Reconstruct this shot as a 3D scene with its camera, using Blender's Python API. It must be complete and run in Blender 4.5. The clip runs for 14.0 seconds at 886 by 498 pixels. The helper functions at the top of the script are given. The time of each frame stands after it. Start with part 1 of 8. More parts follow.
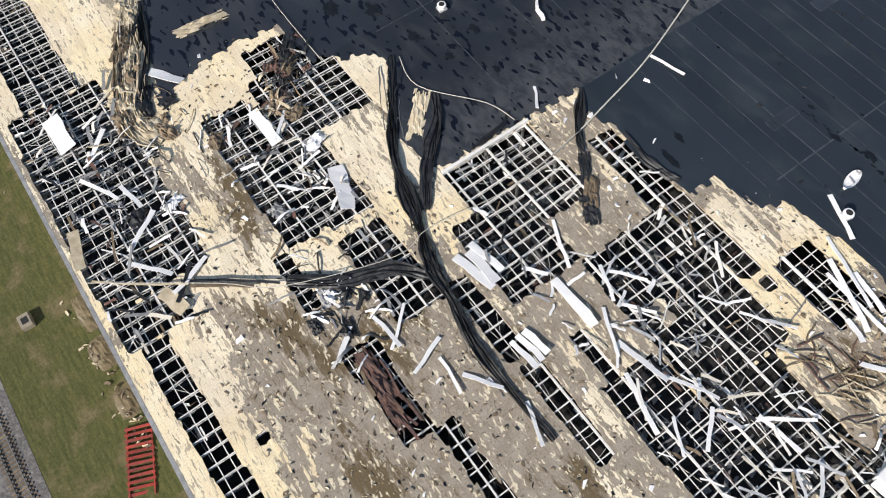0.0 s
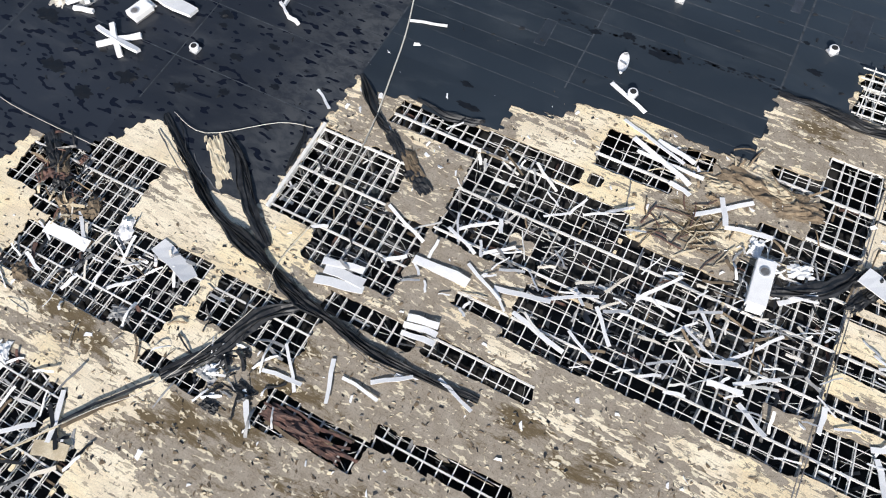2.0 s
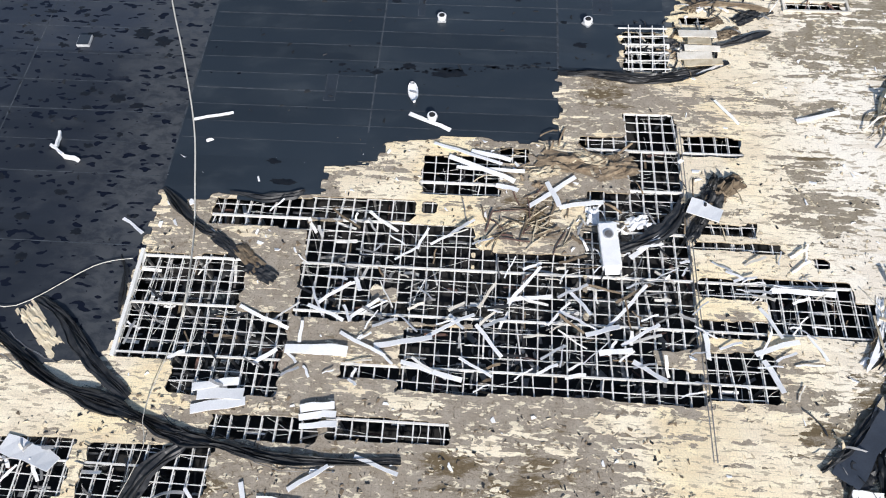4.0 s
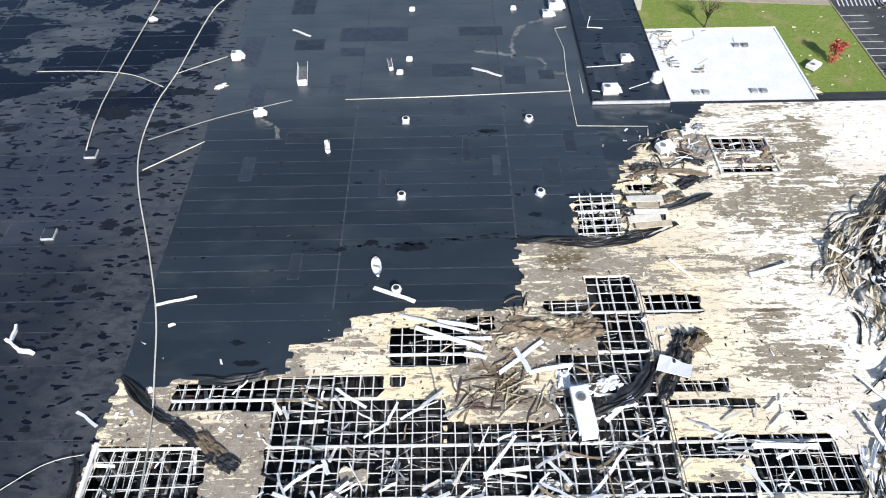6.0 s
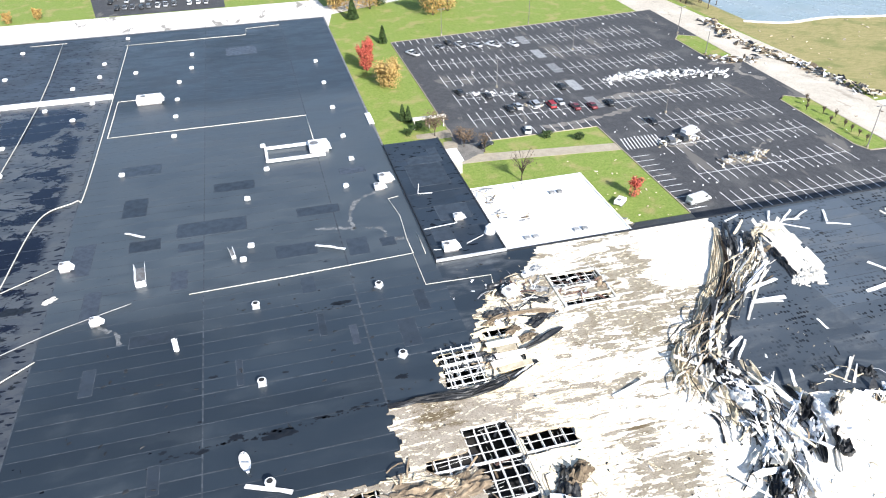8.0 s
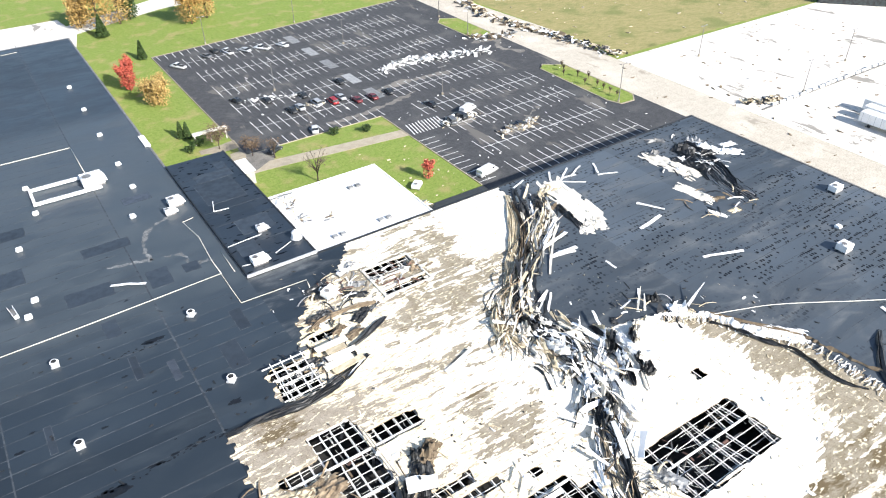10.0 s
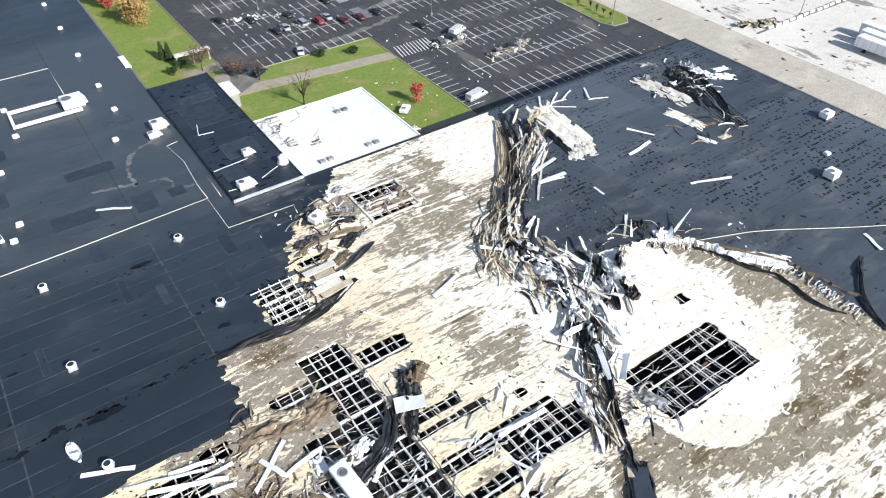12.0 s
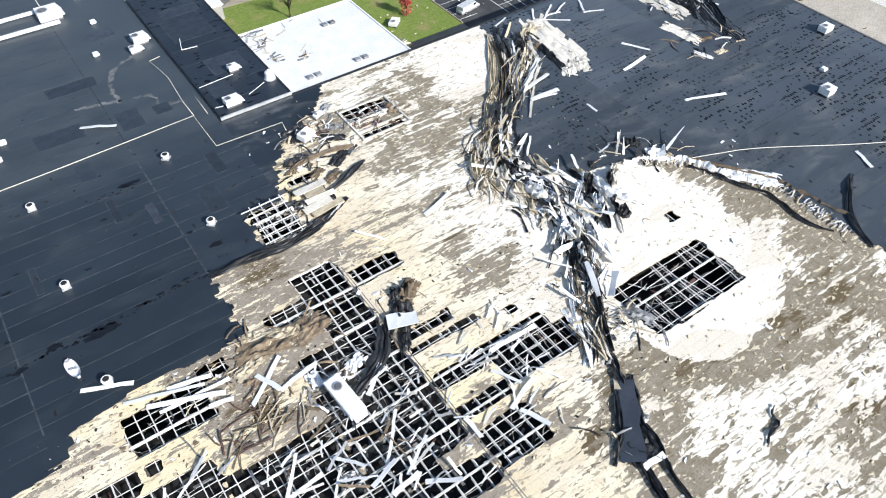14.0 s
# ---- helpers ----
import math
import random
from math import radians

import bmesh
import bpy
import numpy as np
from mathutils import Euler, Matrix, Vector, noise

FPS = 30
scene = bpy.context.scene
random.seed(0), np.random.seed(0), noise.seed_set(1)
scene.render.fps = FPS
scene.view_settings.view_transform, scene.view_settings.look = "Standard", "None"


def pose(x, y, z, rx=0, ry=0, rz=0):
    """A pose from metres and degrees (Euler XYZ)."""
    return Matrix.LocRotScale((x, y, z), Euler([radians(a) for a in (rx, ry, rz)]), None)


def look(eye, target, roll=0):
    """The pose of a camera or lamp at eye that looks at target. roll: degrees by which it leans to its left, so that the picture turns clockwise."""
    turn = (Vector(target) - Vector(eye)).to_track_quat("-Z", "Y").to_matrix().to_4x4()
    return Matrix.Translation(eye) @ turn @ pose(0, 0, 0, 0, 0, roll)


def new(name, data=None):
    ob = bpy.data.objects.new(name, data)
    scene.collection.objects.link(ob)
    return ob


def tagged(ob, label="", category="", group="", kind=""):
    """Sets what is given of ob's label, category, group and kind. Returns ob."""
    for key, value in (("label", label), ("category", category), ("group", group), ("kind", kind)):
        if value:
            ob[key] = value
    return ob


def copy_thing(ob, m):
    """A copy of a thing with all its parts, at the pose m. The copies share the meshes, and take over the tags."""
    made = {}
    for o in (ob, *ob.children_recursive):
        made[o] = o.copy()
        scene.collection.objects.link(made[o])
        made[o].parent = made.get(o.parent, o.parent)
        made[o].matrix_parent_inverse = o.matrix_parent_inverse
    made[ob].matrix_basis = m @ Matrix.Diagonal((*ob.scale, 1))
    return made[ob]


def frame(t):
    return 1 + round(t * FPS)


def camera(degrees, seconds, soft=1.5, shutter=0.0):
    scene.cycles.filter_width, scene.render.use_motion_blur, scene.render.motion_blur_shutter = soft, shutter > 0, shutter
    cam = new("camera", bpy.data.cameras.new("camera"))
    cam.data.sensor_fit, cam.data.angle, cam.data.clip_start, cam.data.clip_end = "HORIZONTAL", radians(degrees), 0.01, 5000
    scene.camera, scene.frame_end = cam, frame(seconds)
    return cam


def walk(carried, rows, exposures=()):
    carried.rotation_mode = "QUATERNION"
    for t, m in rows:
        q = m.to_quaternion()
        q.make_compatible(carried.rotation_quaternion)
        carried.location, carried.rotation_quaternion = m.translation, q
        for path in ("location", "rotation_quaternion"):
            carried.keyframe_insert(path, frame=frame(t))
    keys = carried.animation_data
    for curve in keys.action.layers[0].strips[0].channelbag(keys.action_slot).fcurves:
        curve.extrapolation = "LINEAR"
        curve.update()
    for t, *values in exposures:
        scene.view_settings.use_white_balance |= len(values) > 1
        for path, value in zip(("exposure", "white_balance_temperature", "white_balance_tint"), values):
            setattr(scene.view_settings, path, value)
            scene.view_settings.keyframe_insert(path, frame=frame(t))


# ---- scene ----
cam = camera(63.69, 14.0, soft=1.1)

# seconds, eye x y z, then heading, pitch and roll in degrees
PATH = [
    (0.0, -0.12, -0.66, 88.24, 56.68, -63.71, -2.64),
    (0.5, -0.09, -0.57, 88.31, 49.16, -64.07, -3.03),
    (1.0, 0.12, -0.32, 88.51, 43.76, -64.34, -3.53),
    (1.5, 0.09, -0.26, 88.68, 38.05, -64.60, -3.46),
    (2.0, -0.09, -0.39, 88.80, 30.29, -64.82, -3.04),
    (2.5, -0.08, -0.30, 88.81, 23.84, -64.88, -2.89),
    (2.7, -0.07, -0.26, 88.82, 20.53, -64.92, -2.88),
    (4.8, 0.89, 1.16, 87.52, 3.01, -56.72, -2.22),
    (5.0, 0.97, 1.14, 87.50, 2.89, -55.23, -2.20),
    (5.5, 1.01, 0.97, 87.39, 2.46, -51.50, -1.80),
    (6.0, 0.91, 0.88, 87.38, 0.82, -47.70, -1.55),
    (6.5, 0.58, 0.77, 87.48, -4.68, -43.90, -1.38),
    (7.0, 0.25, 0.68, 87.45, -6.97, -39.95, -0.99),
    (7.5, 0.24, 0.45, 87.29, -8.15, -35.71, -0.85),
    (8.0, 0.25, 0.24, 87.20, -14.81, -34.33, -0.85),
    (8.5, -0.20, -0.01, 87.82, -24.94, -34.58, -0.99),
    (9.0, -0.42, -0.27, 88.28, -32.55, -34.73, -1.09),
    (9.2, -0.43, -0.16, 88.29, -33.17, -34.70, -0.96),
    (11.3, -0.34, -0.31, 87.89, -34.09, -37.98, -0.42),
    (11.5, -0.31, -0.39, 87.92, -34.14, -38.88, -0.36),
    (12.0, -0.23, -0.39, 87.93, -34.39, -40.92, -0.23),
    (12.5, -0.08, -0.08, 87.84, -34.68, -42.75, -0.11),
    (13.0, -0.14, -0.01, 87.79, -34.98, -44.32, 0.14),
    (13.5, -0.22, -0.10, 88.03, -35.24, -45.98, 0.25),
    (14.0, -0.31, -0.33, 87.87, -35.45, -47.44, 0.38),
]



def eye_pose(x, y, z, heading, pitch, roll):
    return pose(x, y, z, 0, 0, heading) @ pose(0, 0, 0, 90 + pitch) @ pose(0, 0, 0, 0, 0, roll)


EXPOSURES = [(0.0, 0.33, 6500, 12), (2.5, 0.36, 6250, 12), (5.0, 0.4, 6100, 12), (6.5, 0.74, 6000, 11), (7.5, 1.08, 6000, 11), (8.2, 1.34, 6150, 11), (9.0, 1.5, 6300, 10),
             (11.5, 0.69, 6080, 10), (14.0, 0.6, 5980, 10)]
walk(cam, [(t, eye_pose(*p)) for t, *p in PATH], EXPOSURES)

# ---- light: clear autumn noon, sun from the south ----
SUN_HIGH, SUN_FROM = 30.5, (0.27, -0.963)
world = bpy.data.worlds.new("sky")
scene.world = world
world.use_nodes = True
wn = world.node_tree
sky = wn.nodes.new("ShaderNodeTexSky")
sky.sky_type, sky.sun_disc = "NISHITA", False
sky.sun_elevation, sky.sun_rotation = radians(SUN_HIGH), math.atan2(SUN_FROM[0], SUN_FROM[1])
background = wn.nodes["Background"]
background.inputs["Strength"].default_value = 0.09
wn.links.new(sky.outputs[0], background.inputs["Color"])
sun_data = bpy.data.lights.new("sun", "SUN")
sun_data.energy, sun_data.angle, sun_data.color = 4.3, radians(0.53), (1.0, 0.95, 0.87)
sun = new("sun", sun_data)
ch = math.cos(radians(SUN_HIGH))
sun.matrix_world = look((SUN_FROM[0] * ch * 200, SUN_FROM[1] * ch * 200, math.sin(radians(SUN_HIGH)) * 200), (0, 0, 0))


# ---- materials ----
class Nodes:
    """A small hand for node trees."""

    def __init__(self, name):
        self.mat = bpy.data.materials.new(name)
        self.mat.use_nodes = True
        self.tree = self.mat.node_tree
        self.bsdf = self.tree.nodes["Principled BSDF"]
        self.coord = self.add("ShaderNodeTexCoord").outputs["Object"]

    def add(self, kind):
        return self.tree.nodes.new(kind)

    def put(self, socket, value):
        if isinstance(value, bpy.types.NodeSocket):
            self.tree.links.new(value, socket)
        else:
            socket.default_value = value

    def stretch(self, scale, move=(0, 0, 0), turn=0.0):
        n = self.add("ShaderNodeMapping")
        self.put(n.inputs["Vector"], self.coord)
        n.inputs["Scale"].default_value, n.inputs["Location"].default_value = scale, move
        n.inputs["Rotation"].default_value = (0, 0, turn)
        return n.outputs[0]

    def noise(self, scale, detail=4.0, rough=0.55, vector=None, warp=0.0):
        n = self.add("ShaderNodeTexNoise")
        self.put(n.inputs["Vector"], vector or self.coord)
        n.inputs["Scale"].default_value, n.inputs["Detail"].default_value = scale, detail
        n.inputs["Roughness"].default_value, n.inputs["Distortion"].default_value = rough, warp
        return n.outputs["Fac"]

    def ramp(self, value, low, high, a=0.0, b=1.0):
        n = self.add("ShaderNodeMapRange")
        n.interpolation_type = "SMOOTHSTEP"
        for s, v in zip(("Value", "From Min", "From Max", "To Min", "To Max"), (value, low, high, a, b)):
            self.put(n.inputs[s], v)
        return n.outputs[0]

    def math(self, what, a, b=0.0):
        n = self.add("ShaderNodeMath")
        n.operation = what
        self.put(n.inputs[0], a)
        self.put(n.inputs[1], b)
        return n.outputs[0]

    def mix(self, factor, a, b):
        n = self.add("ShaderNodeMix")
        n.data_type = "RGBA"
        self.put(n.inputs["Factor"], factor)
        for s, v in (("A", a), ("B", b)):
            sock = [i for i in n.inputs if i.name == s and i.type == "RGBA"][0]
            self.put(sock, v if isinstance(v, bpy.types.NodeSocket) else (*v, 1.0))
        return [o for o in n.outputs if o.type == "RGBA"][0]

    def shade(self, value, low, high):
        """value turned into a grey factor for multiplying."""
        return self.ramp(value, 0.3, 0.7, low, high)

    def times(self, colour, factor):
        n = self.add("ShaderNodeVectorMath")
        n.operation = "SCALE"
        self.put(n.inputs[0], colour)
        self.put(n.inputs["Scale"], factor)
        return n.outputs[0]

    def bump(self, height, strength=0.4, distance=0.05):
        n = self.add("ShaderNodeBump")
        n.inputs["Strength"].default_value, n.inputs["Distance"].default_value = strength, distance
        self.put(n.inputs["Height"], height)
        self.put(self.bsdf.inputs["Normal"], n.outputs[0])

    def out(self, colour, rough=0.8, metal=0.0, spec=None):
        self.put(self.bsdf.inputs["Base Color"], colour if isinstance(colour, bpy.types.NodeSocket) else (*colour, 1.0))
        self.put(self.bsdf.inputs["Roughness"], rough)
        self.put(self.bsdf.inputs["Metallic"], metal)
        if spec is not None:
            self.put(self.bsdf.inputs["Specular IOR Level"], spec)
        return self.mat


def worn(name, a, b, scale=1.5, rough=0.7, metal=0.0, fine=14.0, dirt=0.8, bump=0.15, vary=0.25):
    """A surface of two near colours with grain, stains and piece-to-piece variation."""
    n = Nodes(name)
    c = n.mix(n.ramp(n.noise(scale, 5), 0.35, 0.65), a, b)
    c = n.times(c, n.shade(n.noise(fine, 3), dirt, 1.08))
    info = n.add("ShaderNodeObjectInfo")
    c = n.times(c, n.ramp(info.outputs["Random"], 0.0, 1.0, 1.0 - vary, 1.0))
    n.bump(n.noise(fine * 0.7, 4), bump, 0.03)
    return n.out(c, n.shade(n.noise(scale * 2, 3), rough - 0.12, min(1.0, rough + 0.12)), metal)


def deck_material():
    """Torn roof boards: grey paper facer ripped off in ragged strips along x, with cream fibre below."""
    n = Nodes("torn_roof_board")
    attribute = n.add("ShaderNodeAttribute")
    attribute.attribute_name = "wear"
    wear = attribute.outputs["Fac"]
    xyz = n.add("ShaderNodeSeparateXYZ")
    n.put(xyz.inputs[0], n.coord)
    streak = n.noise(1.0, 5, 0.6, n.stretch((0.13, 0.5, 1.0)), 0.5)
    teeth = n.noise(1.0, 4, 0.6, n.stretch((1.2, 1.5, 1.0), turn=0.5), 0.7)
    blotch = n.noise(0.16, 4, 0.55, n.stretch((0.8, 1.3, 1.0)), 0.3)
    dashes = n.noise(1.0, 3, 0.5, n.stretch((0.42, 1.7, 1.0)), 0.4)
    mask = n.math("ADD", n.math("MULTIPLY", streak, 0.48), n.math("MULTIPLY", teeth, 0.13))
    mask = n.math("ADD", mask, n.math("MULTIPLY", blotch, 0.42))
    mask = n.math("ADD", mask, n.math("MULTIPLY", dashes, 0.11))
    mask = n.math("ADD", mask, n.math("MULTIPLY", wear, 0.9))
    rows = n.math("FRACT", n.math("DIVIDE", n.math("ADD", xyz.outputs[1], n.math("MULTIPLY", n.noise(0.45, 3), 1.1)), 1.22))
    rows = n.math("MULTIPLY", n.math("SUBTRACT", rows, 0.5), n.ramp(n.noise(0.12, 2), 0.44, 0.60, 0.01, 0.10))
    mask = n.math("ADD", mask, rows)
    torn = n.ramp(mask, 1.125, 1.131)
    cream = n.mix(n.ramp(n.noise(0.7, 6, 0.6, n.stretch((0.4, 1.4, 1.0))), 0.38, 0.66), (0.92, 0.79, 0.52), (0.86, 0.70, 0.44))
    # random paler patches, plus eastward whitening that stands in for overexposed boards
    whitened = n.math("MAXIMUM", n.ramp(n.noise(0.06, 3), 0.42, 0.58, 0.0, 0.45), n.ramp(xyz.outputs[0], 28.0, 52.0))
    cream = n.mix(n.math("MULTIPLY", whitened, 0.85), cream, (0.92, 0.87, 0.77))
    tan = n.noise(0.10, 7, 0.7, n.stretch((0.5, 1.5, 1.0)), 0.5)
    cream = n.mix(n.ramp(n.math("SUBTRACT", tan, n.math("MULTIPLY", wear, 0.12)), 0.43, 0.452, 0.0, 0.32), cream, (0.60, 0.49, 0.35))
    paper = n.mix(n.ramp(n.noise(0.5, 7, 0.65), 0.35, 0.68), (0.345, 0.30, 0.228), (0.25, 0.21, 0.145))
    paper = n.mix(n.ramp(xyz.outputs[0], 55.0, 28.0), paper, n.mix(n.ramp(n.noise(0.5, 7, 0.65), 0.35, 0.68), (0.385, 0.335, 0.268), (0.295, 0.25, 0.192)))
    stained = n.add("ShaderNodeAttribute")
    stained.attribute_name = "moss"
    moss = n.noise(0.3, 10, 0.82, n.stretch((0.5, 1.4, 1.0)), 0.4)
    paper = n.mix(n.ramp(n.math("ADD", moss, n.math("MULTIPLY", stained.outputs["Fac"], 0.16)), 0.555, 0.66, 0.0, 0.92), paper, (0.135, 0.098, 0.05))
    speck = n.ramp(n.noise(3.4, 5, 0.8), 0.56, 0.60)
    paper = n.mix(n.math("MULTIPLY", speck, 0.6), paper, (0.13, 0.095, 0.055))
    flakes = n.ramp(n.noise(1.7, 4, 0.55, n.stretch((0.5, 1.25, 1.0), turn=0.45), 0.4), 0.60, 0.612)
    paper = n.mix(n.math("MULTIPLY", flakes, 0.85), paper, (0.80, 0.71, 0.52))
    gaps = n.math("SUBTRACT", n.noise(1.0, 3, 0.55, n.stretch((0.6, 2.3, 1.0), turn=0.12), 0.5), n.math("MULTIPLY", n.ramp(wear, 0.66, 0.94), 0.15))
    holes = n.ramp(gaps, 0.575, 0.592)
    cream = n.mix(n.math("MULTIPLY", holes, 0.85), cream, (0.43, 0.365, 0.265))
    joints = n.add("ShaderNodeTexBrick")
    n.put(joints.inputs["Vector"], n.coord)
    for socket, value in (("Scale", 1.0), ("Brick Width", 2.44), ("Row Height", 1.22), ("Mortar Size", 0.018), ("Mortar Smooth", 0.3)):
        joints.inputs[socket].default_value = value
    colour = n.times(n.mix(torn, paper, cream), n.shade(n.noise(5.0, 6, 0.7), 0.82, 1.1))
    colour = n.times(colour, n.ramp(joints.outputs["Fac"], 0.0, 1.0, 1.0, 0.68))
    n.bump(n.math("ADD", torn, n.noise(4.0, 6, 0.7)), 0.6, 0.07)
    return n.out(colour, 0.93, 0.0, 0.2)


def membrane_material(name, blots, specks, dusty, base=(0.023, 0.027, 0.034), pale=(0.06, 0.066, 0.075), band=None, fleck=0.9, dull=None):
    """Rubber roofing in rolls: charcoal with dust, wet blots and dark scuffs."""
    n = Nodes(name)
    xyz = n.add("ShaderNodeSeparateXYZ")
    n.put(xyz.inputs[0], n.coord)
    cell = n.add("ShaderNodeCombineXYZ")
    n.put(cell.inputs[0], n.math("FLOOR", n.math("DIVIDE", n.math("ADD", xyz.outputs[0], 15.6), 26.6)))
    n.put(cell.inputs[1], n.math("FLOOR", n.math("DIVIDE", n.math("ADD", xyz.outputs[1], -54.0), 3.05)))
    tone = n.add("ShaderNodeTexWhiteNoise")
    n.put(tone.inputs["Vector"], cell.outputs[0])
    block = n.add("ShaderNodeCombineXYZ")
    n.put(block.inputs[0], n.math("FLOOR", n.math("DIVIDE", n.math("ADD", xyz.outputs[0], 42.2), 26.6)))
    n.put(block.inputs[1], n.math("FLOOR", n.math("DIVIDE", n.math("ADD", xyz.outputs[1], -44.0), 31.5)))
    shade = n.add("ShaderNodeTexWhiteNoise")
    n.put(shade.inputs["Vector"], block.outputs[0])
    large = n.noise(0.022, 3, 0.5, n.stretch((0.7, 1.3, 1.0)))
    dust = n.noise(0.15, 8, 0.68, n.stretch((0.6, 1.4, 1.0)), 0.5)
    c = n.mix(tone.outputs["Value"], base, tuple(v * 1.3 for v in base))
    c = n.mix(n.ramp(large, 0.42, 0.6), c, tuple(v * 1.5 for v in base))
    if fleck > 1.5:
        c = n.mix(n.ramp(xyz.outputs[0], 48.0, 66.0), (0.0165, 0.0225, 0.0290), c)
    c = n.times(c, n.ramp(shade.outputs["Value"], 0.0, 1.0, 0.8, 1.3))
    # paler band in y: greyer roofing, with far sky sheen put into its colour
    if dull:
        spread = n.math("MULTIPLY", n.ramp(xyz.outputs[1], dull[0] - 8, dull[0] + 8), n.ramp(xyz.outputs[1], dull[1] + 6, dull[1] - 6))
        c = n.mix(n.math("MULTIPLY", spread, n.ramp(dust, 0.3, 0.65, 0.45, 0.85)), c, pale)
    dirty = n.math("MULTIPLY", n.ramp(dust, 0.48, 0.74), dusty)
    if band:
        inside = n.math("MULTIPLY", n.ramp(xyz.outputs[1], band[0] - 14, band[0] + 10), n.ramp(xyz.outputs[1], band[1] + 3, band[1] - 3))
        c = n.mix(n.math("MULTIPLY", inside, n.ramp(dust, 0.40, 0.58, 0.25, 0.9)), c, pale)
        dirty = n.math("MULTIPLY", dirty, n.ramp(inside, 0.0, 1.0, 0.35, 1.0))
    c = n.mix(dirty, c, pale)
    if band:
        rim = n.math("MULTIPLY", n.ramp(xyz.outputs[0], -58.0, -45.0), n.ramp(n.noise(0.6, 8, 0.7, n.stretch((0.7, 1.2, 1.0)), 0.4), 0.38, 0.6, 0.15, 0.85))
        c = n.mix(rim, c, (0.068, 0.072, 0.075))
    grit = n.ramp(n.noise(3.2, 6, 0.72), 0.60, 0.75)
    c = n.mix(n.math("MULTIPLY", grit, 0.3 * dusty), c, (0.12, 0.115, 0.105))
    wet = n.ramp(n.noise(0.075 if band else 0.13, 8, 0.66, n.stretch((0.8, 1.3, 1.0) if band else (0.6, 1.4, 1.0)), 0.5), blots, blots + 0.012)
    if band:
        wet = n.math("MULTIPLY", n.math("MULTIPLY", wet, inside), n.ramp(xyz.outputs[0], -45.0, -47.5))
    scuff = n.ramp(n.noise(fleck, 1.0, 0.4, n.stretch((0.75, 1.0, 1.0) if fleck > 1.5 else (0.6, 1.25, 1.0), turn=0.1)), specks, specks + 0.01)
    if fleck > 1.5:
        # scuffs left in ranks where the board fasteners sat
        spot = n.add("ShaderNodeCombineXYZ")
        gx, gy = n.math("DIVIDE", xyz.outputs[0], 0.62), n.math("DIVIDE", xyz.outputs[1], 1.05)
        n.put(spot.inputs[0], n.math("FLOOR", gx))
        n.put(spot.inputs[1], n.math("FLOOR", gy))
        pick = n.add("ShaderNodeTexWhiteNoise")
        n.put(pick.inputs["Vector"], spot.outputs[0])
        shift = n.add("ShaderNodeSeparateXYZ")
        n.put(shift.inputs[0], pick.outputs["Color"])
        ex = n.math("SUBTRACT", n.math("FRACT", gx), n.math("ADD", n.math("MULTIPLY", shift.outputs[0], 0.5), 0.25))
        ey = n.math("SUBTRACT", n.math("FRACT", gy), n.math("ADD", n.math("MULTIPLY", shift.outputs[1], 0.3), 0.35))
        off = n.math("ADD", n.math("MULTIPLY", ex, ex), n.math("MULTIPLY", n.math("MULTIPLY", ey, ey), 2.2))
        off = n.math("ADD", off, n.math("MULTIPLY", n.math("SUBTRACT", n.noise(4.0, 2), 0.5), 0.25))
        rank = n.ramp(n.noise(0.4, 2, 0.5, n.stretch((0.25, 1.6, 1.0))), 0.38, 0.62, 0.0, 0.6)
        scuff = n.math("MULTIPLY", n.math("LESS_THAN", pick.outputs["Value"], rank), n.ramp(off, 0.22, 0.14))
    zone = n.ramp(n.noise(0.045, 3), 0.36, 0.50) if fleck > 1.5 else n.ramp(n.noise(0.045, 3), 0.33, 0.43)
    if fleck > 1.5:
        zone = n.math("MULTIPLY", zone, n.ramp(xyz.outputs[0], 66.0, 86.0))
    dry = n.math("MULTIPLY", scuff, zone)
    dark = n.math("MAXIMUM", wet, dry)
    # with band, a blue sky reflection is tinted into the dark blots
    c = n.mix(dark, c, (0.005, 0.007, 0.015) if band else (0.006, 0.007, 0.010))
    rough = n.ramp(dust, 0.35, 0.7, 0.36, 0.56)
    n.bump(n.noise(2.0, 7, 0.65), 0.3, 0.05)
    return n.out(c, n.math("SUBTRACT", rough, n.math("MULTIPLY", wet, 0.25 if band else 0.1)), 0.0, n.math("SUBTRACT", 0.5, n.math("MULTIPLY", dark if band else dry, 0.3 if band else 0.42)))


def ground_material(name, a, b, c, scale, rough=0.95, streak=(1, 1, 1), turn=0.0, bump=0.5, stain=None, spread=0.58):
    n = Nodes(name)
    v = n.stretch(streak, turn=turn)
    col = n.mix(n.ramp(n.noise(scale, 6, 0.65, v), 0.35, 0.65), a, b)
    col = n.mix(n.ramp(n.noise(scale * 0.17, 4), 0.5, 0.68), col, c)
    col = n.times(col, n.shade(n.noise(2.5, 6, 0.7), 0.72, 1.15))
    if stain:
        col = n.mix(n.ramp(n.noise(0.11, 8, 0.68, n.stretch((1.0, 0.4, 1.0)), 0.5), spread, spread + 0.05), col, stain)
    n.bump(n.noise(4.0, 6), bump, 0.06)
    return n.out(col, rough, 0.0, 0.25)


def leaf_material(name, a, b):
    n = Nodes(name)
    geo = n.add("ShaderNodeNewGeometry")
    c = n.mix(geo.outputs["Random Per Island"], a, b)
    c = n.times(c, n.shade(n.noise(1.2, 3), 0.7, 1.1))
    return n.out(c, 0.7, 0.0, 0.3)


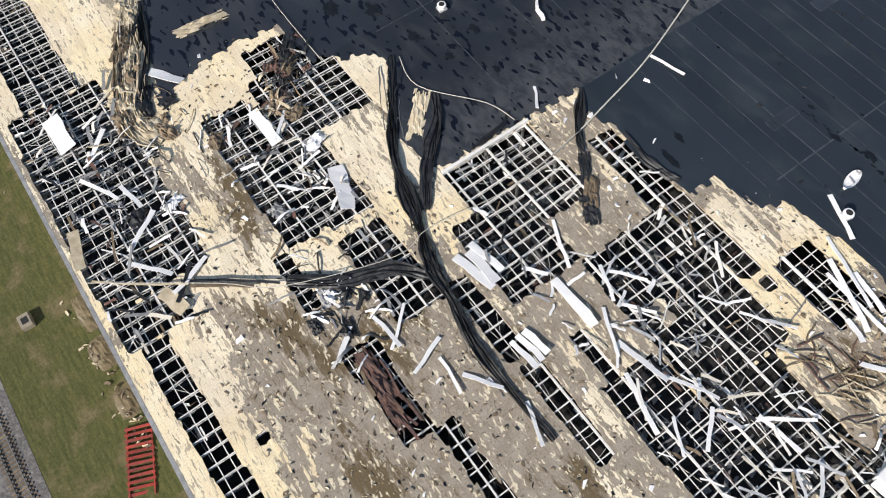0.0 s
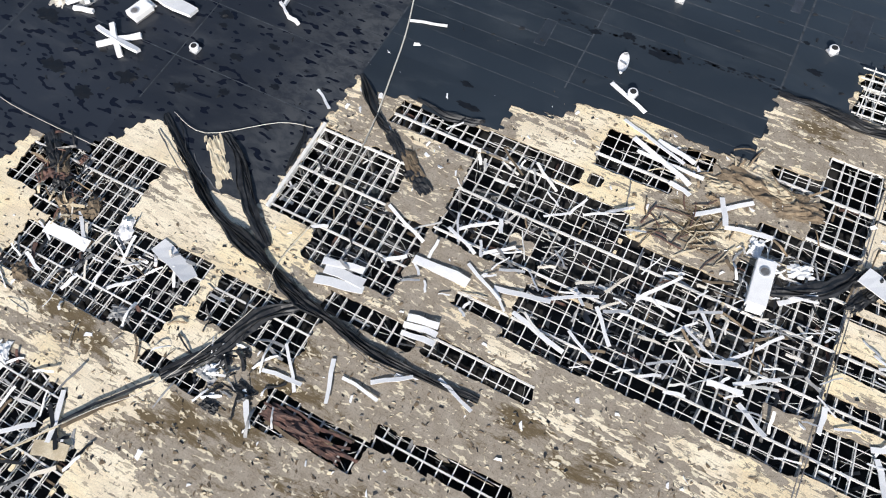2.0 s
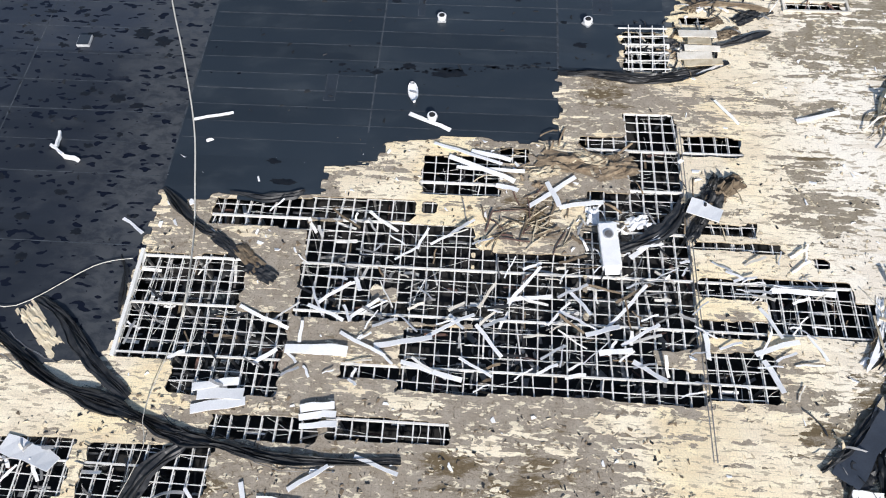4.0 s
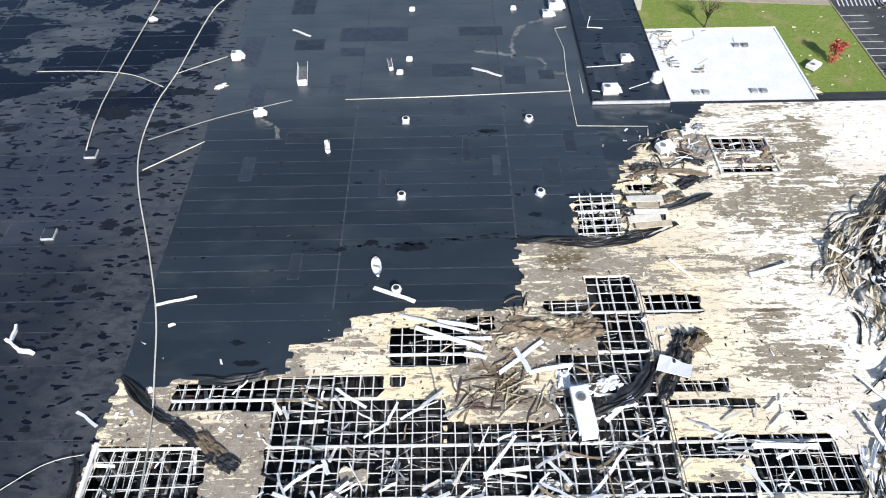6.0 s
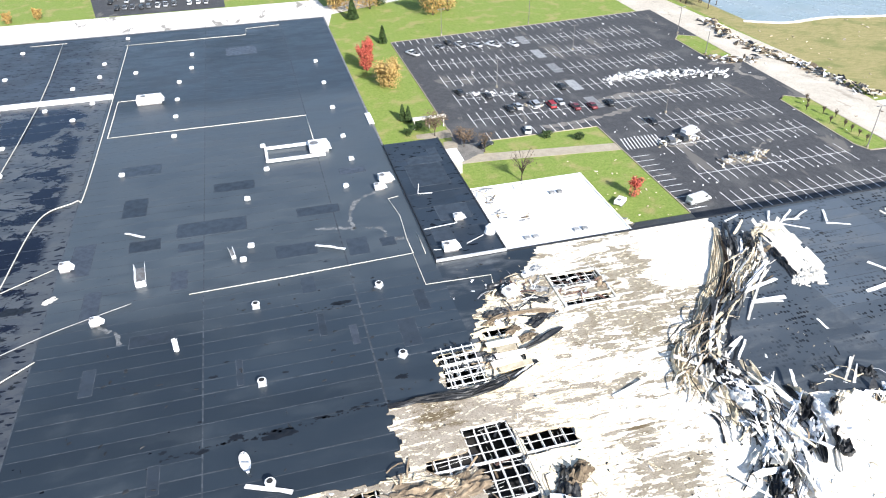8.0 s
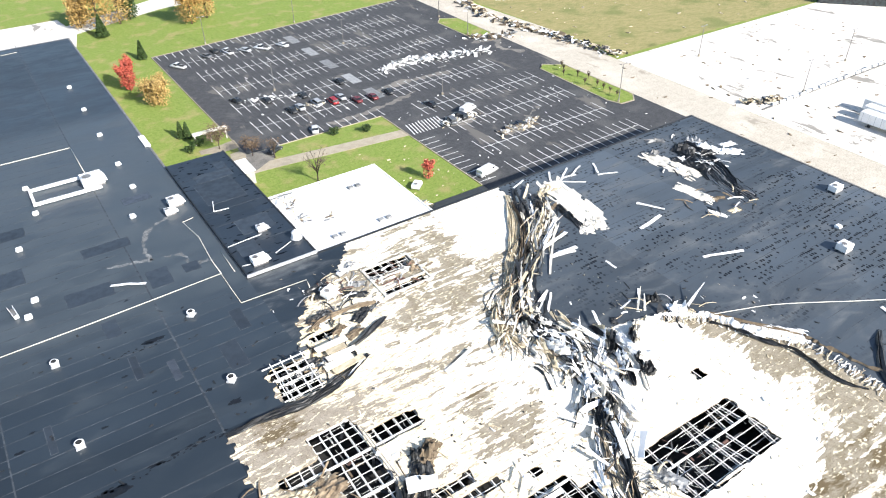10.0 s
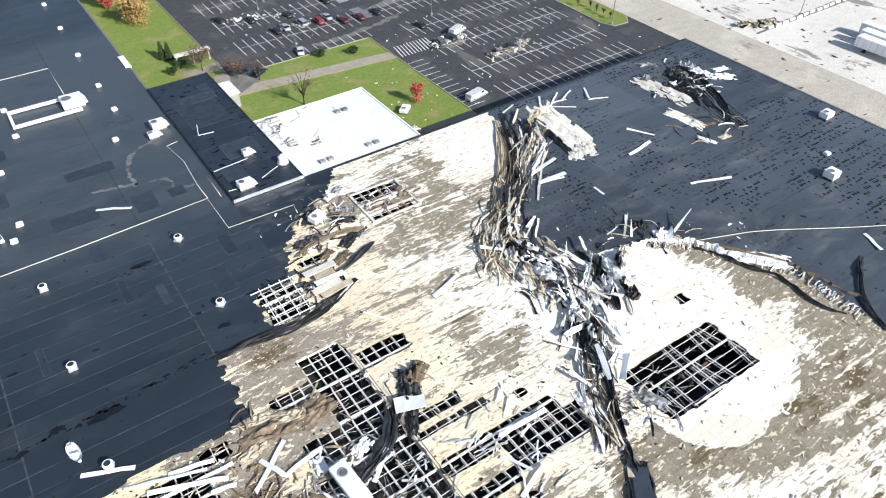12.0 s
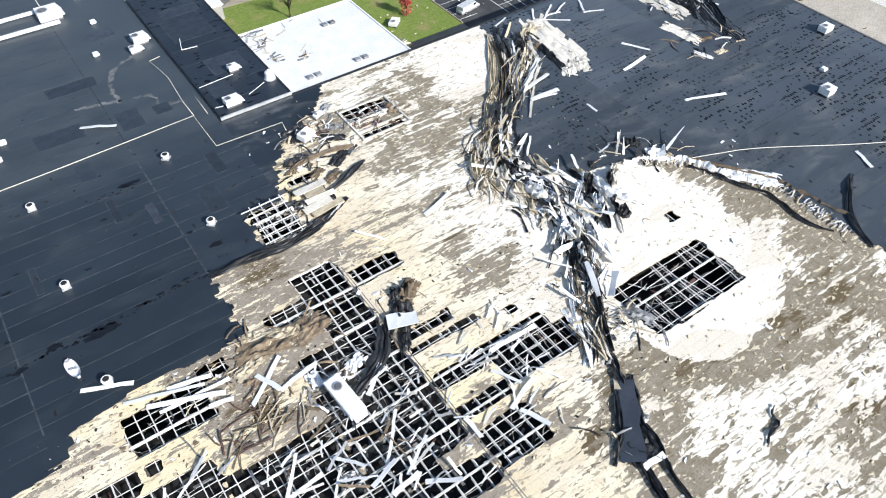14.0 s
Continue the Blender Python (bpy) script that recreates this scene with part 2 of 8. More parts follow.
M = {
    "deck": deck_material(),
    "deck_edge": worn("board_edge", (0.5, 0.4, 0.26), (0.3, 0.24, 0.16), 2.0, 0.9),
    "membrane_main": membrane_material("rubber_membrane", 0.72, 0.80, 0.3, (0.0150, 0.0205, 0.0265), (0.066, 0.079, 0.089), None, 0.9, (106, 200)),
    "membrane_west": membrane_material("soiled_membrane", 0.485, 0.63, 1.0, (0.016, 0.019, 0.025), (0.080, 0.087, 0.093), (104, 210)),
    "membrane_east": membrane_material("scuffed_membrane", 0.72, 0.62, 1.0, (0.046, 0.055, 0.065), (0.125, 0.133, 0.138), None, 2.0),
    "membrane_annex": membrane_material("patched_membrane", 0.74, 0.66, 0.3, (0.013, 0.018, 0.025), (0.04, 0.047, 0.056)),
    "wet": worn("standing_water", (0.004, 0.005, 0.007), (0.006, 0.007, 0.009), 0.6, 0.5, bump=0.0, vary=0.0),
    "residue": worn("dried_residue", (0.24, 0.245, 0.245), (0.14, 0.147, 0.153), 0.8, 0.85, fine=5.0, dirt=0.6),
    "seam": worn("seam_tape", (0.085, 0.096, 0.108), (0.038, 0.045, 0.053), 0.4, 0.6),
    "slick": worn("slick_membrane", (0.060, 0.070, 0.088), (0.045, 0.053, 0.068), 0.5, 0.45, fine=5.0, dirt=0.9),
    "patch": worn("membrane_patch", (0.036, 0.045, 0.057), (0.030, 0.038, 0.049), 0.3, 0.45, fine=4.0, dirt=0.93, vary=0.35),
    "black": worn("black_rubber", (0.016, 0.017, 0.019), (0.035, 0.036, 0.038), 1.2, 0.5, vary=0.5),
    "white_roof": worn("white_membrane", (0.82, 0.81, 0.79), (0.74, 0.73, 0.70), 0.3, 0.6, fine=3.0, dirt=0.93, vary=0.0),
    "white": worn("white_painted_sheet", (0.90, 0.895, 0.88), (0.84, 0.835, 0.82), 0.7, 0.6, dirt=0.93, vary=0.08),
    "steel": worn("pale_primed_steel", (0.86, 0.845, 0.80), (0.76, 0.74, 0.69), 0.9, 0.6, dirt=0.88, vary=0.22),
    "steel_grey": worn("grey_steel", (0.34, 0.34, 0.34), (0.24, 0.22, 0.20), 1.2, 0.5, 0.4, vary=0.4),
    "rust": worn("rusty_steel", (0.19, 0.10, 0.075), (0.11, 0.07, 0.06), 1.3, 0.8, 0.1),
    "red": worn("red_primer", (0.42, 0.05, 0.03), (0.25, 0.05, 0.04), 1.5, 0.7),
    "cream": worn("fibre_board", (0.78, 0.68, 0.49), (0.60, 0.50, 0.34), 1.0, 0.9, vary=0.35),
    "pale": worn("pale_fibre_sheet", (0.86, 0.81, 0.71), (0.74, 0.68, 0.57), 0.8, 0.9, vary=0.25),
    "dust": ground_material("silted_asphalt", (0.21, 0.195, 0.175), (0.15, 0.142, 0.13), (0.26, 0.24, 0.21), 0.5, bump=0.3),
    "brown": worn("weathered_timber", (0.30, 0.23, 0.15), (0.19, 0.14, 0.09), 1.1, 0.9, vary=0.45),
    "grey": worn("grey_sheet", (0.42, 0.42, 0.41), (0.30, 0.30, 0.30), 0.9, 0.6, 0.2, vary=0.5),
    "alu": worn("galvanised_housing", (0.78, 0.79, 0.80), (0.62, 0.63, 0.64), 1.2, 0.42, 0.35),
    "wall": worn("painted_block_wall", (0.55, 0.52, 0.47), (0.45, 0.43, 0.39), 0.3, 0.85),
    # interior shade put into the floor colour, near black
    "floor": worn("shade_toned_floor", (0.035, 0.033, 0.032), (0.018, 0.018, 0.018), 0.25, 0.8, dirt=0.5, vary=0.0),
    "machine": worn("machine_paint", (0.10, 0.13, 0.14), (0.06, 0.06, 0.065), 0.9, 0.6, 0.2, vary=0.6),
    "grass": ground_material("lawn", (0.165, 0.235, 0.042), (0.225, 0.275, 0.066), (0.29, 0.27, 0.10), 0.9, bump=0.8),
    "dry_grass": ground_material("dry_meadow", (0.25, 0.23, 0.09), (0.33, 0.28, 0.13), (0.19, 0.20, 0.07), 0.5, streak=(0.6, 1.3, 1), turn=0.6),
    "verge": ground_material("mown_verge", (0.072, 0.080, 0.026), (0.120, 0.118, 0.042), (0.17, 0.14, 0.07), 1.4, streak=(0.25, 1.6, 1), bump=0.8),
    "soil": ground_material("trodden_soil", (0.21, 0.165, 0.10), (0.15, 0.12, 0.07), (0.26, 0.22, 0.15), 1.2, bump=0.8),
    "asphalt": ground_material("asphalt", (0.055, 0.056, 0.060), (0.072, 0.073, 0.076), (0.095, 0.095, 0.094), 0.6, 0.85, bump=0.3, stain=(0.13, 0.122, 0.112)),
    "concrete": ground_material("pale_concrete", (0.54, 0.485, 0.40), (0.47, 0.42, 0.345), (0.60, 0.54, 0.45), 0.5, 0.9, bump=0.2, stain=(0.33, 0.29, 0.235)),
    "yard": ground_material("concrete_yard", (0.74, 0.69, 0.61), (0.68, 0.635, 0.56), (0.78, 0.73, 0.65), 0.3, 0.9, bump=0.2, stain=(0.27, 0.25, 0.22), spread=0.575),
    "path": worn("concrete_walk", (0.41, 0.355, 0.265), (0.35, 0.30, 0.225), 0.4, 0.9),
    "gravel": ground_material("track_ballast", (0.20, 0.19, 0.18), (0.12, 0.115, 0.11), (0.26, 0.25, 0.23), 3.0, bump=1.0),
    "line": worn("road_paint", (0.85, 0.85, 0.83), (0.7, 0.7, 0.68), 0.8, 0.7, vary=0.1),
    "glass": worn("tinted_glass", (0.02, 0.025, 0.03), (0.03, 0.035, 0.04), 1.0, 0.15, bump=0.0),
    "tyre": worn("tyre_rubber", (0.02, 0.02, 0.02), (0.03, 0.03, 0.03), 3.0, 0.85),
    "bark": worn("bark", (0.15, 0.11, 0.08), (0.09, 0.07, 0.05), 3.0, 0.95),
    "leaf_red": leaf_material("red_leaves", (0.55, 0.13, 0.085), (0.42, 0.09, 0.06)),
    "leaf_gold": leaf_material("golden_leaves", (0.52, 0.36, 0.13), (0.42, 0.28, 0.10)),
    "leaf_orange": leaf_material("orange_leaves", (0.52, 0.30, 0.09), (0.36, 0.27, 0.09)),
    "leaf_green": leaf_material("evergreen_leaves", (0.035, 0.07, 0.02), (0.06, 0.09, 0.025)),
    "leaf_brown": leaf_material("withered_leaves", (0.20, 0.13, 0.08), (0.14, 0.10, 0.06)),
    "rope": worn("pale_cable", (0.78, 0.75, 0.66), (0.66, 0.62, 0.53), 2.0, 0.7),
    "water": worn("pond_water", (0.28, 0.33, 0.34), (0.24, 0.30, 0.31), 0.05, 0.25, bump=0.05, vary=0.0),
}
for key, col in (("car_white", (0.75, 0.75, 0.75)), ("car_silver", (0.42, 0.43, 0.45)), ("car_dark", (0.03, 0.032, 0.036)), ("car_red", (0.38, 0.02, 0.025)), ("car_grey", (0.15, 0.155, 0.165)), ("car_maroon", (0.16, 0.03, 0.035))):
    M[key] = worn(key, col, tuple(v * 0.85 for v in col), 1.0, 0.3, 0.15, dirt=0.9, vary=0.1, bump=0.0)


# ---- mesh helpers ----
ROOF = 8.0
rng = random.Random(7)


def mesh_of(name, verts, faces, material=None, smooth=False):
    me = bpy.data.meshes.new(name)
    me.from_pydata([tuple(v) for v in verts], [], [tuple(f) for f in faces])
    if material:
        me.materials.append(material)
    if smooth:
        me.polygons.foreach_set("use_smooth", [True] * len(me.polygons))
    me.update()
    return me


def part(name, data, parent=None, at=None, label=""):
    """A mesh as an object of its own under a thing or a part."""
    ob = new(name, data)
    if parent is not None:
        ob.parent = parent
    if at is not None:
        ob.matrix_local = at
    if label:
        tagged(ob, label)
    return ob


def thing(name, label, category, at=None, group="", kind=""):
    ob = new(name)
    ob.empty_display_size = 0.5
    if at is not None:
        ob.matrix_world = at
    return tagged(ob, label, category, group, kind)


def solid(name, data, label, category, at=None, group="", kind=""):
    ob = new(name, data)
    if at is not None:
        ob.matrix_world = at
    return tagged(ob, label, category, group, kind)


BOX_FACES = [(0, 3, 2, 1), (4, 5, 6, 7), (0, 1, 5, 4), (1, 2, 6, 5), (2, 3, 7, 6), (3, 0, 4, 7)]


def box_verts(x0, x1, y0, y1, z0, z1):
    return [(x0, y0, z0), (x1, y0, z0), (x1, y1, z0), (x0, y1, z0), (x0, y0, z1), (x1, y0, z1), (x1, y1, z1), (x0, y1, z1)]


class Pile:
    """Gathers verts and faces of one mesh."""

    def __init__(self):
        self.v, self.f = [], []

    def take(self, verts, faces):
        k = len(self.v)
        self.v += [tuple(v) for v in verts]
        self.f += [tuple(i + k for i in f) for f in faces]
        return self

    def box(self, x0, x1, y0, y1, z0, z1):
        return self.take(box_verts(x0, x1, y0, y1, z0, z1), BOX_FACES)

    def bar(self, a, b, w=0.06, h=None):
        """A square bar from a to b."""
        a, b = Vector(a), Vector(b)
        h = h or w
        d = (b - a).normalized()
        side = d.cross(Vector((0, 0, 1)))
        side = side.normalized() if side.length > 1e-4 else Vector((1, 0, 0))
        up = side.cross(d)
        ring = [side * (sx * w / 2) + up * (sy * h / 2) for sx, sy in ((-1, -1), (1, -1), (1, 1), (-1, 1))]
        return self.take([a + r for r in ring] + [b + r for r in ring], BOX_FACES)

    def tube(self, points, radius, sides=6):
        pts = [Vector(p) for p in points]
        verts, faces = [], []
        for i, p in enumerate(pts):
            d = (pts[min(i + 1, len(pts) - 1)] - pts[max(i - 1, 0)]).normalized()
            s = d.cross(Vector((0, 0, 1)))
            s = s.normalized() if s.length > 1e-3 else Vector((1, 0, 0))
            u = s.cross(d)
            r = radius[i] if isinstance(radius, (list, tuple)) else radius
            for k in range(sides):
                t = 2 * math.pi * k / sides
                verts.append(p + (s * math.cos(t) + u * math.sin(t)) * r)
        for i in range(len(pts) - 1):
            for k in range(sides):
                a, b = i * sides + k, i * sides + (k + 1) % sides
                faces.append((a, b, b + sides, a + sides))
        faces += [tuple(range(sides))[::-1], tuple(range(len(verts) - sides, len(verts)))]
        return self.take(verts, faces)

    def cyl(self, x, y, z0, z1, r, r2=None, sides=12):
        return self.tube([(x, y, z0), (x, y, z1)], [r, r2 or r], sides)

    def ribbon(self, points, widths, thick=0.03, twist=0.0, roll=0.0):
        """A strip of sheet along points, with thickness; twist turns it round its length."""
        pts = [Vector(p) for p in points]
        verts, faces, n = [], [], len(pts)
        for i, p in enumerate(pts):
            d = (pts[min(i + 1, n - 1)] - pts[max(i - 1, 0)]).normalized()
            s = d.cross(Vector((0, 0, 1)))
            s = s.normalized() if s.length > 1e-3 else Vector((1, 0, 0))
            u = s.cross(d)
            t = roll + twist * i / max(n - 1, 1)
            a, b = s * math.cos(t) + u * math.sin(t), u * math.cos(t) - s * math.sin(t)
            w = widths[i] if isinstance(widths, (list, tuple)) else widths
            verts += [p - a * w / 2 - b * thick / 2, p + a * w / 2 - b * thick / 2, p + a * w / 2 + b * thick / 2, p - a * w / 2 + b * thick / 2]
        for i in range(n - 1):
            k = i * 4
            for j in range(4):
                faces.append((k + j, k + (j + 1) % 4, k + 4 + (j + 1) % 4, k + 4 + j))
        faces += [(3, 2, 1, 0), (n * 4 - 4, n * 4 - 3, n * 4 - 2, n * 4 - 1)]
        return self.take(verts, faces)

    def mesh(self, name, material, smooth=False):
        return mesh_of(name, self.v, self.f, material, smooth)


def bevelled_box(name, sx, sy, sz, bevel, material):
    """A box on the ground, centred in x and y, with rounded edges."""
    bm = bmesh.new()
    bmesh.ops.create_cube(bm, size=1.0)
    bmesh.ops.scale(bm, vec=(sx, sy, sz), verts=bm.verts)
    bmesh.ops.translate(bm, vec=(0, 0, sz / 2), verts=bm.verts)
    bmesh.ops.bevel(bm, geom=bm.edges[:], offset=bevel, segments=2, affect="EDGES")
    me = bpy.data.meshes.new(name)
    bm.to_mesh(me)
    bm.free()
    me.materials.append(material)
    return me


# ---- fields: outlines given as signed distances on a lattice, with ragged noise ----
def value_noise(x, y, size, seed):
    gx, gy = x / size, y / size
    ix, iy = np.floor(gx).astype(np.int64), np.floor(gy).astype(np.int64)
    fx, fy = gx - ix, gy - iy
    fx, fy = fx * fx * (3 - 2 * fx), fy * fy * (3 - 2 * fy)

    def h(a, b):
        n = (a * 374761393 + b * 668265263 + seed * 974711) & 0x7FFFFFFF
        n = ((n ^ (n >> 13)) * 1274126177) & 0x7FFFFFFF
        return ((n ^ (n >> 16)) & 0xFFFF) / 65535.0

    top = h(ix, iy) * (1 - fx) + h(ix + 1, iy) * fx
    low = h(ix, iy + 1) * (1 - fx) + h(ix + 1, iy + 1) * fx
    return (top * (1 - fy) + low * fy) * 2 - 1


def in_rects(x, y, rects):
    """Signed distance to the union of rectangles, positive inside."""
    d = np.full(x.shape, -1e9)
    for x0, x1, y0, y1 in rects:
        d = np.maximum(d, np.minimum(np.minimum(x - x0, x1 - x), np.minimum(y - y0, y1 - y)))
    return d


def in_outline(x, y, outline):
    """Signed distance to a closed outline, positive inside."""
    d, inside = np.full(x.shape, 1e9), np.zeros(x.shape, bool)
    for (ax, ay), (bx, by) in zip(outline, outline[1:] + outline[:1]):
        ex, ey = bx - ax, by - ay
        t = np.clip(((x - ax) * ex + (y - ay) * ey) / (ex * ex + ey * ey), 0, 1)
        d = np.minimum(d, np.hypot(x - ax - t * ex, y - ay - t * ey))
        if ay != by:
            cross = ((ay > y) != (by > y)) & (x < ex * (y - ay) / ey + ax)
            inside ^= cross
    return np.where(inside, d, -d)


def sheet(name, x0, x1, y0, y1, step, field, top, thick, materials, merge=True, lift=None):
    """A flat sheet of the given thickness wherever field(x, y) > 0, cut by marching squares."""
    nx, ny = int(round((x1 - x0) / step)), int(round((y1 - y0) / step))
    gx, gy = np.meshgrid(x0 + np.arange(nx + 1) * step, y0 + np.arange(ny + 1) * step, indexing="ij")
    f = field(gx, gy)
    hgt = lift(gx, gy) if lift else np.zeros_like(gx)
    sure = f > 0
    verts, faces, mats, index = [], [], [], {}

    def vert(key, p):
        if key not in index:
            index[key] = len(verts)
            verts.append(p)
        return index[key]

    def corner(i, j):
        return vert((i, j), (gx[i, j], gy[i, j], top + hgt[i, j]))

    for j in range(ny):
        run = None
        for i in range(nx + 1):
            full = i < nx and sure[i, j] and sure[i + 1, j] and sure[i, j + 1] and sure[i + 1, j + 1]
            if merge and full:
                run = i if run is None else run
                continue
            if run is not None:
                faces.append((corner(run, j), corner(i, j), corner(i, j + 1), corner(run, j + 1)))
                mats.append(0)
                run = None
            if i == nx:
                break
            if full:
                faces.append((corner(i, j), corner(i + 1, j), corner(i + 1, j + 1), corner(i, j + 1)))
                mats.append(0)
                continue
            ring = [(i, j), (i + 1, j), (i + 1, j + 1), (i, j + 1)]
            if not any(sure[c] for c in ring):
                continue
            poly, cut = [], []
            for a, b in zip(ring, ring[1:] + ring[:1]):
                if sure[a]:
                    poly.append(corner(*a))
                    cut.append(False)
                if sure[a] != sure[b]:
                    t = f[a] / (f[a] - f[b])
                    key = (min(a, b), max(a, b))
                    p = (gx[a] + (gx[b] - gx[a]) * t, gy[a] + (gy[b] - gy[a]) * t, top + hgt[a] + (hgt[b] - hgt[a]) * t)
                    poly.append(vert(key, p))
                    cut.append(bool(sure[a]))
            if len(poly) < 3:
                continue
            faces.append(tuple(poly))
            mats.append(0)
            for k in range(len(poly)):
                if cut[k]:
                    a, b = poly[k], poly[(k + 1) % len(poly)]
                    la = vert(("low", a), (verts[a][0], verts[a][1], verts[a][2] - thick))
                    lb = vert(("low", b), (verts[b][0], verts[b][1], verts[b][2] - thick))
                    faces.append((b, a, la, lb))
                    mats.append(1)
    me = mesh_of(name, verts, faces)
    for m in materials:
        me.materials.append(m)
    me.polygons.foreach_set("material_index", [min(m, len(materials) - 1) for m in mats])
    return me


# ---- the plant: walls, floor, torn roof ----
EAST, NORTH, SOUTH, WEST, INNER, FAR = 150.0, 108.0, -18.0, -135.0, 27.3, 275.0
BEAM_Y, BEAM_STEP, BAY_X, BAY_STEP = 28.2, 6.55, 27.3, 6.96

# openings torn through the deck: x from, x to, y from, y to
HOLES_WEST = [
    (-42.3, -28.6, 27.5, 41.6), (-35, -22, 23.5, 34.2), (-34.8, -21.5, 46.2, 50.6),
    (-29, -16.5, 18.6, 21.4), (-15.5, -1.8, 19.2, 22.0), (-68.8, -44.6, 5.4, 11.8), (-67, -43.6, 11.4, 17.4),
    (-42, -28, 10.8, 17.3), (-44.4, -36, 3, 5), (-29, -15.7, 3.5, 7.6), (-15.6, 1, 7.5, 10),
    (-76.4, -69, 15.6, 23.6), (-71, -58, 13.6, 26.6), (-85, -49.5, -17.0, -3.2), (-49.5, -43.8, -17.1, -8),
    (-120, -85, -14, -6), (-79.5, -67.5, -3.6, -1.2), (-43.8, -4, -15.4, -11.9), (-26.8, -25.4, -9.5, -7.8)]
HOLES_EAST = [
    (-21.7, 0, 33.6, 47.8), (0, 14, 33.6, 44.2), (14, 27.3, 33.6, 47.8), (-8, 27.3, 25.4, 33.7), (-15.1, -8, 26.4, 28.6),
    (-21.7, -8, 47.7, 51.2), (-7.6, 3, 52.4, 58.7), (2.8, 7, 58, 60.6), (20.2, 27.3, 47.7, 67.5), (13.9, 20.3, 60, 63),
    (14.5, 20.3, 49.5, 54), (20.8, 27.4, 75, 83), (27.9, 36, 60.6, 63.6), (27.8, 36, 47.9, 49.8), (27.8, 39, 45.9, 47.2),
    (27.8, 46.5, 39, 42.2), (35.8, 50.5, 34.6, 39.3), (27.8, 35.3, 33.7, 36)]
HOLES_FAR = [(27.8, 35.8, 26.4, 32.3), (42.6, 44.2, 43.7, 45.1), (75, 77, 43.6, 45.3), (-7, -5.2, 49.4, 51.4),
             (57, 75.5, 29.2, 38.8), (46, 55.3, 94, 97.8), (46, 54.6, 89, 90.6), (29.5, 35, 85.2, 86.8)]
HOLES = HOLES_WEST + HOLES_EAST + HOLES_FAR
KEPT = [(21.5, 27.3, 29.6, 32.2), (-12, -9, 36.2, 38.4)]
# where the storm peeled the membrane off
BARE = [(-140, -18.5), (-140, 4), (-95, 8.5), (-81, 3.5), (-75, 2.5), (-78, 9), (-79, 14.5), (-78, 22.8), (-69.5, 23.6), (-66.5, 28.5),
        (-63, 33.2), (-52, 26), (-43.2, 27.2), (-42.6, 51.5), (-36, 48.5), (-34.6, 51), (-28, 49.5), (-21.2, 51.7), (-20, 56.3), (-14.1, 56.3),
        (-13.3, 60.6), (-3.8, 61.6), (11.2, 62), (11, 74.1), (20, 73.8), (20.3, 83.3), (27.5, 83.5), (28.5, 88.5), (33.5, 96),
        (45.5, 103.5), (48, 109), (86.4, 109), (82.5, 88.5), (71, 79), (62, 68), (66.5, 61.4), (78, 58.9), (88, 53.6), (97, 40),
        (95.5, 36), (97, 20), (101, -18.5)]


def ragged(x, y, seed, big=0.8, small=0.45):
    return value_noise(x, y, 2.6, seed) * big + value_noise(x, y, 0.9, seed + 1) * small


def toothed(x, y, wide, deep, seed):
    """Noise that is constant over each board, so that edges break in steps."""
    row = np.floor(y / deep)
    col = np.floor((x + (row % 2) * wide / 2) / wide)
    n = (col.astype(np.int64) * 73856093 ^ row.astype(np.int64) * 19349663 ^ seed * 83492791) & 0xFFFF
    return n / 32767.5 - 1


def hole_field(x, y):
    d = in_rects(x, y, HOLES) + ragged(x, y, 3, 0.05, 0.08) + 0.26 * toothed(x, y, 2.44, 1.22, 5) + 0.18 * toothed(x, y, 0.8, 0.5, 15)
    return np.minimum(d, -in_rects(x, y, KEPT) + ragged(x, y, 9, 0.5, 0.3))


def plant(x, y):
    return in_rects(x, y, [(WEST, EAST, SOUTH, NORTH), (WEST, INNER, SOUTH, FAR)])


def deck_field(x, y):
    return np.minimum(np.minimum(in_outline(x, y, BARE) + 3.0, -hole_field(x, y)), plant(x, y))


# share of torn facer, region by region: x, y, amount
WEAR_WEST = [(-95, -2, 0.76), (-94, 6, 0.62), (-92, -5, 0.73), (-89, 0, 0.76), (-84, -3, 0.71), (-73, 5, 0.78), (-70, 12, 0.8), (-67, 3, 0.73), (-63, 4, 0.55), (-60, 0, 0.58), (-60, 29, 0.76), (-57, 5, 0.42),
             (-55, 23, 0.62), (-54, 19, 0.73), (-51, 0, 0.71), (-52, 3.4, 0.5), (-47, 1, 0.73), (-50, -4, 0.73), (-48, 20, 0.69), (-45, 1.6, 0.73), (-43, -17, 0.65), (-43, 20, 0.68), (-42, -8, 0.73), (-41, -5, 0.59)]
WEAR_SOUTH = [(-39, -2, 0.44), (-30, -5, 0.47), (-39, 19, 0.65), (-37, -16, 0.71), (-36, -8.5, 0.74), (-34, -4, 0.45), (-32, -8.5, 0.74), (-30, -17, 0.65), (-27, -2, 0.42), (-26, -8, 0.74), (-22, -8, 0.69), (-22, -5, 0.51),
              (-21, -2, 0.42), (-20, 21, 0.5), (-20, 26, 0.54), (-19, 14, 0.42), (-14, 1, 0.42), (-5, 4, 0.45), (0, 14, 0.46), (2, 24, 0.62), (4, 22, 0.56), (6, 16, 0.5), (8, 24, 0.58), (13, 15, 0.5), (17, 17, 0.51), (20, 22, 0.62),
              (21, 19, 0.69), (24, 27, 0.51), (25, 20, 0.73)]
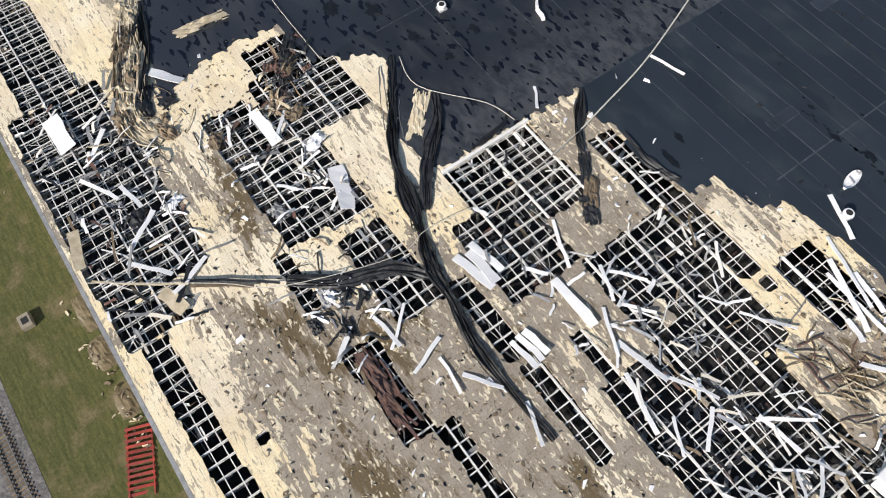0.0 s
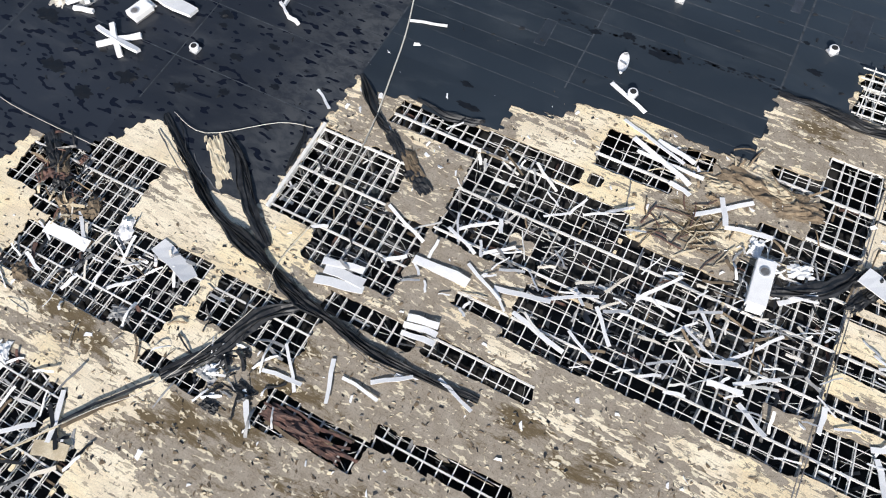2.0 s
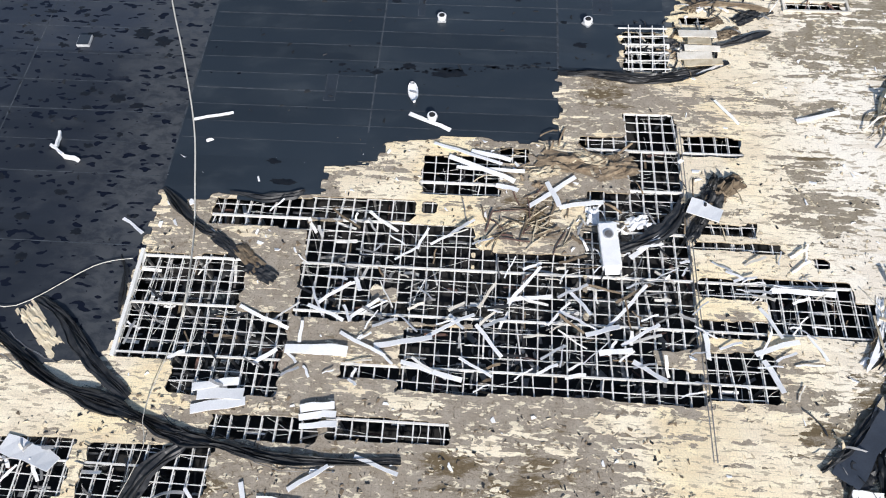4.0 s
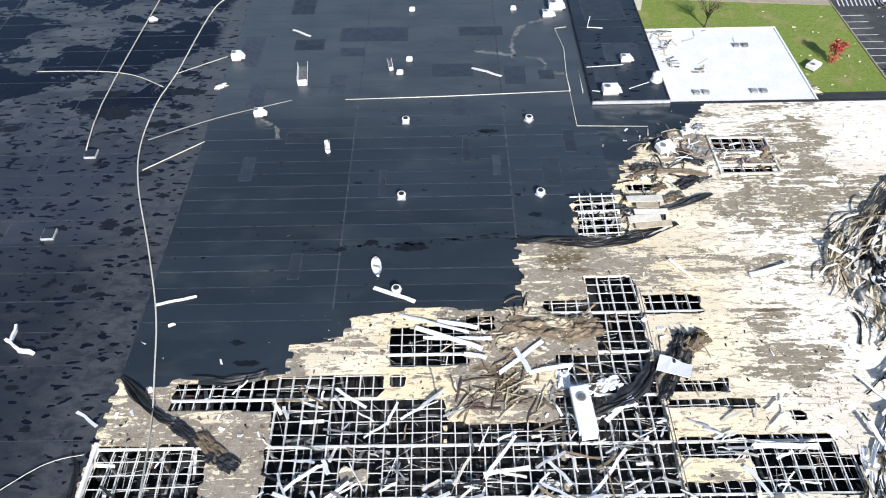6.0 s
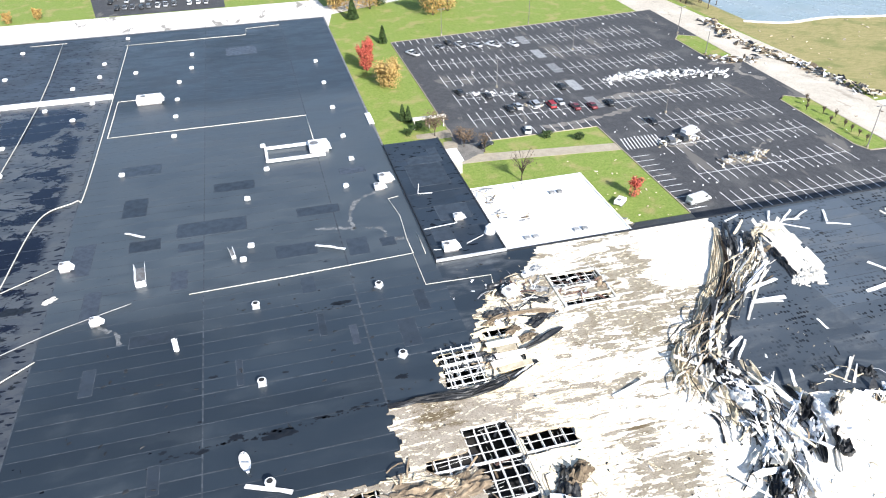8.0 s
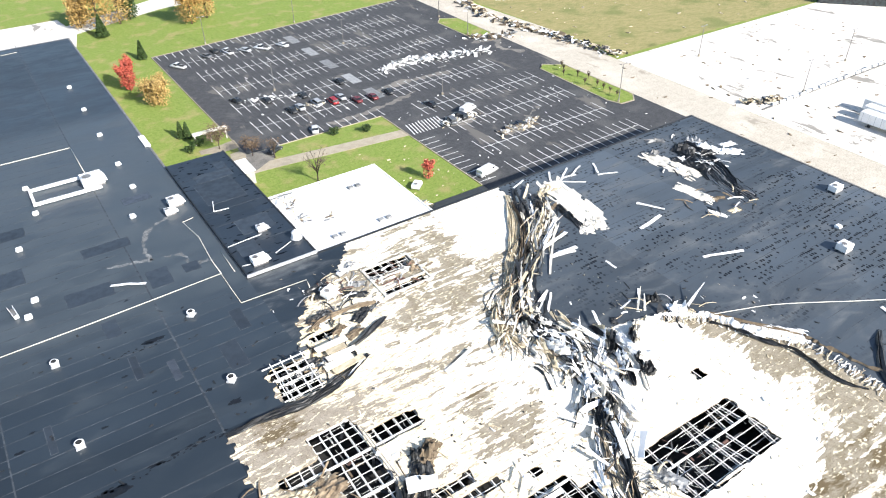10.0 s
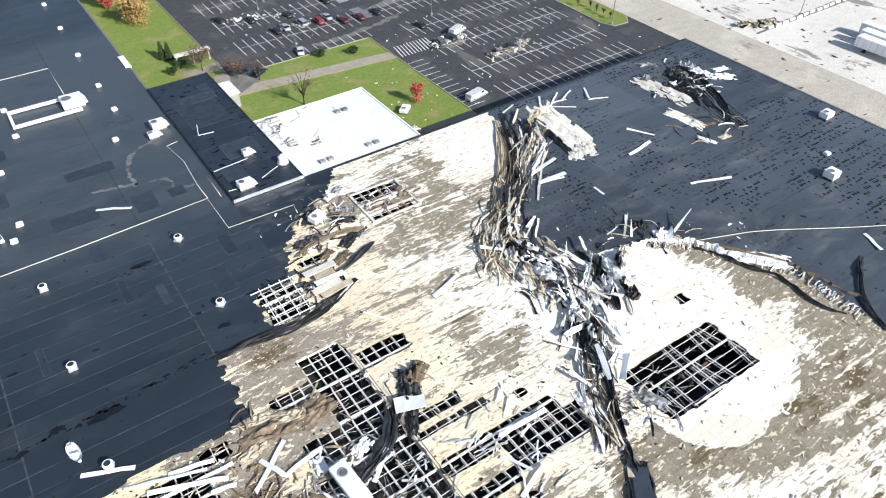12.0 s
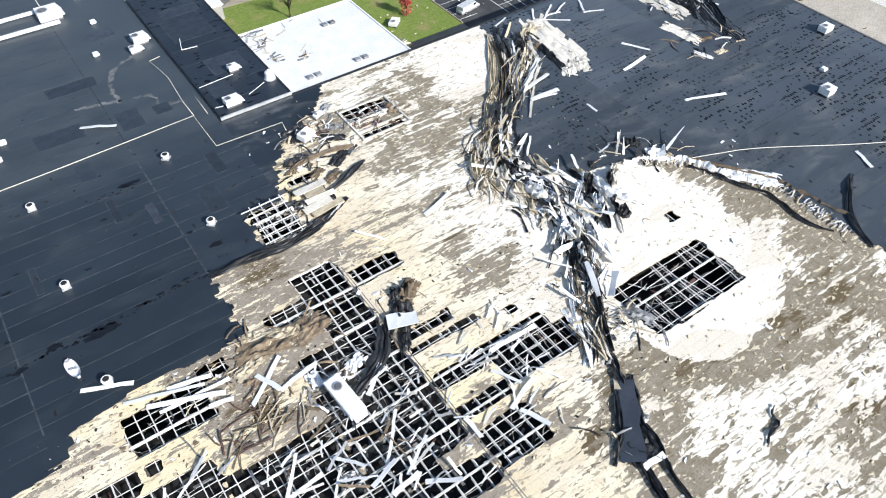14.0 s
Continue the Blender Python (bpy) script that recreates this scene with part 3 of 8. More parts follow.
WEAR_MIDDLE = [(-37, 44, 0.58), (-25, 42, 0.55), (-23, 30, 0.52), (-22, 37, 0.52), (-17, 56, 0.59), (-15, 58, 0.68), (-11, 55, 0.72), (-4, 48, 0.77), (-1, 49, 0.74), (4, 48, 0.62), (7, 50, 0.52), (11, 48, 0.57),
               (11, 58, 0.51), (14, 68, 0.57), (17, 64, 0.57), (17, 72, 0.52), (29, 69, 0.52), (31, 78, 0.8), (32, 71, 0.71), (38, 80, 0.73), (42, 72, 0.63), (47, 80, 0.61), (50, 71, 0.65), (55, 82, 0.62), (55, 105, 0.65),
               (61, 99, 0.56), (62, 81, 0.62), (72, 98, 0.76), (81, 99, 0.76)]
WEAR_EAST = [(31, 25, 0.68), (32, 20, 0.68), (32, 24, 0.73), (32, 38, 0.69), (32, 41, 0.71), (32, 44, 0.73), (32, 57, 0.8), (34, 60, 0.76), (37, 52, 0.65), (38, 23, 0.56), (40, 28, 0.59), (43, 33, 0.76), (43, 58, 0.59),
             (43, 65, 0.69), (44, 53, 0.59), (46, 18, 0.58), (46, 48, 0.71), (47, 12, 0.55), (48, 40, 0.76), (49, 23, 0.62), (49, 30, 0.65), (50, 60, 0.71), (52, 8, 0.69), (53, 13, 0.71), (53, 27, 0.47), (54, 18, 0.69), (60, 2, 0.69)]
WEAR_FAR = [(59, 22, 0.47), (61, 26, 0.75), (61, 52, 0.82), (62, 8, 0.59), (64, 13, 0.71), (66, 46, 0.86), (67, 20, 0.55), (68, 4, 0.55), (68, 26, 0.8), (70, 9, 0.73), (75, 16, 0.57), (77, 24, 0.65), (74, 36, 0.85),
            (82, 32, 0.77), (84, 17, 0.58), (83, 44, 0.84), (76, 52, 0.84), (87, 49.5, 0.5), (89.5, 43, 0.48), (92, 36, 0.46), (94, 30, 0.5), (88, 22, 0.58), (90, 32, 0.57)]
# brown mossy staining: x, y
MOSSY = [(-58, 4), (-52, 3), (-55, 4), (-39, -2), (-35, 0), (-14, 0), (-17, -2), (-31, 2), (-28, 9), (-1, 17), (6, 16), (-18, 21), (-30, 12), (7, 50), (18, 71), (58, 24), (74, 22), (81, 16), (84, 20), (37, 22), (48, 29), (72, 8)]


# boards swept clean of their paper round the east opening
SWEPT = [(66, 62), (78.5, 58.4), (83, 53), (82.5, 46), (83, 40), (82.5, 32), (82.2, 28), (77, 26.2), (74, 23.7), (69, 22.3), (65.5, 21.2), (61, 22), (58.4, 23.7), (56, 26.1), (54.9, 28.6), (56, 33), (58, 45), (62, 55)]


def wear_at(x, y):
    total, weight = np.full(x.shape, 0.58 * 1e-4), np.full(x.shape, 1e-4)
    for cx, cy, amount in WEAR_WEST + WEAR_SOUTH + WEAR_MIDDLE + WEAR_EAST + WEAR_FAR:
        w = np.exp(-((x - cx) ** 2 / 30.0 + (y - cy) ** 2 / 14.0))
        total, weight = total + w * amount, weight + w
    amount = total / weight
    d = in_outline(x, y, SWEPT) + 0.8 * value_noise(x, y, 2.2, 51)
    rim = np.exp(-((d + 2.6) / 2.2) ** 2) * np.clip((30.0 - y) / 6.0, 0.0, 1.0)
    amount = amount + (0.50 - amount) * 0.75 * rim
    return amount + (0.95 - amount) * np.clip(d / 1.2 + 0.4, 0.0, 1.0)


def moss_at(x, y):
    total = np.zeros(x.shape)
    for cx, cy in MOSSY:
        total = np.maximum(total, np.exp(-((x - cx) ** 2 / 22.0 + (y - cy) ** 2 / 8.0)))
    return total


deck_mesh = sheet("roof_deck", -136, 104, -18.6, 109.2, 0.35, deck_field, ROOF, 0.16, [M["deck"], M["deck_edge"]], merge=False)
wear = deck_mesh.attributes.new("wear", "FLOAT", "POINT")
spots = np.empty(len(deck_mesh.vertices) * 3, np.float32)
deck_mesh.vertices.foreach_get("co", spots)
wear.data.foreach_set("value", wear_at(spots[0::3].astype(float), spots[1::3].astype(float)).astype(np.float32))
moss = deck_mesh.attributes.new("moss", "FLOAT", "POINT")
moss.data.foreach_set("value", moss_at(spots[0::3].astype(float), spots[1::3].astype(float)).astype(np.float32))
roof_deck = solid("roof_deck", deck_mesh, "torn cream fibre roof boards with ripped grey paper facing", "roof", kind="structure")


def board_centre(x, y, wide, deep):
    """The middle of the board that a point lies on, rows laid half a board apart."""
    row = np.floor(y / deep)
    shift = (row % 2) * wide / 2
    return (np.floor((x + shift) / wide) + 0.5) * wide - shift, (row + 0.5) * deep


def cover(lo, hi):
    def field(x, y):
        bx, by = board_centre(x, y, 1.83, 1.22)
        d = np.minimum(-0.75 * in_outline(bx, by, BARE) - 0.25 * in_outline(x, y, BARE) + ragged(x, y, 21, 0.06, 0.12) + 0.45 * toothed(x, y, 1.83, 1.22, 8) + 0.22 * toothed(x, y, 0.9, 0.62, 18), plant(x, y))
        return np.minimum(d, np.minimum(x - lo, hi - x))
    return field


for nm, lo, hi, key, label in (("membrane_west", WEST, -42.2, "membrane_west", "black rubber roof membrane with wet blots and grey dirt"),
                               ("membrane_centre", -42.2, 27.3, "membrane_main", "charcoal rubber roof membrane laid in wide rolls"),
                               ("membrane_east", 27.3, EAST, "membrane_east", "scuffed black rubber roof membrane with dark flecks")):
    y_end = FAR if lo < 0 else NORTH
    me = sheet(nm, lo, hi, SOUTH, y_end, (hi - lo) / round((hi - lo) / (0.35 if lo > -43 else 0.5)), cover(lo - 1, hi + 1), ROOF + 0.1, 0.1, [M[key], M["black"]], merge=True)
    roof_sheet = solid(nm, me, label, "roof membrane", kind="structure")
    if nm == "membrane_centre":
        membrane_centre = roof_sheet
    elif nm == "membrane_west":
        membrane_west = roof_sheet
    else:
        membrane_east = roof_sheet

# walls with thickness
WALLS = [("wall_south", WEST, EAST, SOUTH - 0.35, SOUTH), ("wall_east", EAST, EAST + 0.35, SOUTH - 0.35, NORTH), ("wall_north_1", INNER, EAST + 0.35, NORTH, NORTH + 0.35),
         ("wall_inner", INNER, INNER + 0.35, NORTH + 0.35, FAR), ("wall_north_2", WEST, INNER + 0.35, FAR, FAR + 0.35), ("wall_west", WEST - 0.35, WEST, SOUTH - 0.35, FAR + 0.35)]
for nm, x0, x1, y0, y1 in WALLS:
    w = solid(nm, Pile().box(x0, x1, y0, y1, 0, ROOF - 0.02).mesh(nm, M["wall"]), "painted block wall of the plant", "wall", kind="structure")
    # wall_north_1 coping is coloured black to extend the wall's shadow band
    part("coping", Pile().box(x0 - 0.08, x1 + 0.08, y0 - 0.08, y1 + 0.08, ROOF - 0.02, ROOF + (0.02 if nm == "wall_south" else 0.18)).mesh("coping", M["grey"] if nm == "wall_south" else (M["black"] if nm == "wall_north_1" else M["steel_grey"])), w, label="metal coping")
floor = solid("floor", Pile().box(WEST, EAST, SOUTH, NORTH, -0.2, 0.06).box(WEST, INNER, NORTH, FAR, -0.2, 0.06).mesh("floor", M["floor"]), "concrete shop floor coloured near black for interior shade", "floor", kind="structure")

# ---- steel frame under the openings ----
frame_steel = thing("roof_frame", "pale primed steel roof framing of beams and joists", "roof frame", kind="structure")


def joist_mesh():
    p = Pile()
    L = BEAM_STEP
    p.box(-0.075, 0.075, 0, L, -0.12, -0.02)
    p.box(-0.04, 0.04, 0.3, L - 0.3, -0.65, -0.59)
    n = 8
    for k in range(n):
        a, b = 0.3 + (L - 0.6) * k / n, 0.3 + (L - 0.6) * (k + 1) / n
        p.bar((0, a, -0.62 if k % 2 == 0 else -0.08), (0, b, -0.08 if k % 2 == 0 else -0.62), 0.045)
    return p.mesh("joist", M["steel"])


def beam_mesh():
    p = Pile()
    p.box(0, BAY_STEP, -0.11, 0.11, -0.05, 0.0)
    p.box(0, BAY_STEP, -0.03, 0.03, -0.42, -0.05)
    p.box(0, BAY_STEP, -0.08, 0.08, -0.46, -0.42)
    return p.mesh("beam", M["steel"])


def open_share(x0, x1, y0, y1):
    gx, gy = np.meshgrid(np.linspace(x0, x1, 5), np.linspace(y0, y1, 7))
    return float((hole_field(gx, gy) > -0.2).mean())


joist, beam = joist_mesh(), beam_mesh()
bridging = Pile().box(0, BAY_STEP, -0.055, 0.055, -0.13, -0.07).mesh("bridging", M["steel"])
girder = Pile().box(-0.26, -0.14, 0, BEAM_STEP, -0.5, 0.03).box(0.14, 0.26, 0, BEAM_STEP, -0.5, 0.03).mesh("girder", M["steel_grey"])
column = Pile().box(-0.15, 0.15, -0.15, 0.15, 0, ROOF - 0.7).mesh("column", M["steel_grey"])
for j in range(-8, 12):
    y = BEAM_Y + j * BEAM_STEP
    if y < SOUTH:
        continue
    for i in range(-22, 9):
        x = BAY_X + i * BAY_STEP
        if open_share(x, x + BAY_STEP, y - 1.2, y + 1.2) > 0.12:
            part("beam", beam, frame_steel, pose(x, y, ROOF - 0.06 + rng.uniform(-0.03, 0.03)))
            part("column", column, frame_steel, pose(x, y, 0.06))
        if open_share(x, x + BAY_STEP, y, y + BEAM_STEP) > 0.1:
            for k in (1, 2, 3):
                part("bridging", bridging, frame_steel, pose(x, y + BEAM_STEP * k / 4 + rng.uniform(-0.12, 0.12), ROOF - 0.16, 0, rng.uniform(-1, 1), rng.uniform(-1.2, 1.2)))
        for k in range(4):
            xj = x + BAY_STEP * k / 4
            if open_share(xj - 0.8, xj + 0.8, y, y + BEAM_STEP) > 0.1:
                big = 56 < xj < 76 and 22 < y < 36
                if big and rng.random() < 0.35:
                    continue
                loose = rng.random() < (0.5 if big else 0.15)
                part("joist", joist, frame_steel, pose(xj, y, ROOF - 0.18, rng.uniform(-2.5, 0) if loose else 0, 0, rng.uniform(-9, 9) if loose else rng.uniform(-0.6, 0.6)))
for j in range(-1, 6):
    part("girder", girder, frame_steel, pose(27.55, BEAM_Y + j * BEAM_STEP - 2.4, ROOF), label="dull grey double girder")
part("edge_angle", Pile().box(-42.6, -42.15, 27.5, 42.0, ROOF - 0.35, ROOF + 0.3).mesh("edge_angle", M["steel"]), frame_steel, label="white steel edge angle")

# machines and rubble on the shop floor, glimpsed between the joists
machines = [bevelled_box("machine_body", 4.2, 2.2, 1.9, 0.15, M["machine"]), bevelled_box("machine_body", 2.6, 1.8, 2.6, 0.2, M["machine"])]
for x0, x1, y0, y1 in HOLES:
    if (x1 - x0) * (y1 - y0) < 30:
        continue
    for k in range(int((x1 - x0) * (y1 - y0) / 110)):
        at = pose(rng.uniform(x0, x1), rng.uniform(y0, y1), 0.06, 0, 0, rng.choice((0, 90)) + rng.uniform(-8, 8))
        m = thing("machine", "dark green workshop machine on the shop floor", "machine", at, "machines on the shop floor")
        part("body", rng.choice(machines), m)
        part("control_box", bevelled_box("control_box", 0.7, 0.5, 1.2, 0.05, M["grey"]), m, pose(1.6, 0.5, 2.3))
        part("duct", Pile().tube([(-1, 0, 1.8), (-1, 0, 4.2), (2.5, 0, 4.4)], 0.22, 8).mesh("duct", M["grey"]), m)

# ---- rolls and seams of the membrane ----
seam_cache = {}


def seam(length, along_x, x, y, w=0.16, parent=None):
    key = (round(length, 1), along_x, w)
    if key not in seam_cache:
        b = (0, length, -w / 2, w / 2) if along_x else (-w / 2, w / 2, 0, length)
        seam_cache[key] = Pile().box(*b, 0, 0.012).mesh("seam", M["seam"])
    part("seam", seam_cache[key], parent or membrane_centre, pose(x, y, ROOF + 0.1))


def covered(x0, x1, y):
    gx = np.linspace(x0, x1, 12)
    return bool((cover(-999, 999)(gx, np.full(12, y)) > 0.3).all())


for k in range(73):
    y = 54.0 + k * 3.05
    for x0, x1 in ((-41.8, -15.7), (-15.5, 10.9), (11.2, 27.2)):
        if y < FAR - 1 and covered(x0, x1, y):
            seam(x1 - x0, True, x0, y, 0.1 if k % 5 else 0.2)
for x, w in ((-15.6, 0.22), (11.05, 0.3)):
    for y in np.arange(62.0 if x < 0 else 74.6, 272.0, 12.0):
        seam(11.9, False, x, float(y), w)
for k in range(44):
    y = 31.6 + k * 5.42
    if covered(-130, -42.8, y):
        seam(87.0, True, -130, y, 0.12, membrane_west)
for y in np.arange(54.0, 262.0, 23.0):
    seam(22.8, False, -42.3, float(y), 0.22, membrane_west)
for x in (-120.4, -94.3, -68.2):
    for y in np.arange(34.0, 270.0, 23.6):
        seam(23.5, False, x, float(y), 0.16, membrane_west)
for k in range(34):
    y = -12.0 + k * 3.5
    x0 = 104.0 if y < 60 else 90.0
    if y < NORTH - 1:
        seam(EAST - x0 - 0.5, True, x0, y, 0.1, membrane_east)
for x, y, sx, sy in ((-38.5, 128, 4, 11), (-27, 130, 6, 4), (-14, 133.5, 14, 5.5), (-18, 127, 5, 3), (2, 120, 8, 4.5), (-30, 164, 9, 5), (14, 118, 4, 6),
                     (4, 96, 1.2, 6), (9, 92, 1.2, 5), (-10, 88, 1.0, 6), (18, 90, 3, 7), (-22, 70, 1.6, 5), (-33, 92, 2, 6), (-4, 245, 10, 8), (20, 118, 3, 3), (-24, 100, 7, 3), (-35, 112, 3, 9), (3, 108, 2.5, 5), (-9, 150, 9, 4), (-30, 146, 5, 8), (18, 150, 6, 3), (8, 134, 9, 3.5), (-20, 116, 3, 6), (22, 98, 2, 6)):
    lap = part("membrane_patch", Pile().box(-sx / 2, sx / 2, -sy / 2, sy / 2, 0, 0.016).mesh("membrane_patch", M["slick" if rng.random() < 0.35 else "patch"]), membrane_centre, pose(x, y, ROOF + 0.1, 0, 0, rng.uniform(-1, 1)))
    for b in ((-sx / 2, sx / 2, -sy / 2 - 0.05, -sy / 2 + 0.05), (-sx / 2, sx / 2, sy / 2 - 0.05, sy / 2 + 0.05), (-sx / 2 - 0.05, -sx / 2 + 0.05, -sy / 2 + 0.05, sy / 2 - 0.05), (sx / 2 - 0.05, sx / 2 + 0.05, -sy / 2 + 0.05, sy / 2 - 0.05)):
        part("patch_edge", Pile().box(*b, 0, 0.021).mesh("patch_edge", M["seam"]), lap)


# ---- rooftop fittings ----
def curve(points, per=6):
    """A smooth way through points."""
    p = [Vector(q) for q in points]
    out = []
    for i in range(len(p) - 1):
        a, b, c, d = p[max(i - 1, 0)], p[i], p[i + 1], p[min(i + 2, len(p) - 1)]
        for k in range(per):
            t = k / per
            out.append(0.5 * ((2 * b) + (c - a) * t + (2 * a - 5 * b + 4 * c - d) * t * t + (3 * b - a - 3 * c + d) * t ** 3))
    return out + [p[-1]]


def make_vent():
    """A powered roof ventilator on a square curb."""
    v = thing("roof_vent", "white roof exhaust vent on a square curb", "roof vent", pose(-6.7, 84.3, ROOF + 0.1), "roof vents")
    part("curb", bevelled_box("curb", 1.3, 1.3, 0.3, 0.04, M["alu"]), v)
    part("housing", Pile().cyl(0, 0, 0.3, 0.85, 0.55, 0.55, 16).cyl(0, 0, 0.85, 1.0, 0.72, 0.6, 16).mesh("housing", M["white"]), v)
    # housing is closed; a black disc supplies the shade of its throat
    part("throat", Pile().cyl(0, 0, 0.99, 1.02, 0.44, 0.44, 16).mesh("throat", M["tyre"]), v, label="black disc for the dark of the throat")
    return v


def make_skylight():
    """A small boxed ventilator with a sloped hood."""
    v = thing("roof_hood", "small white boxed roof hood", "roof vent", pose(-19.8, 245.3, ROOF + 0.1), "roof hoods")
    part("curb", bevelled_box("curb", 1.05, 1.05, 0.25, 0.03, M["alu"]), v)
    bm = bmesh.new()
    bmesh.ops.create_cube(bm, size=1.0)
    for q in bm.verts:
        q.co = (q.co.x * (1.35 if q.co.z < 0 else 1.0), q.co.y * (1.35 if q.co.z < 0 else 0.9), 0.25 + (q.co.z + 0.5) * 0.45)
    bmesh.ops.bevel(bm, geom=bm.edges[:], offset=0.06, segments=2, affect="EDGES")
    me = bpy.data.meshes.new("hood")
    bm.to_mesh(me)
    bm.free()
    me.materials.append(M["white"])
    part("hood", me, v)
    return v


vent = make_vent()
for x, y in ((15.6, 84.5), (-6.6, 103.9), (15.4, 103.7), (-6.8, 64.9), (-66.0, 44.4)):
    copy_thing(vent, pose(x, y, ROOF + 0.1, 0, 0, rng.uniform(0, 90)))
hood = make_skylight()
for x, y in ((-99.8, 248.2), (-99.8, 231.6), (-96.9, 219.5), (-85.7, 203), (-74.5, 262.9), (-74.8, 237.8), (-53.5, 223.7), (-50.1, 199.3), (-46.8, 243.8), (-46.9, 231.9),
             (-36.4, 232.4), (-41.8, 269), (-19.7, 232.1), (-23.1, 220.4), (-23.2, 206.3), (-23.2, 193.9), (-23.2, 181.1), (-34.2, 162.4), (-64.7, 185.7), (-61.9, 169.7),
             (-1.5, 168.7), (-1.4, 155.8), (-6.4, 142.9), (-6.5, 123.7), (-8.2, 119.2), (18.7, 226.7), (18.8, 207.2), (18.7, 187.9), (18.7, 168.7), (18.7, 155.5), (15.4, 142.6),
             (-58.5, 208.1), (-46.4, 210.3), (-75, 153.7), (131.5, 55.5)):
    copy_thing(hood, pose(x, y, ROOF + 0.1, 0, 0, rng.uniform(-4, 4)))


def rooftop_unit(x, y, sx, sy, sz, z=ROOF + 0.1, turn=0.0, tilt=0.0, label="white packaged rooftop air unit with a fan grille"):
    u = thing("rooftop_unit", label, "air unit", pose(x, y, z, tilt, 0, turn), "rooftop air units")
    for s in (-1, 1):
        part("base_rail", Pile().box(-sx / 2, sx / 2, -0.1, 0.1, 0, 0.3).mesh("base_rail", M["steel_grey"]), u, pose(0, s * (sy / 2 - 0.1), 0))
    part("casing", bevelled_box("casing", sx, sy, sz, 0.06, M["white"]), u, pose(0, 0, 0.3))
    part("fan_ring", Pile().cyl(-sx * 0.22, 0, sz + 0.3, sz + 0.45, min(sx, sy) * 0.28, sides=16).mesh("fan_ring", M["alu"]), u)
    part("fan_grille", Pile().cyl(-sx * 0.22, 0, sz + 0.44, sz + 0.47, min(sx, sy) * 0.22, sides=16).mesh("fan_grille", M["steel_grey"]), u)
    part("hood", Pile().take([(sx / 2, -sy * 0.4, sz * 0.4), (sx / 2, sy * 0.4, sz * 0.4), (sx / 2 + 0.7, sy * 0.4, sz * 0.4), (sx / 2 + 0.7, -sy * 0.4, sz * 0.4), (sx / 2, -sy * 0.4, sz), (sx / 2, sy * 0.4, sz), (sx / 2 + 0.15, sy * 0.4, sz), (sx / 2 + 0.15, -sy * 0.4, sz)],
                              [(0, 1, 2, 3), (4, 7, 6, 5), (0, 3, 7, 4), (1, 5, 6, 2), (3, 2, 6, 7)]).mesh("hood", M["white"]), u)
    return u


for x, y, sx, sy, sz in ((-30.7, 206.8, 6.6, 3.4, 1.7), (-72.8, 208.0, 4.4, 2.0, 1.1), (-62.1, 140.5, 1.0, 1.1, 0.7), (-40.9, 125.2, 1.8, 1.8, 1.3), (-33.4, 106.6, 1.5, 1.5, 1.1), (11.8, 163.2, 4.6, 4.4, 1.5),
                         (24.4, 142.6, 2.9, 2.6, 1.3), (22.4, 139.4, 2.1, 1.7, 0.9), (125, 50.4, 2.4, 2.2, 1.4), (144.3, 64.2, 2.6, 2.0, 1.3)):
    rooftop_unit(x, y, sx, sy, sz)
rooftop_unit(31.0, 111.0, 2.9, 2.2, 1.1, ROOF + 0.65)
rooftop_unit(35.6, 121.2, 1.9, 1.6, 0.9, ROOF + 0.65)

rooftop_unit(78.3, 130.4, 3.0, 2.0, 0.9, 0.02, 40, 0, "battered white air unit thrown onto the lawn")

# duct screen beside the large unit
screen = thing("duct_run", "white ducts laid out in a rectangle on the roof", "duct", pose(0, 0, ROOF + 0.1))
for nm, b in (("duct", (-0.6, 9.5, 166.0, 166.7)), ("duct", (-0.6, 13, 158.9, 159.6)), ("duct", (-1.2, -0.6, 158.9, 166.7))):
    part(nm, Pile().box(*b, 0.25, 0.8).mesh(nm, M["white"]), screen)
for x in (0, 4, 8, 12):
    part("duct_stand", Pile().box(x, x + 0.2, 158.9, 159.7, 0, 0.25).mesh("duct_stand", M["steel_grey"]), screen)
spine = thing("expansion_curb", "long white raised expansion joint curb", "curb", pose(0, 0, ROOF + 0.1))
for k in range(7):
    part("curb_cap", Pile().box(-135 + k * 13.4, -121.7 + k * 13.4, 213.0, 214.8, 0, 0.85).mesh("curb_cap", M["white"]), spine)


def pipe(name, label, points, r, material, lift=0.3, per=5):
    pts = curve([(x, y, ROOF + 0.1 + lift) for x, y in points], per)
    return solid(name, Pile().tube(pts, r, 6).mesh(name, material, True), label, "pipe" if "pipe" in name else "cable")


pipe("roof_pipe", "long white gas pipe on roof blocks", [(-63.1, 269.8), (-61, 211.7), (-63, 142), (-63.5, 111), (-62, 97.3)], 0.12, M["rope"], per=3)
pipe("roof_pipe", "pale conduit beside the gas pipe", [(-100, 268), (-101, 240), (-103, 214), (-105, 190)], 0.15, M["white"], per=3)
pipe("roof_pipe", "pale conduit beside the gas pipe", [(-97.5, 268), (-98.5, 240), (-100, 214)], 0.12, M["white"], per=3)
pipe("fire_hose", "pale hose lying in loose curves over the roof", [(-41.2, 263), (-41.2, 214), (-41.5, 157.5), (-43, 152.5), (-49.4, 146.5), (-51.9, 121), (-53.3, 110.8), (-52.9, 98.5), (-50.3, 88), (-45, 74.5), (-40.5, 62.1), (-38.1, 52.5), (-36.2, 43.5), (-35, 32.8)], 0.12, M["rope"], 0.15, 8)
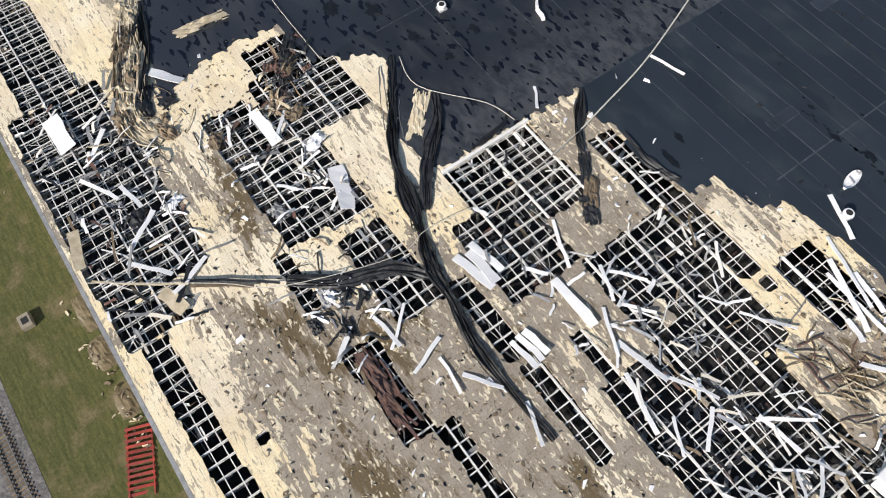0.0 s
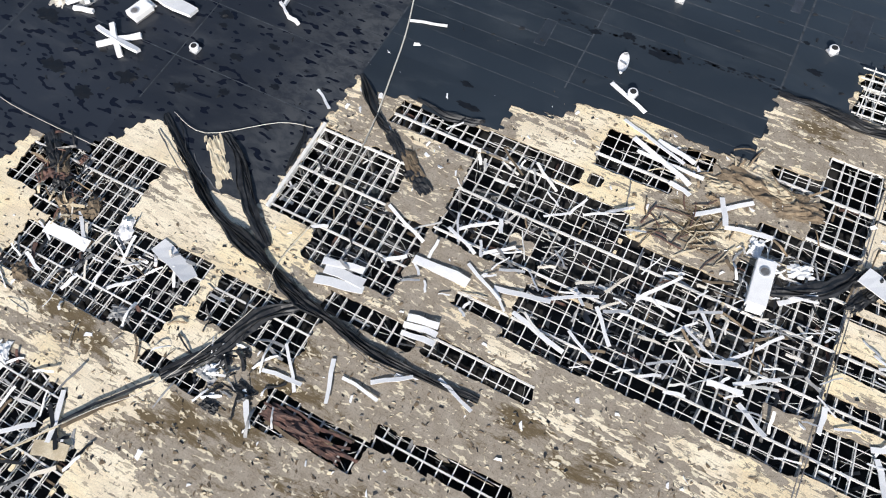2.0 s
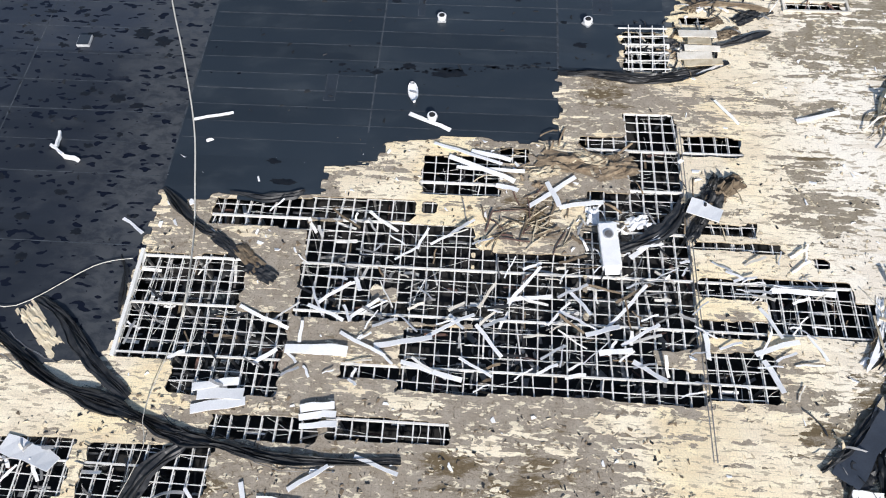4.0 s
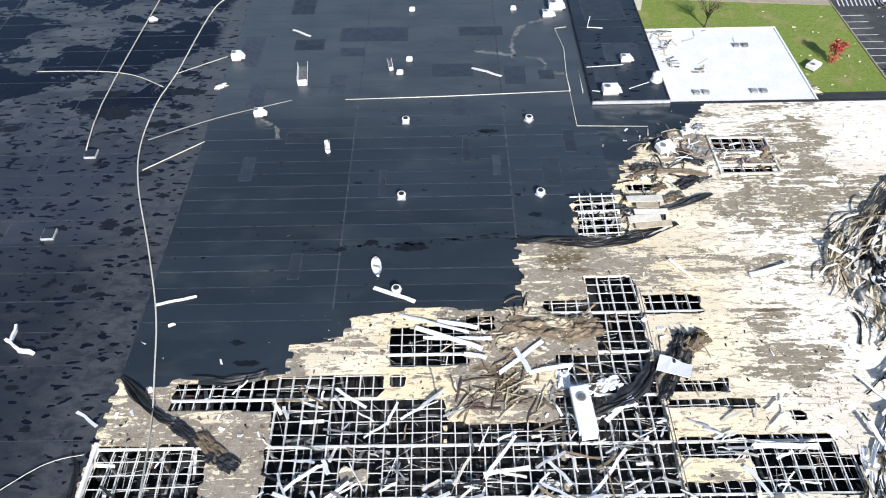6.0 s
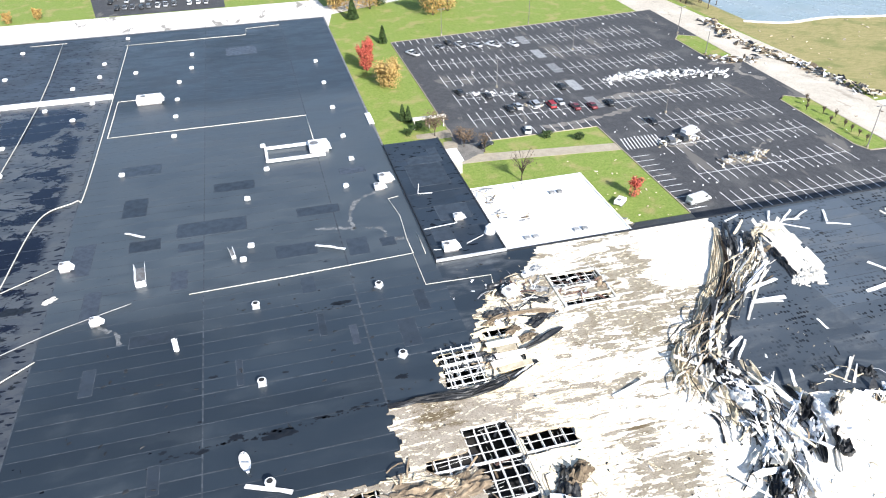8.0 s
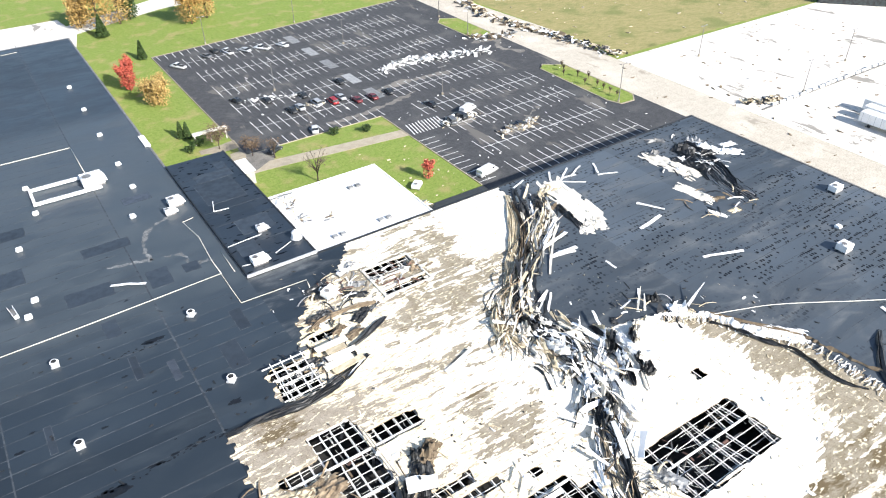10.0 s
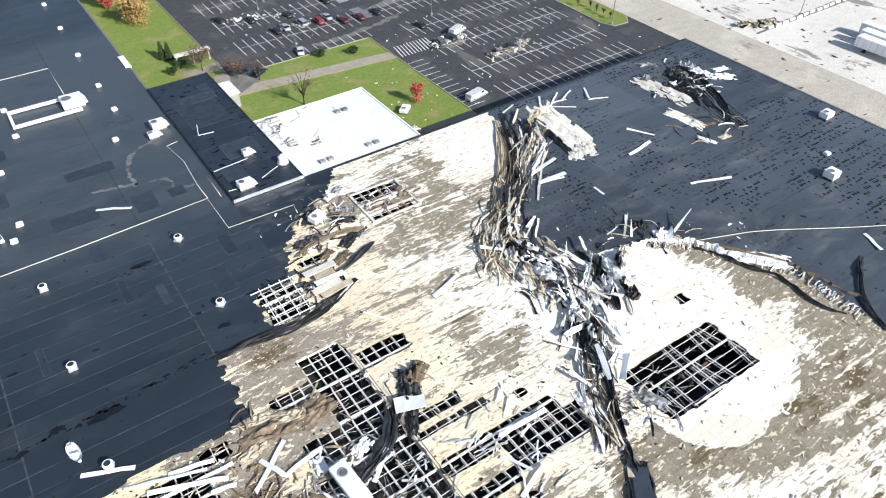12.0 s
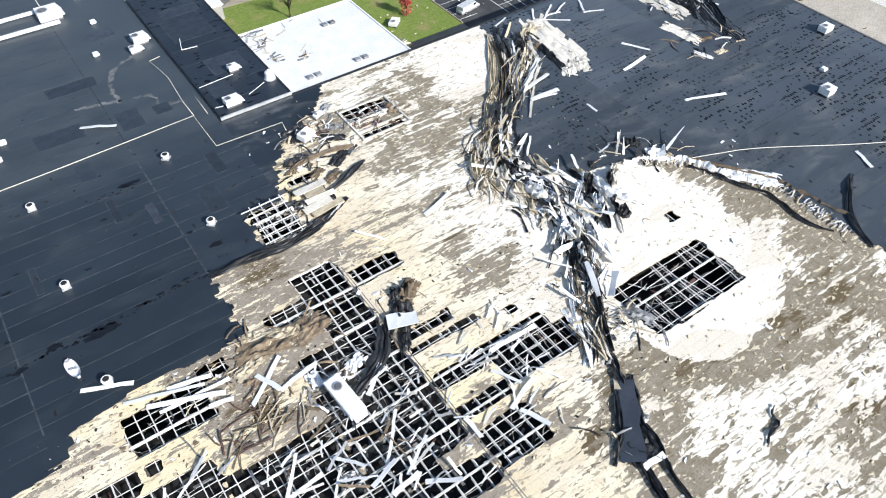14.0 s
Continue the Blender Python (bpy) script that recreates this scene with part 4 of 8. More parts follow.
pipe("roof_pipe", "thin branch pipe on the roof", [(-43.1, 126.1), (-51.9, 120.4)], 0.07, M["rope"], 0.15)
pipe("roof_pipe", "thin branch pipe on the roof", [(-41.8, 99.3), (-50.7, 92)], 0.1, M["rope"], 0.15)
pipe("roof_pipe", "thin branch pipe on the roof", [(-28, 111), (-41, 106), (-52, 100)], 0.09, M["grey"], 0.15)
pipe("roof_pipe", "thin branch pipe on the roof", [(-53.4, 116), (-60, 120), (-67.7, 121.7), (-80, 122)], 0.09, M["rope"], 0.15)
for pts in ([(-39.8, 185.1), (11.0, 185)], [(-39.8, 185.1), (-39.6, 209.8), (-33, 209.7)], [(11, 185), (11.2, 167)], [(-73.7, 270.5), (-61.9, 270.4)], [(-42, 262), (-1.7, 261.8), (-1.5, 269), (10.5, 270)],
            [(-18.1, 111), (0, 111.4), (23.8, 112.4), (23.8, 101.9), (36.2, 101.4), (35.7, 98.8)], [(25.8, 134.9), (23.4, 134.4), (24.4, 126.8), (23.8, 117.5), (23.9, 112.4)], [(26.3, 119.3), (26.2, 111.6)]):
    pipe("roof_pipe", "thin white conduit run over the roof", pts, 0.085, M["rope"], 0.08, 1)
pipe("power_cable", "slack pale cable over the roof", [(-54.9, -17.1), (-45.3, -4), (-40.4, 2), (-35.5, 15.5), (-36.3, 21.2), (-34.9, 32.8), (-36.4, 46.6)], 0.05, M["rope"], 0.9)
pipe("power_cable", "slack pale cable over the roof", [(-90, 26), (-83.2, 24.7), (-68.1, 24.6)], 0.05, M["rope"], 0.3)
pipe("power_cable", "slack pale cable over the roof", [(-62, 34), (-56, 33.1), (-48, 39), (-43.3, 40.4)], 0.05, M["rope"], 0.3)
pipe("power_cable", "slack pale cable over the roof", [(84, 54), (94, 50.2), (101.7, 46.7), (121, 35.2), (149, 22)], 0.08, M["rope"], 0.3)

# ---- annex and white-roofed office ----
annex = thing("annex", "low office annex with a patched black roof", "building", pose(0, 0, 0), kind="structure")
part("annex_wall", Pile().box(27.7, 41.4, NORTH + 0.4, 160, 0, 8.45).mesh("annex_wall", M["wall"]), annex)
part("annex_roof", Pile().box(27.6, 41.3, NORTH + 0.3, 160, 8.45, 8.65).mesh("annex_roof", M["membrane_annex"]), annex)
# west strip painted black as the annex wall's shaded side
part("coping", Pile().box(27.4, 27.62, NORTH + 0.36, 160.2, 7.9, 8.68).mesh("coping", M["black"]), annex, label="black strip for the shaded west face of the annex")
part("coping", Pile().box(27.4, 41.6, NORTH + 0.06, NORTH + 0.36, 8.1, 8.72).mesh("coping", M["alu"]), annex, label="white coping")
part("coping", Pile().box(41.3, 41.6, NORTH + 0.36, 160.2, 8.2, 8.76).mesh("coping", M["black"]), annex)
for x, y, sx, sy in ((35.2, 149.2, 8.4, 3.6), (34.2, 142, 8.6, 10.5), (38.2, 153.4, 2.4, 3.4), (35.5, 124.5, 7, 6), (31, 116.5, 4, 5)):
    part("membrane_patch", Pile().box(x - sx / 2, x + sx / 2, y - sy / 2, y + sy / 2, 8.65, 8.665).mesh("membrane_patch", M["patch"]), annex)
    for b in ((x - sx / 2, x + sx / 2, y - sy / 2 - 0.06, y - sy / 2 + 0.06), (x - sx / 2, x + sx / 2, y + sy / 2 - 0.06, y + sy / 2 + 0.06), (x - sx / 2 - 0.06, x - sx / 2 + 0.06, y - sy / 2, y + sy / 2), (x + sx / 2 - 0.06, x + sx / 2 + 0.06, y - sy / 2, y + sy / 2)):
        part("patch_edge", Pile().box(*b, 8.65, 8.671).mesh("patch_edge", M["seam"]), annex)
for y in (112.6, 118, 127.5, 133.6, 150):
    part("seam", Pile().box(27.8, 41.2, y, y + 0.12, 8.65, 8.669).mesh("seam", M["seam"]), annex)
for x1, y1, x2, y2 in ((27.8, 119.3, 35.0, 119.9), (34.7, 112.0, 38.8, 114.0), (27.8, 111.6, 29.4, 111.3)):
    part("conduit", Pile().bar((x1, y1, 8.70), (x2, y2, 8.70), 0.09).mesh("conduit", M["white"]), annex)
mast = thing("antenna_mast", "thin white mast fallen across the annex roof", "mast", pose(31.2, 138, 8.7))
part("pole", Pile().bar((0, 0, 0), (-1.2, -4.4, 0.2), 0.14).mesh("pole", M["white"]), mast)
part("arm", Pile().bar((-1.2, -4.4, 0.1), (1.8, -5.2, 0.3), 0.14).mesh("arm", M["white"]), mast)
office = thing("office_block", "low block with a bright white membrane roof", "building", pose(0, 0, 0), kind="structure")
part("office_wall", Pile().box(41.8, 68.2, NORTH + 0.5, 133, 0, 7.6).mesh("office_wall", M["wall"]), office)
part("office_roof", Pile().box(41.7, 68.4, NORTH + 0.4, 133.2, 7.6, 8.0).mesh("office_roof", M["white_roof"]), office)
part("coping", Pile().box(41.7, 68.4, 133.2, 133.5, 7.5, 8.2).mesh("coping", M["white"]), office)
part("coping", Pile().box(68.4, 68.7, NORTH + 0.4, 133.5, 7.5, 8.2).mesh("coping", M["white"]), office)
vent_bits = thing("roof_vent_pair", "pair of small grey vents on the white roof", "roof vent", pose(48, 111.1, 8.0), "vent pairs")
for dx in (-0.9, 0.9):
    part("vent_cap", bevelled_box("vent_cap", 1.1, 1.0, 0.5, 0.05, M["grey"]), vent_bits, pose(dx, 0, 0))
for x, y in ((58.7, 111.2), (59.7, 126.7)):
    copy_thing(vent_bits, pose(x, y, 8.0))
tank = thing("steam_hood", "white domed hood at the roof edge", "roof vent", pose(40.3, 114.6, 8.65))
part("dome", Pile().cyl(0, 0, 0, 1.4, 1.0, 0.9, 14).cyl(0, 0, 1.4, 1.9, 0.9, 0.3, 14).mesh("dome", M["white"]), tank)
part("flange", Pile().cyl(0, 0, 0, 0.15, 1.2, 1.2, 14).mesh("flange", M["alu"]), tank)

# ---- ground ----
def slab(outline, z0, z1, name, material):
    n = len(outline)
    v = [(x, y, z0) for x, y in outline] + [(x, y, z1) for x, y in outline]
    f = [tuple(range(n, 2 * n)), tuple(range(n))[::-1]] + [(i, (i + 1) % n, n + (i + 1) % n, n + i) for i in range(n)]
    return mesh_of(name, v, f, material)


ground = solid("ground", mesh_of("ground", [(-2500, -2500, 0), (2500, -2500, 0), (2500, 2500, 0), (-2500, 2500, 0)], [(0, 1, 2, 3)], M["grass"]), "mown green lawn round the plant", "ground", kind="structure")


def paving(name, outline, top, key, label, cat="pavement"):
    return solid(name, slab(outline, -0.3, top, name, M[key]), label, cat, kind="structure")


paving("parking_lot", [(50.4, 171.5), (92, 171.5), (92, 100), (163.5, 100), (163.5, 271.5), (156, 270.8), (50.4, 262.2)], 0.04, "asphalt", "dark asphalt car park with worn patches", "parking lot")
paving("driveway", [(50.4, 183), (50.4, 171.4), (58.5, 171.4), (54, 161.5), (48, 160), (46, 166), (49.5, 174)], 0.038, "dust", "silty asphalt drive by the office entrance")
paving("road_east", [(163.5, -400), (181, -400), (181, 165), (184, 200), (176, 300), (170, 900), (154, 900), (157, 271), (163.5, 271)], 0.034, "concrete", "pale concrete road beside the car park", "road")
paving("yard", [(150.4, -300), (163.4, -300), (163.4, 112), (150.4, 112)], 0.03, "yard", "sunlit pale concrete yard")
paving("yard_east", [(181.1, -300), (420, -300), (420, 162), (181.1, 164)], 0.03, "yard", "sunlit stained concrete yard")
paving("meadow", [(185, 166), (900, 160), (900, 900), (178, 900), (180, 300)], 0.012, "dry_grass", "dry tan meadow with scattered debris", "meadow")
paving("pond", [(193, 243), (206, 240), (226, 241), (250, 236), (300, 232), (420, 225), (520, 420), (200, 420), (190, 300)], 0.02, "water", "grey-green pond water", "pond")
bank = solid("pond_bank", Pile().ribbon(curve([(191, 246, 0.06), (206, 239, 0.06), (226, 240, 0.06), (250, 235, 0.06), (300, 231, 0.06), (420, 224, 0.06)]), 2.4, 0.12).mesh("pond_bank", M["yard"]), "pale gravel bank of the pond", "bank", kind="structure")
paving("service_road", [(-400, 275.5), (27.7, 275.5), (34, 306), (31, 330), (-400, 330)], 0.03, "yard", "bright concrete service road behind the plant", "road")
paving("lane", [(31, 318), (34, 306), (70, 320), (180, 330), (180, 342), (70, 336)], 0.028, "yard", "bright concrete lane", "road")
paving("staff_parking", [(-62, 331), (-9, 331), (-14, 480), (-90, 480)], 0.03, "asphalt", "asphalt staff car park", "parking lot")
paving("side_track", [(-400, -31.5), (150, -34.5), (150, -300), (-400, -300)], 0.05, "gravel", "grey ballast and rail bed along the plant", "track")
paving("verge", [(-400, -31.5), (150, -34.5), (150, -18.4), (-400, -18.4)], 0.02, "verge", "dull green mown verge", "verge")
paving("front_walk", [(47.5, 160.4), (53.5, 160.2), (92, 156), (92, 160.2), (54, 164.6)], 0.06, "path", "buff concrete walk across the lawn")
paving("side_walk", [(43.6, 133.6), (46.8, 133.6), (44.6, 152), (41.8, 152)], 0.06, "path", "buff concrete walk beside the office")
paving("edge_walk", [(69, 117), (92, 117), (92, 121.6), (69, 121.6)], 0.06, "path", "buff concrete walk beside the plant")
paving("entrance_pad", [(40.4, 178.6), (45.1, 176.6), (50.4, 176.8), (50.8, 182), (46, 181), (40.6, 181)], 0.06, "path", "concrete entrance pad")
paving("entrance_steps", [(45.4, 168), (49.2, 167.6), (50.2, 172), (49.6, 174.6), (46.8, 174.2)], 0.075, "path", "pale concrete landing by the entrance")
canopy = thing("entrance_canopy", "long cream canopy beam over the entrance", "canopy", pose(40.6, 184.5, 0))
part("beam", Pile().box(0, 9.6, -0.6, 0.6, 3.0, 3.6).mesh("beam", M["pale"]), canopy)
for x in (0.5, 4.8, 9.1):
    part("post", Pile().box(x - 0.15, x + 0.15, -0.15, 0.15, 0, 3.0).mesh("post", M["wall"]), canopy)
porch = thing("entrance_porch", "small porch with a pale flat roof", "building", pose(44.2, 158.5, 0), kind="structure")
part("porch_wall", Pile().box(-2.4, 2.6, -3.0, 3.6, 0, 3.6).mesh("porch_wall", M["wall"]), porch)
part("porch_roof", Pile().box(-2.6, 2.9, -3.3, 3.9, 3.6, 3.9).mesh("porch_roof", M["white_roof"]), porch)
for nm, o in (("planting_island", [(154, 173), (157, 175.5), (163, 171), (163.2, 140), (160, 136.5), (155, 136.8), (153.4, 141)]), ("planting_island", [(153.6, 212), (163.2, 212), (163.2, 234), (157, 238), (153.6, 234)])):
    isl = solid(nm, slab(o, -0.2, 0.16, nm, M["grass"]), "grass island with a pale kerb in the car park", "island", kind="structure")
    part("kerb", Pile().ribbon([(x, y, 0.1) for x, y in o + o[:2]], 0.4, 0.24).mesh("kerb", M["path"]), isl)


def kerb(points, label="pale concrete kerb"):
    return solid("kerb", Pile().ribbon([(x, y, 0.08) for x, y in points], 0.3, 0.2).mesh("kerb", M["path"]), label, "kerb", kind="structure")


kerb([(50.4, 262.2), (156, 270.8)])
kerb([(50.3, 262), (50.3, 178)])
kerb([(58.5, 171.5), (92, 171.5), (92, 122)])

# ---- painted stalls ----
STALL = 2.77


line_cache = {}


def stall_row(name, x0, x1, yc, half, spine=True, skip=()):
    row = thing(name, "worn white stall lines painted on asphalt", "road marking", pose(x0, yc, 0), "stall rows", "structure")
    if half not in line_cache:
        line_cache[half] = Pile().box(-0.09, 0.09, -half, half, 0.036, 0.046).mesh("stall_line", M["line"])
    n = int(round((x1 - x0) / STALL))
    for k in range(n + 1):
        x = x0 + k * STALL
        if not any(a < x < b for a, b in skip):
            part("stall_line", line_cache[half], row, pose(k * STALL, 0, 0))
    if spine:
        part("spine_line", Pile().box(0, n * STALL, -0.09, 0.09, 0.0465, 0.05).mesh("spine_line", M["line"]), row)
    return row


for yc in (249.3, 233.6, 217.8, 201.8, 185.8):
    stall_row("stall_lines", 58.8, 143.5, yc, 4.9, True, ((96.5, 101),))
for yc in (169.2, 154.5, 138.0, 123.6):
    stall_row("stall_lines", 104.0, 147.0, yc, 4.9)
for k in range(38):
    x = 52 + k * STALL
    y = 262.3 + (x - 50.4) * 0.081
    solid("stall_line", Pile().box(x - 0.09, x + 0.09, y - 5.2, y - 0.4, 0.036, 0.046).mesh("stall_line", M["line"]), "white stall line along the lawn edge", "road marking", group="edge stalls", kind="structure")
stall_row("stall_lines", 60, 92, 174.3, 2.5, False)
p = Pile()
for k in range(11):
    y = 123.5 + k * STALL
    p.box(92.3, 97.4, y - 0.09, y + 0.09, 0.036, 0.046)
solid("stall_lines", p.mesh("stall_lines", M["line"]), "short white stall lines beside the lawn", "road marking", group="stall rows", kind="structure")
p = Pile()
for k in range(11):
    p.bar((93.5 + k * 1.05, 155.5, 0.042), (94.6 + k * 1.05, 162.2, 0.042), 0.3, 0.01)
solid("hatched_crossing", p.mesh("hatched_crossing", M["line"]), "white hatched crossing by the walk", "road marking", kind="structure")
for y in (250.2, 234.3, 219.2, 202.9, 188):
    solid("hatched_bay", Pile().box(97, 100.4, y - 4.4, y + 4.4, 0.036, 0.05).mesh("hatched_bay", M["grey"]), "pale hatched bay in a stall row", "road marking", group="hatched bays", kind="structure")

# ---- vehicles ----
def car_body(name, length, width, kind, material):
    """Body shell lofted from cross sections along its length."""
    L, W = length / 2, width / 2
    if kind == "pickup":
        prof = [(-L, 0.95), (-L * 0.98, 1.0), (-L * 0.1, 1.0), (L * 0.42, 1.05), (L * 0.95, 0.9), (L, 0.55)]
    elif kind == "van":
        prof = [(-L, 1.0), (-L * 0.98, 1.15), (0, 1.15), (L * 0.55, 1.15), (L * 0.92, 0.95), (L, 0.6)]
    else:
        prof = [(-L, 0.6), (-L * 0.96, 0.95), (-L * 0.4, 0.98), (L * 0.35, 0.95), (L * 0.9, 0.78), (L, 0.5)]
    verts, faces = [], []
    for x, h in prof:
        inset = 0.88 if abs(x) > L * 0.9 else 1.0
        verts += [(x, -W * inset, 0.28), (x, -W * inset, h * 0.8), (x, -W * 0.9 * inset, h), (x, W * 0.9 * inset, h), (x, W * inset, h * 0.8), (x, W * inset, 0.28)]
    for i in range(len(prof) - 1):
        for k in range(6):
            a, b = i * 6 + k, i * 6 + (k + 1) % 6
            faces.append((a, b, b + 6, a + 6))
    faces += [tuple(range(6))[::-1], tuple(range(len(verts) - 6, len(verts)))]
    return mesh_of(name, verts, faces, material, True)


def car_cabin(length, width, kind, material, glass):
    L, W = length / 2, width / 2 * 0.88
    a, b, c, d, top = {"pickup": (-0.1, 0.0, 0.28, 0.46, 1.72), "van": (-0.97, -0.95, 0.5, 0.68, 2.0), "suv": (-0.95, -0.85, 0.2, 0.42, 1.68)}.get(kind, (-0.72, -0.42, 0.12, 0.42, 1.42))
    low = 0.95 if kind != "van" else 1.1
    q = 0.95 if kind == "van" else 0.86
    band = mesh_of("window_band", [(a * L, -W, low), (d * L, -W, low), (d * L, W, low), (a * L, W, low), (b * L, -W * q, top - 0.08), (c * L, -W * q, top - 0.08), (c * L, W * q, top - 0.08), (b * L, W * q, top - 0.08)], BOX_FACES, glass)
    lid = Pile().box(b * L - 0.05, c * L + 0.05, -W * (q + 0.01), W * (q + 0.01), top - 0.08, top).mesh("cabin_roof", material)
    return band, lid


def make_car(kind, key, colour_word):
    length, width = {"pickup": (6.1, 2.1), "van": (6.4, 2.3), "suv": (5.1, 2.05)}.get(kind, (5.0, 1.95))
    word = {"pickup": "pickup truck", "van": "van", "suv": "sport utility car"}.get(kind, "saloon car")
    c = thing("car", f"{colour_word} {word} parked on the asphalt", "car", pose(0, 0, 0), "parked cars")
    part("body", car_body("body", length, width, kind, M[key]), c)
    band, lid = car_cabin(length, width, kind, M[key], M["glass"])
    if kind == "van":
        band.materials[0] = M[key]
        part("cargo_body", band, c)
        L, W = length / 2, width / 2 * 0.88
        for sy in (-1, 1):
            part("window", Pile().box(0.26 * L, 0.5 * L, -0.03, 0.03, 1.3, 1.75).mesh("window", M["glass"]), c, pose(0, sy * W * 0.985, 0))
        part("windscreen", Pile().ribbon([(0.665 * L, 0, 1.2), (0.53 * L, 0, 1.86)], W * 1.7, 0.05).mesh("windscreen", M["glass"]), c, label="dark tinted windscreen")
    else:
        part("window", band, c, label="dark tinted windows")
    part("cabin_roof", lid, c)
    if kind == "pickup":
        part("cargo_bed", Pile().box(-length / 2 + 0.25, -0.5, -0.78, 0.78, 0.98, 1.015).mesh("cargo_bed", M["tyre"]), c)
    wheel = Pile().tube([(0, -0.12, 0), (0, 0.12, 0)], 0.34, 12).mesh("wheel", M["tyre"])
    rim = Pile().tube([(0, -0.13, 0), (0, 0.13, 0)], 0.18, 10).mesh("rim", M["alu"])
    for sx in (-0.3, 0.31):
        for sy in (-0.44, 0.44):
            w = part("wheel", wheel, c, pose(sx * length, sy * width, 0.34))
            part("rim", rim, w)
    lamp = Pile().box(-0.04, 0.04, -0.2, 0.2, -0.08, 0.08).mesh("headlight", M["alu"])
    for sy in (-0.3, 0.3):
        part("headlight", lamp, c, pose(length / 2 - 0.06, sy * width, 0.62))
    return c


KINDS = {}
CARS = [("pickup", "car_white", 55.1, 246.5, 120), ("saloon", "car_grey", 66.3, 250.9, 110), ("saloon", "car_dark", 70.6, 254.4, 92), ("pickup", "car_white", 74, 250.6, 100), ("saloon", "car_silver", 79.8, 248.5, 115),
        ("pickup", "car_white", 85.7, 247, 125), ("saloon", "car_white", 93, 245.4, 110), ("saloon", "car_dark", 60.8, 206.6, 105), ("saloon", "car_dark", 68.5, 201.5, 100), ("saloon", "car_dark", 71.9, 190, 92),
        ("saloon", "car_dark", 79.2, 198.8, 95), ("saloon", "car_silver", 74.8, 190.6, 88), ("suv", "car_silver", 80.3, 190.8, 92), ("suv", "car_red", 84.9, 189, 90), ("saloon", "car_silver", 88.2, 190.4, 92),
        ("saloon", "car_maroon", 91.4, 185.6, 90), ("saloon", "car_maroon", 96.4, 184.8, 92), ("saloon", "car_dark", 93.8, 202, 92), ("saloon", "car_dark", 102.6, 185.4, 85), ("saloon", "car_white", 71.7, 174, 70),
        ("saloon", "car_dark", 57.3, 168.6, 30), ("van", "car_white", 96.6, 126.0, 12), ("suv", "car_dark", 110.2, 157.4, 100), ("van", "car_white", 114.6, 159.6, 20), ("saloon", "car_dark", 120.4, 143, 160), ("saloon", "car_dark", 107.9, 169.4, 95),
        ("suv", "car_grey", 106.4, 156.4, 80)]
COLOUR = {"car_white": "white", "car_silver": "silver", "car_dark": "black", "car_red": "bright red", "car_grey": "grey", "car_maroon": "dark red"}
far_cars = [(rng.choice(("saloon", "suv", "pickup")), rng.choice(("car_white", "car_silver", "car_silver", "car_dark", "car_grey", "car_white")), -58 + 3.4 * (k % 13) + rng.uniform(-0.3, 0.3), (341, 352, 358)[k // 13] + rng.uniform(-0.6, 0.6), 90) for k in range(39) if rng.random() < 0.75]
for kind, key, x, y, turn in CARS + far_cars:
    at = pose(x, y, 0.045, 0, 0, turn)
    if (kind, key) in KINDS:
        copy_thing(KINDS[kind, key], at)
    else:
        KINDS[kind, key] = make_car(kind, key, COLOUR[key])
        KINDS[kind, key].matrix_world = at
trailers = [(199.6, 80.4, 16, 3.2), (204.2, 82, 16, 3.2), (208.8, 84.6, 16, 3.2)]
for x, y, L, W in trailers:
    t = thing("trailer", "white box trailer with ribbed sides on the yard", "trailer", pose(x, y, 0.03, 0, 0, 90), "box trailers")
    part("box", bevelled_box("box", L, W, 2.8, 0.08, M["white"]), t, pose(0, 0, 1.1))
    for k in range(9):
        part("rib", Pile().box(-0.05, 0.05, -W / 2 - 0.04, W / 2 + 0.04, 1.2, 3.95).mesh("rib", M["alu"]), t, pose(-L / 2 + (k + 0.5) * L / 9, 0, 0))
    for sx in (-0.4, -0.32, 0.3):
        for sy in (-1, 1):
            part("wheel", Pile().tube([(0, -0.15, 0), (0, 0.15, 0)], 0.5, 12).mesh("wheel", M["tyre"]), t, pose(sx * L, sy * (W / 2 - 0.3), 0.5))


# ---- lamp posts ----
def lamp_post(x, y, h):
    l = thing("lamp_post", "slim dark car park lamp post on a round base", "street lamp", pose(x, y, 0.02), "lamp posts")
    part("base", Pile().cyl(0, 0, 0, 0.7, 0.35, sides=12).mesh("base", M["path"]), l, label="pale concrete base")
    part("pole", Pile().cyl(0, 0, 0.7, h, 0.14, 0.09, 8).mesh("pole", M["steel_grey"]), l)
    part("arm", Pile().box(-1.0, 1.0, -0.06, 0.06, h - 0.1, h).mesh("arm", M["steel_grey"]), l)
    for s in (-1, 1):
        part("lamp_head", bevelled_box("lamp_head", 0.7, 0.4, 0.18, 0.04, M["grey"]), l, pose(s * 1.1, 0, h - 0.12))


for x, y, h in ((74, 208.2, 9), (112.1, 234.4, 9), (115.5, 174.4, 9), (155.3, 138.3, 12), (70.8, 264.8, 10), (205.4, 149.8, 10.7), (108, 268.5, 10), (241, 118, 11), (155, 216, 10), (158, 240, 10)):
    lamp_post(x, y, h)


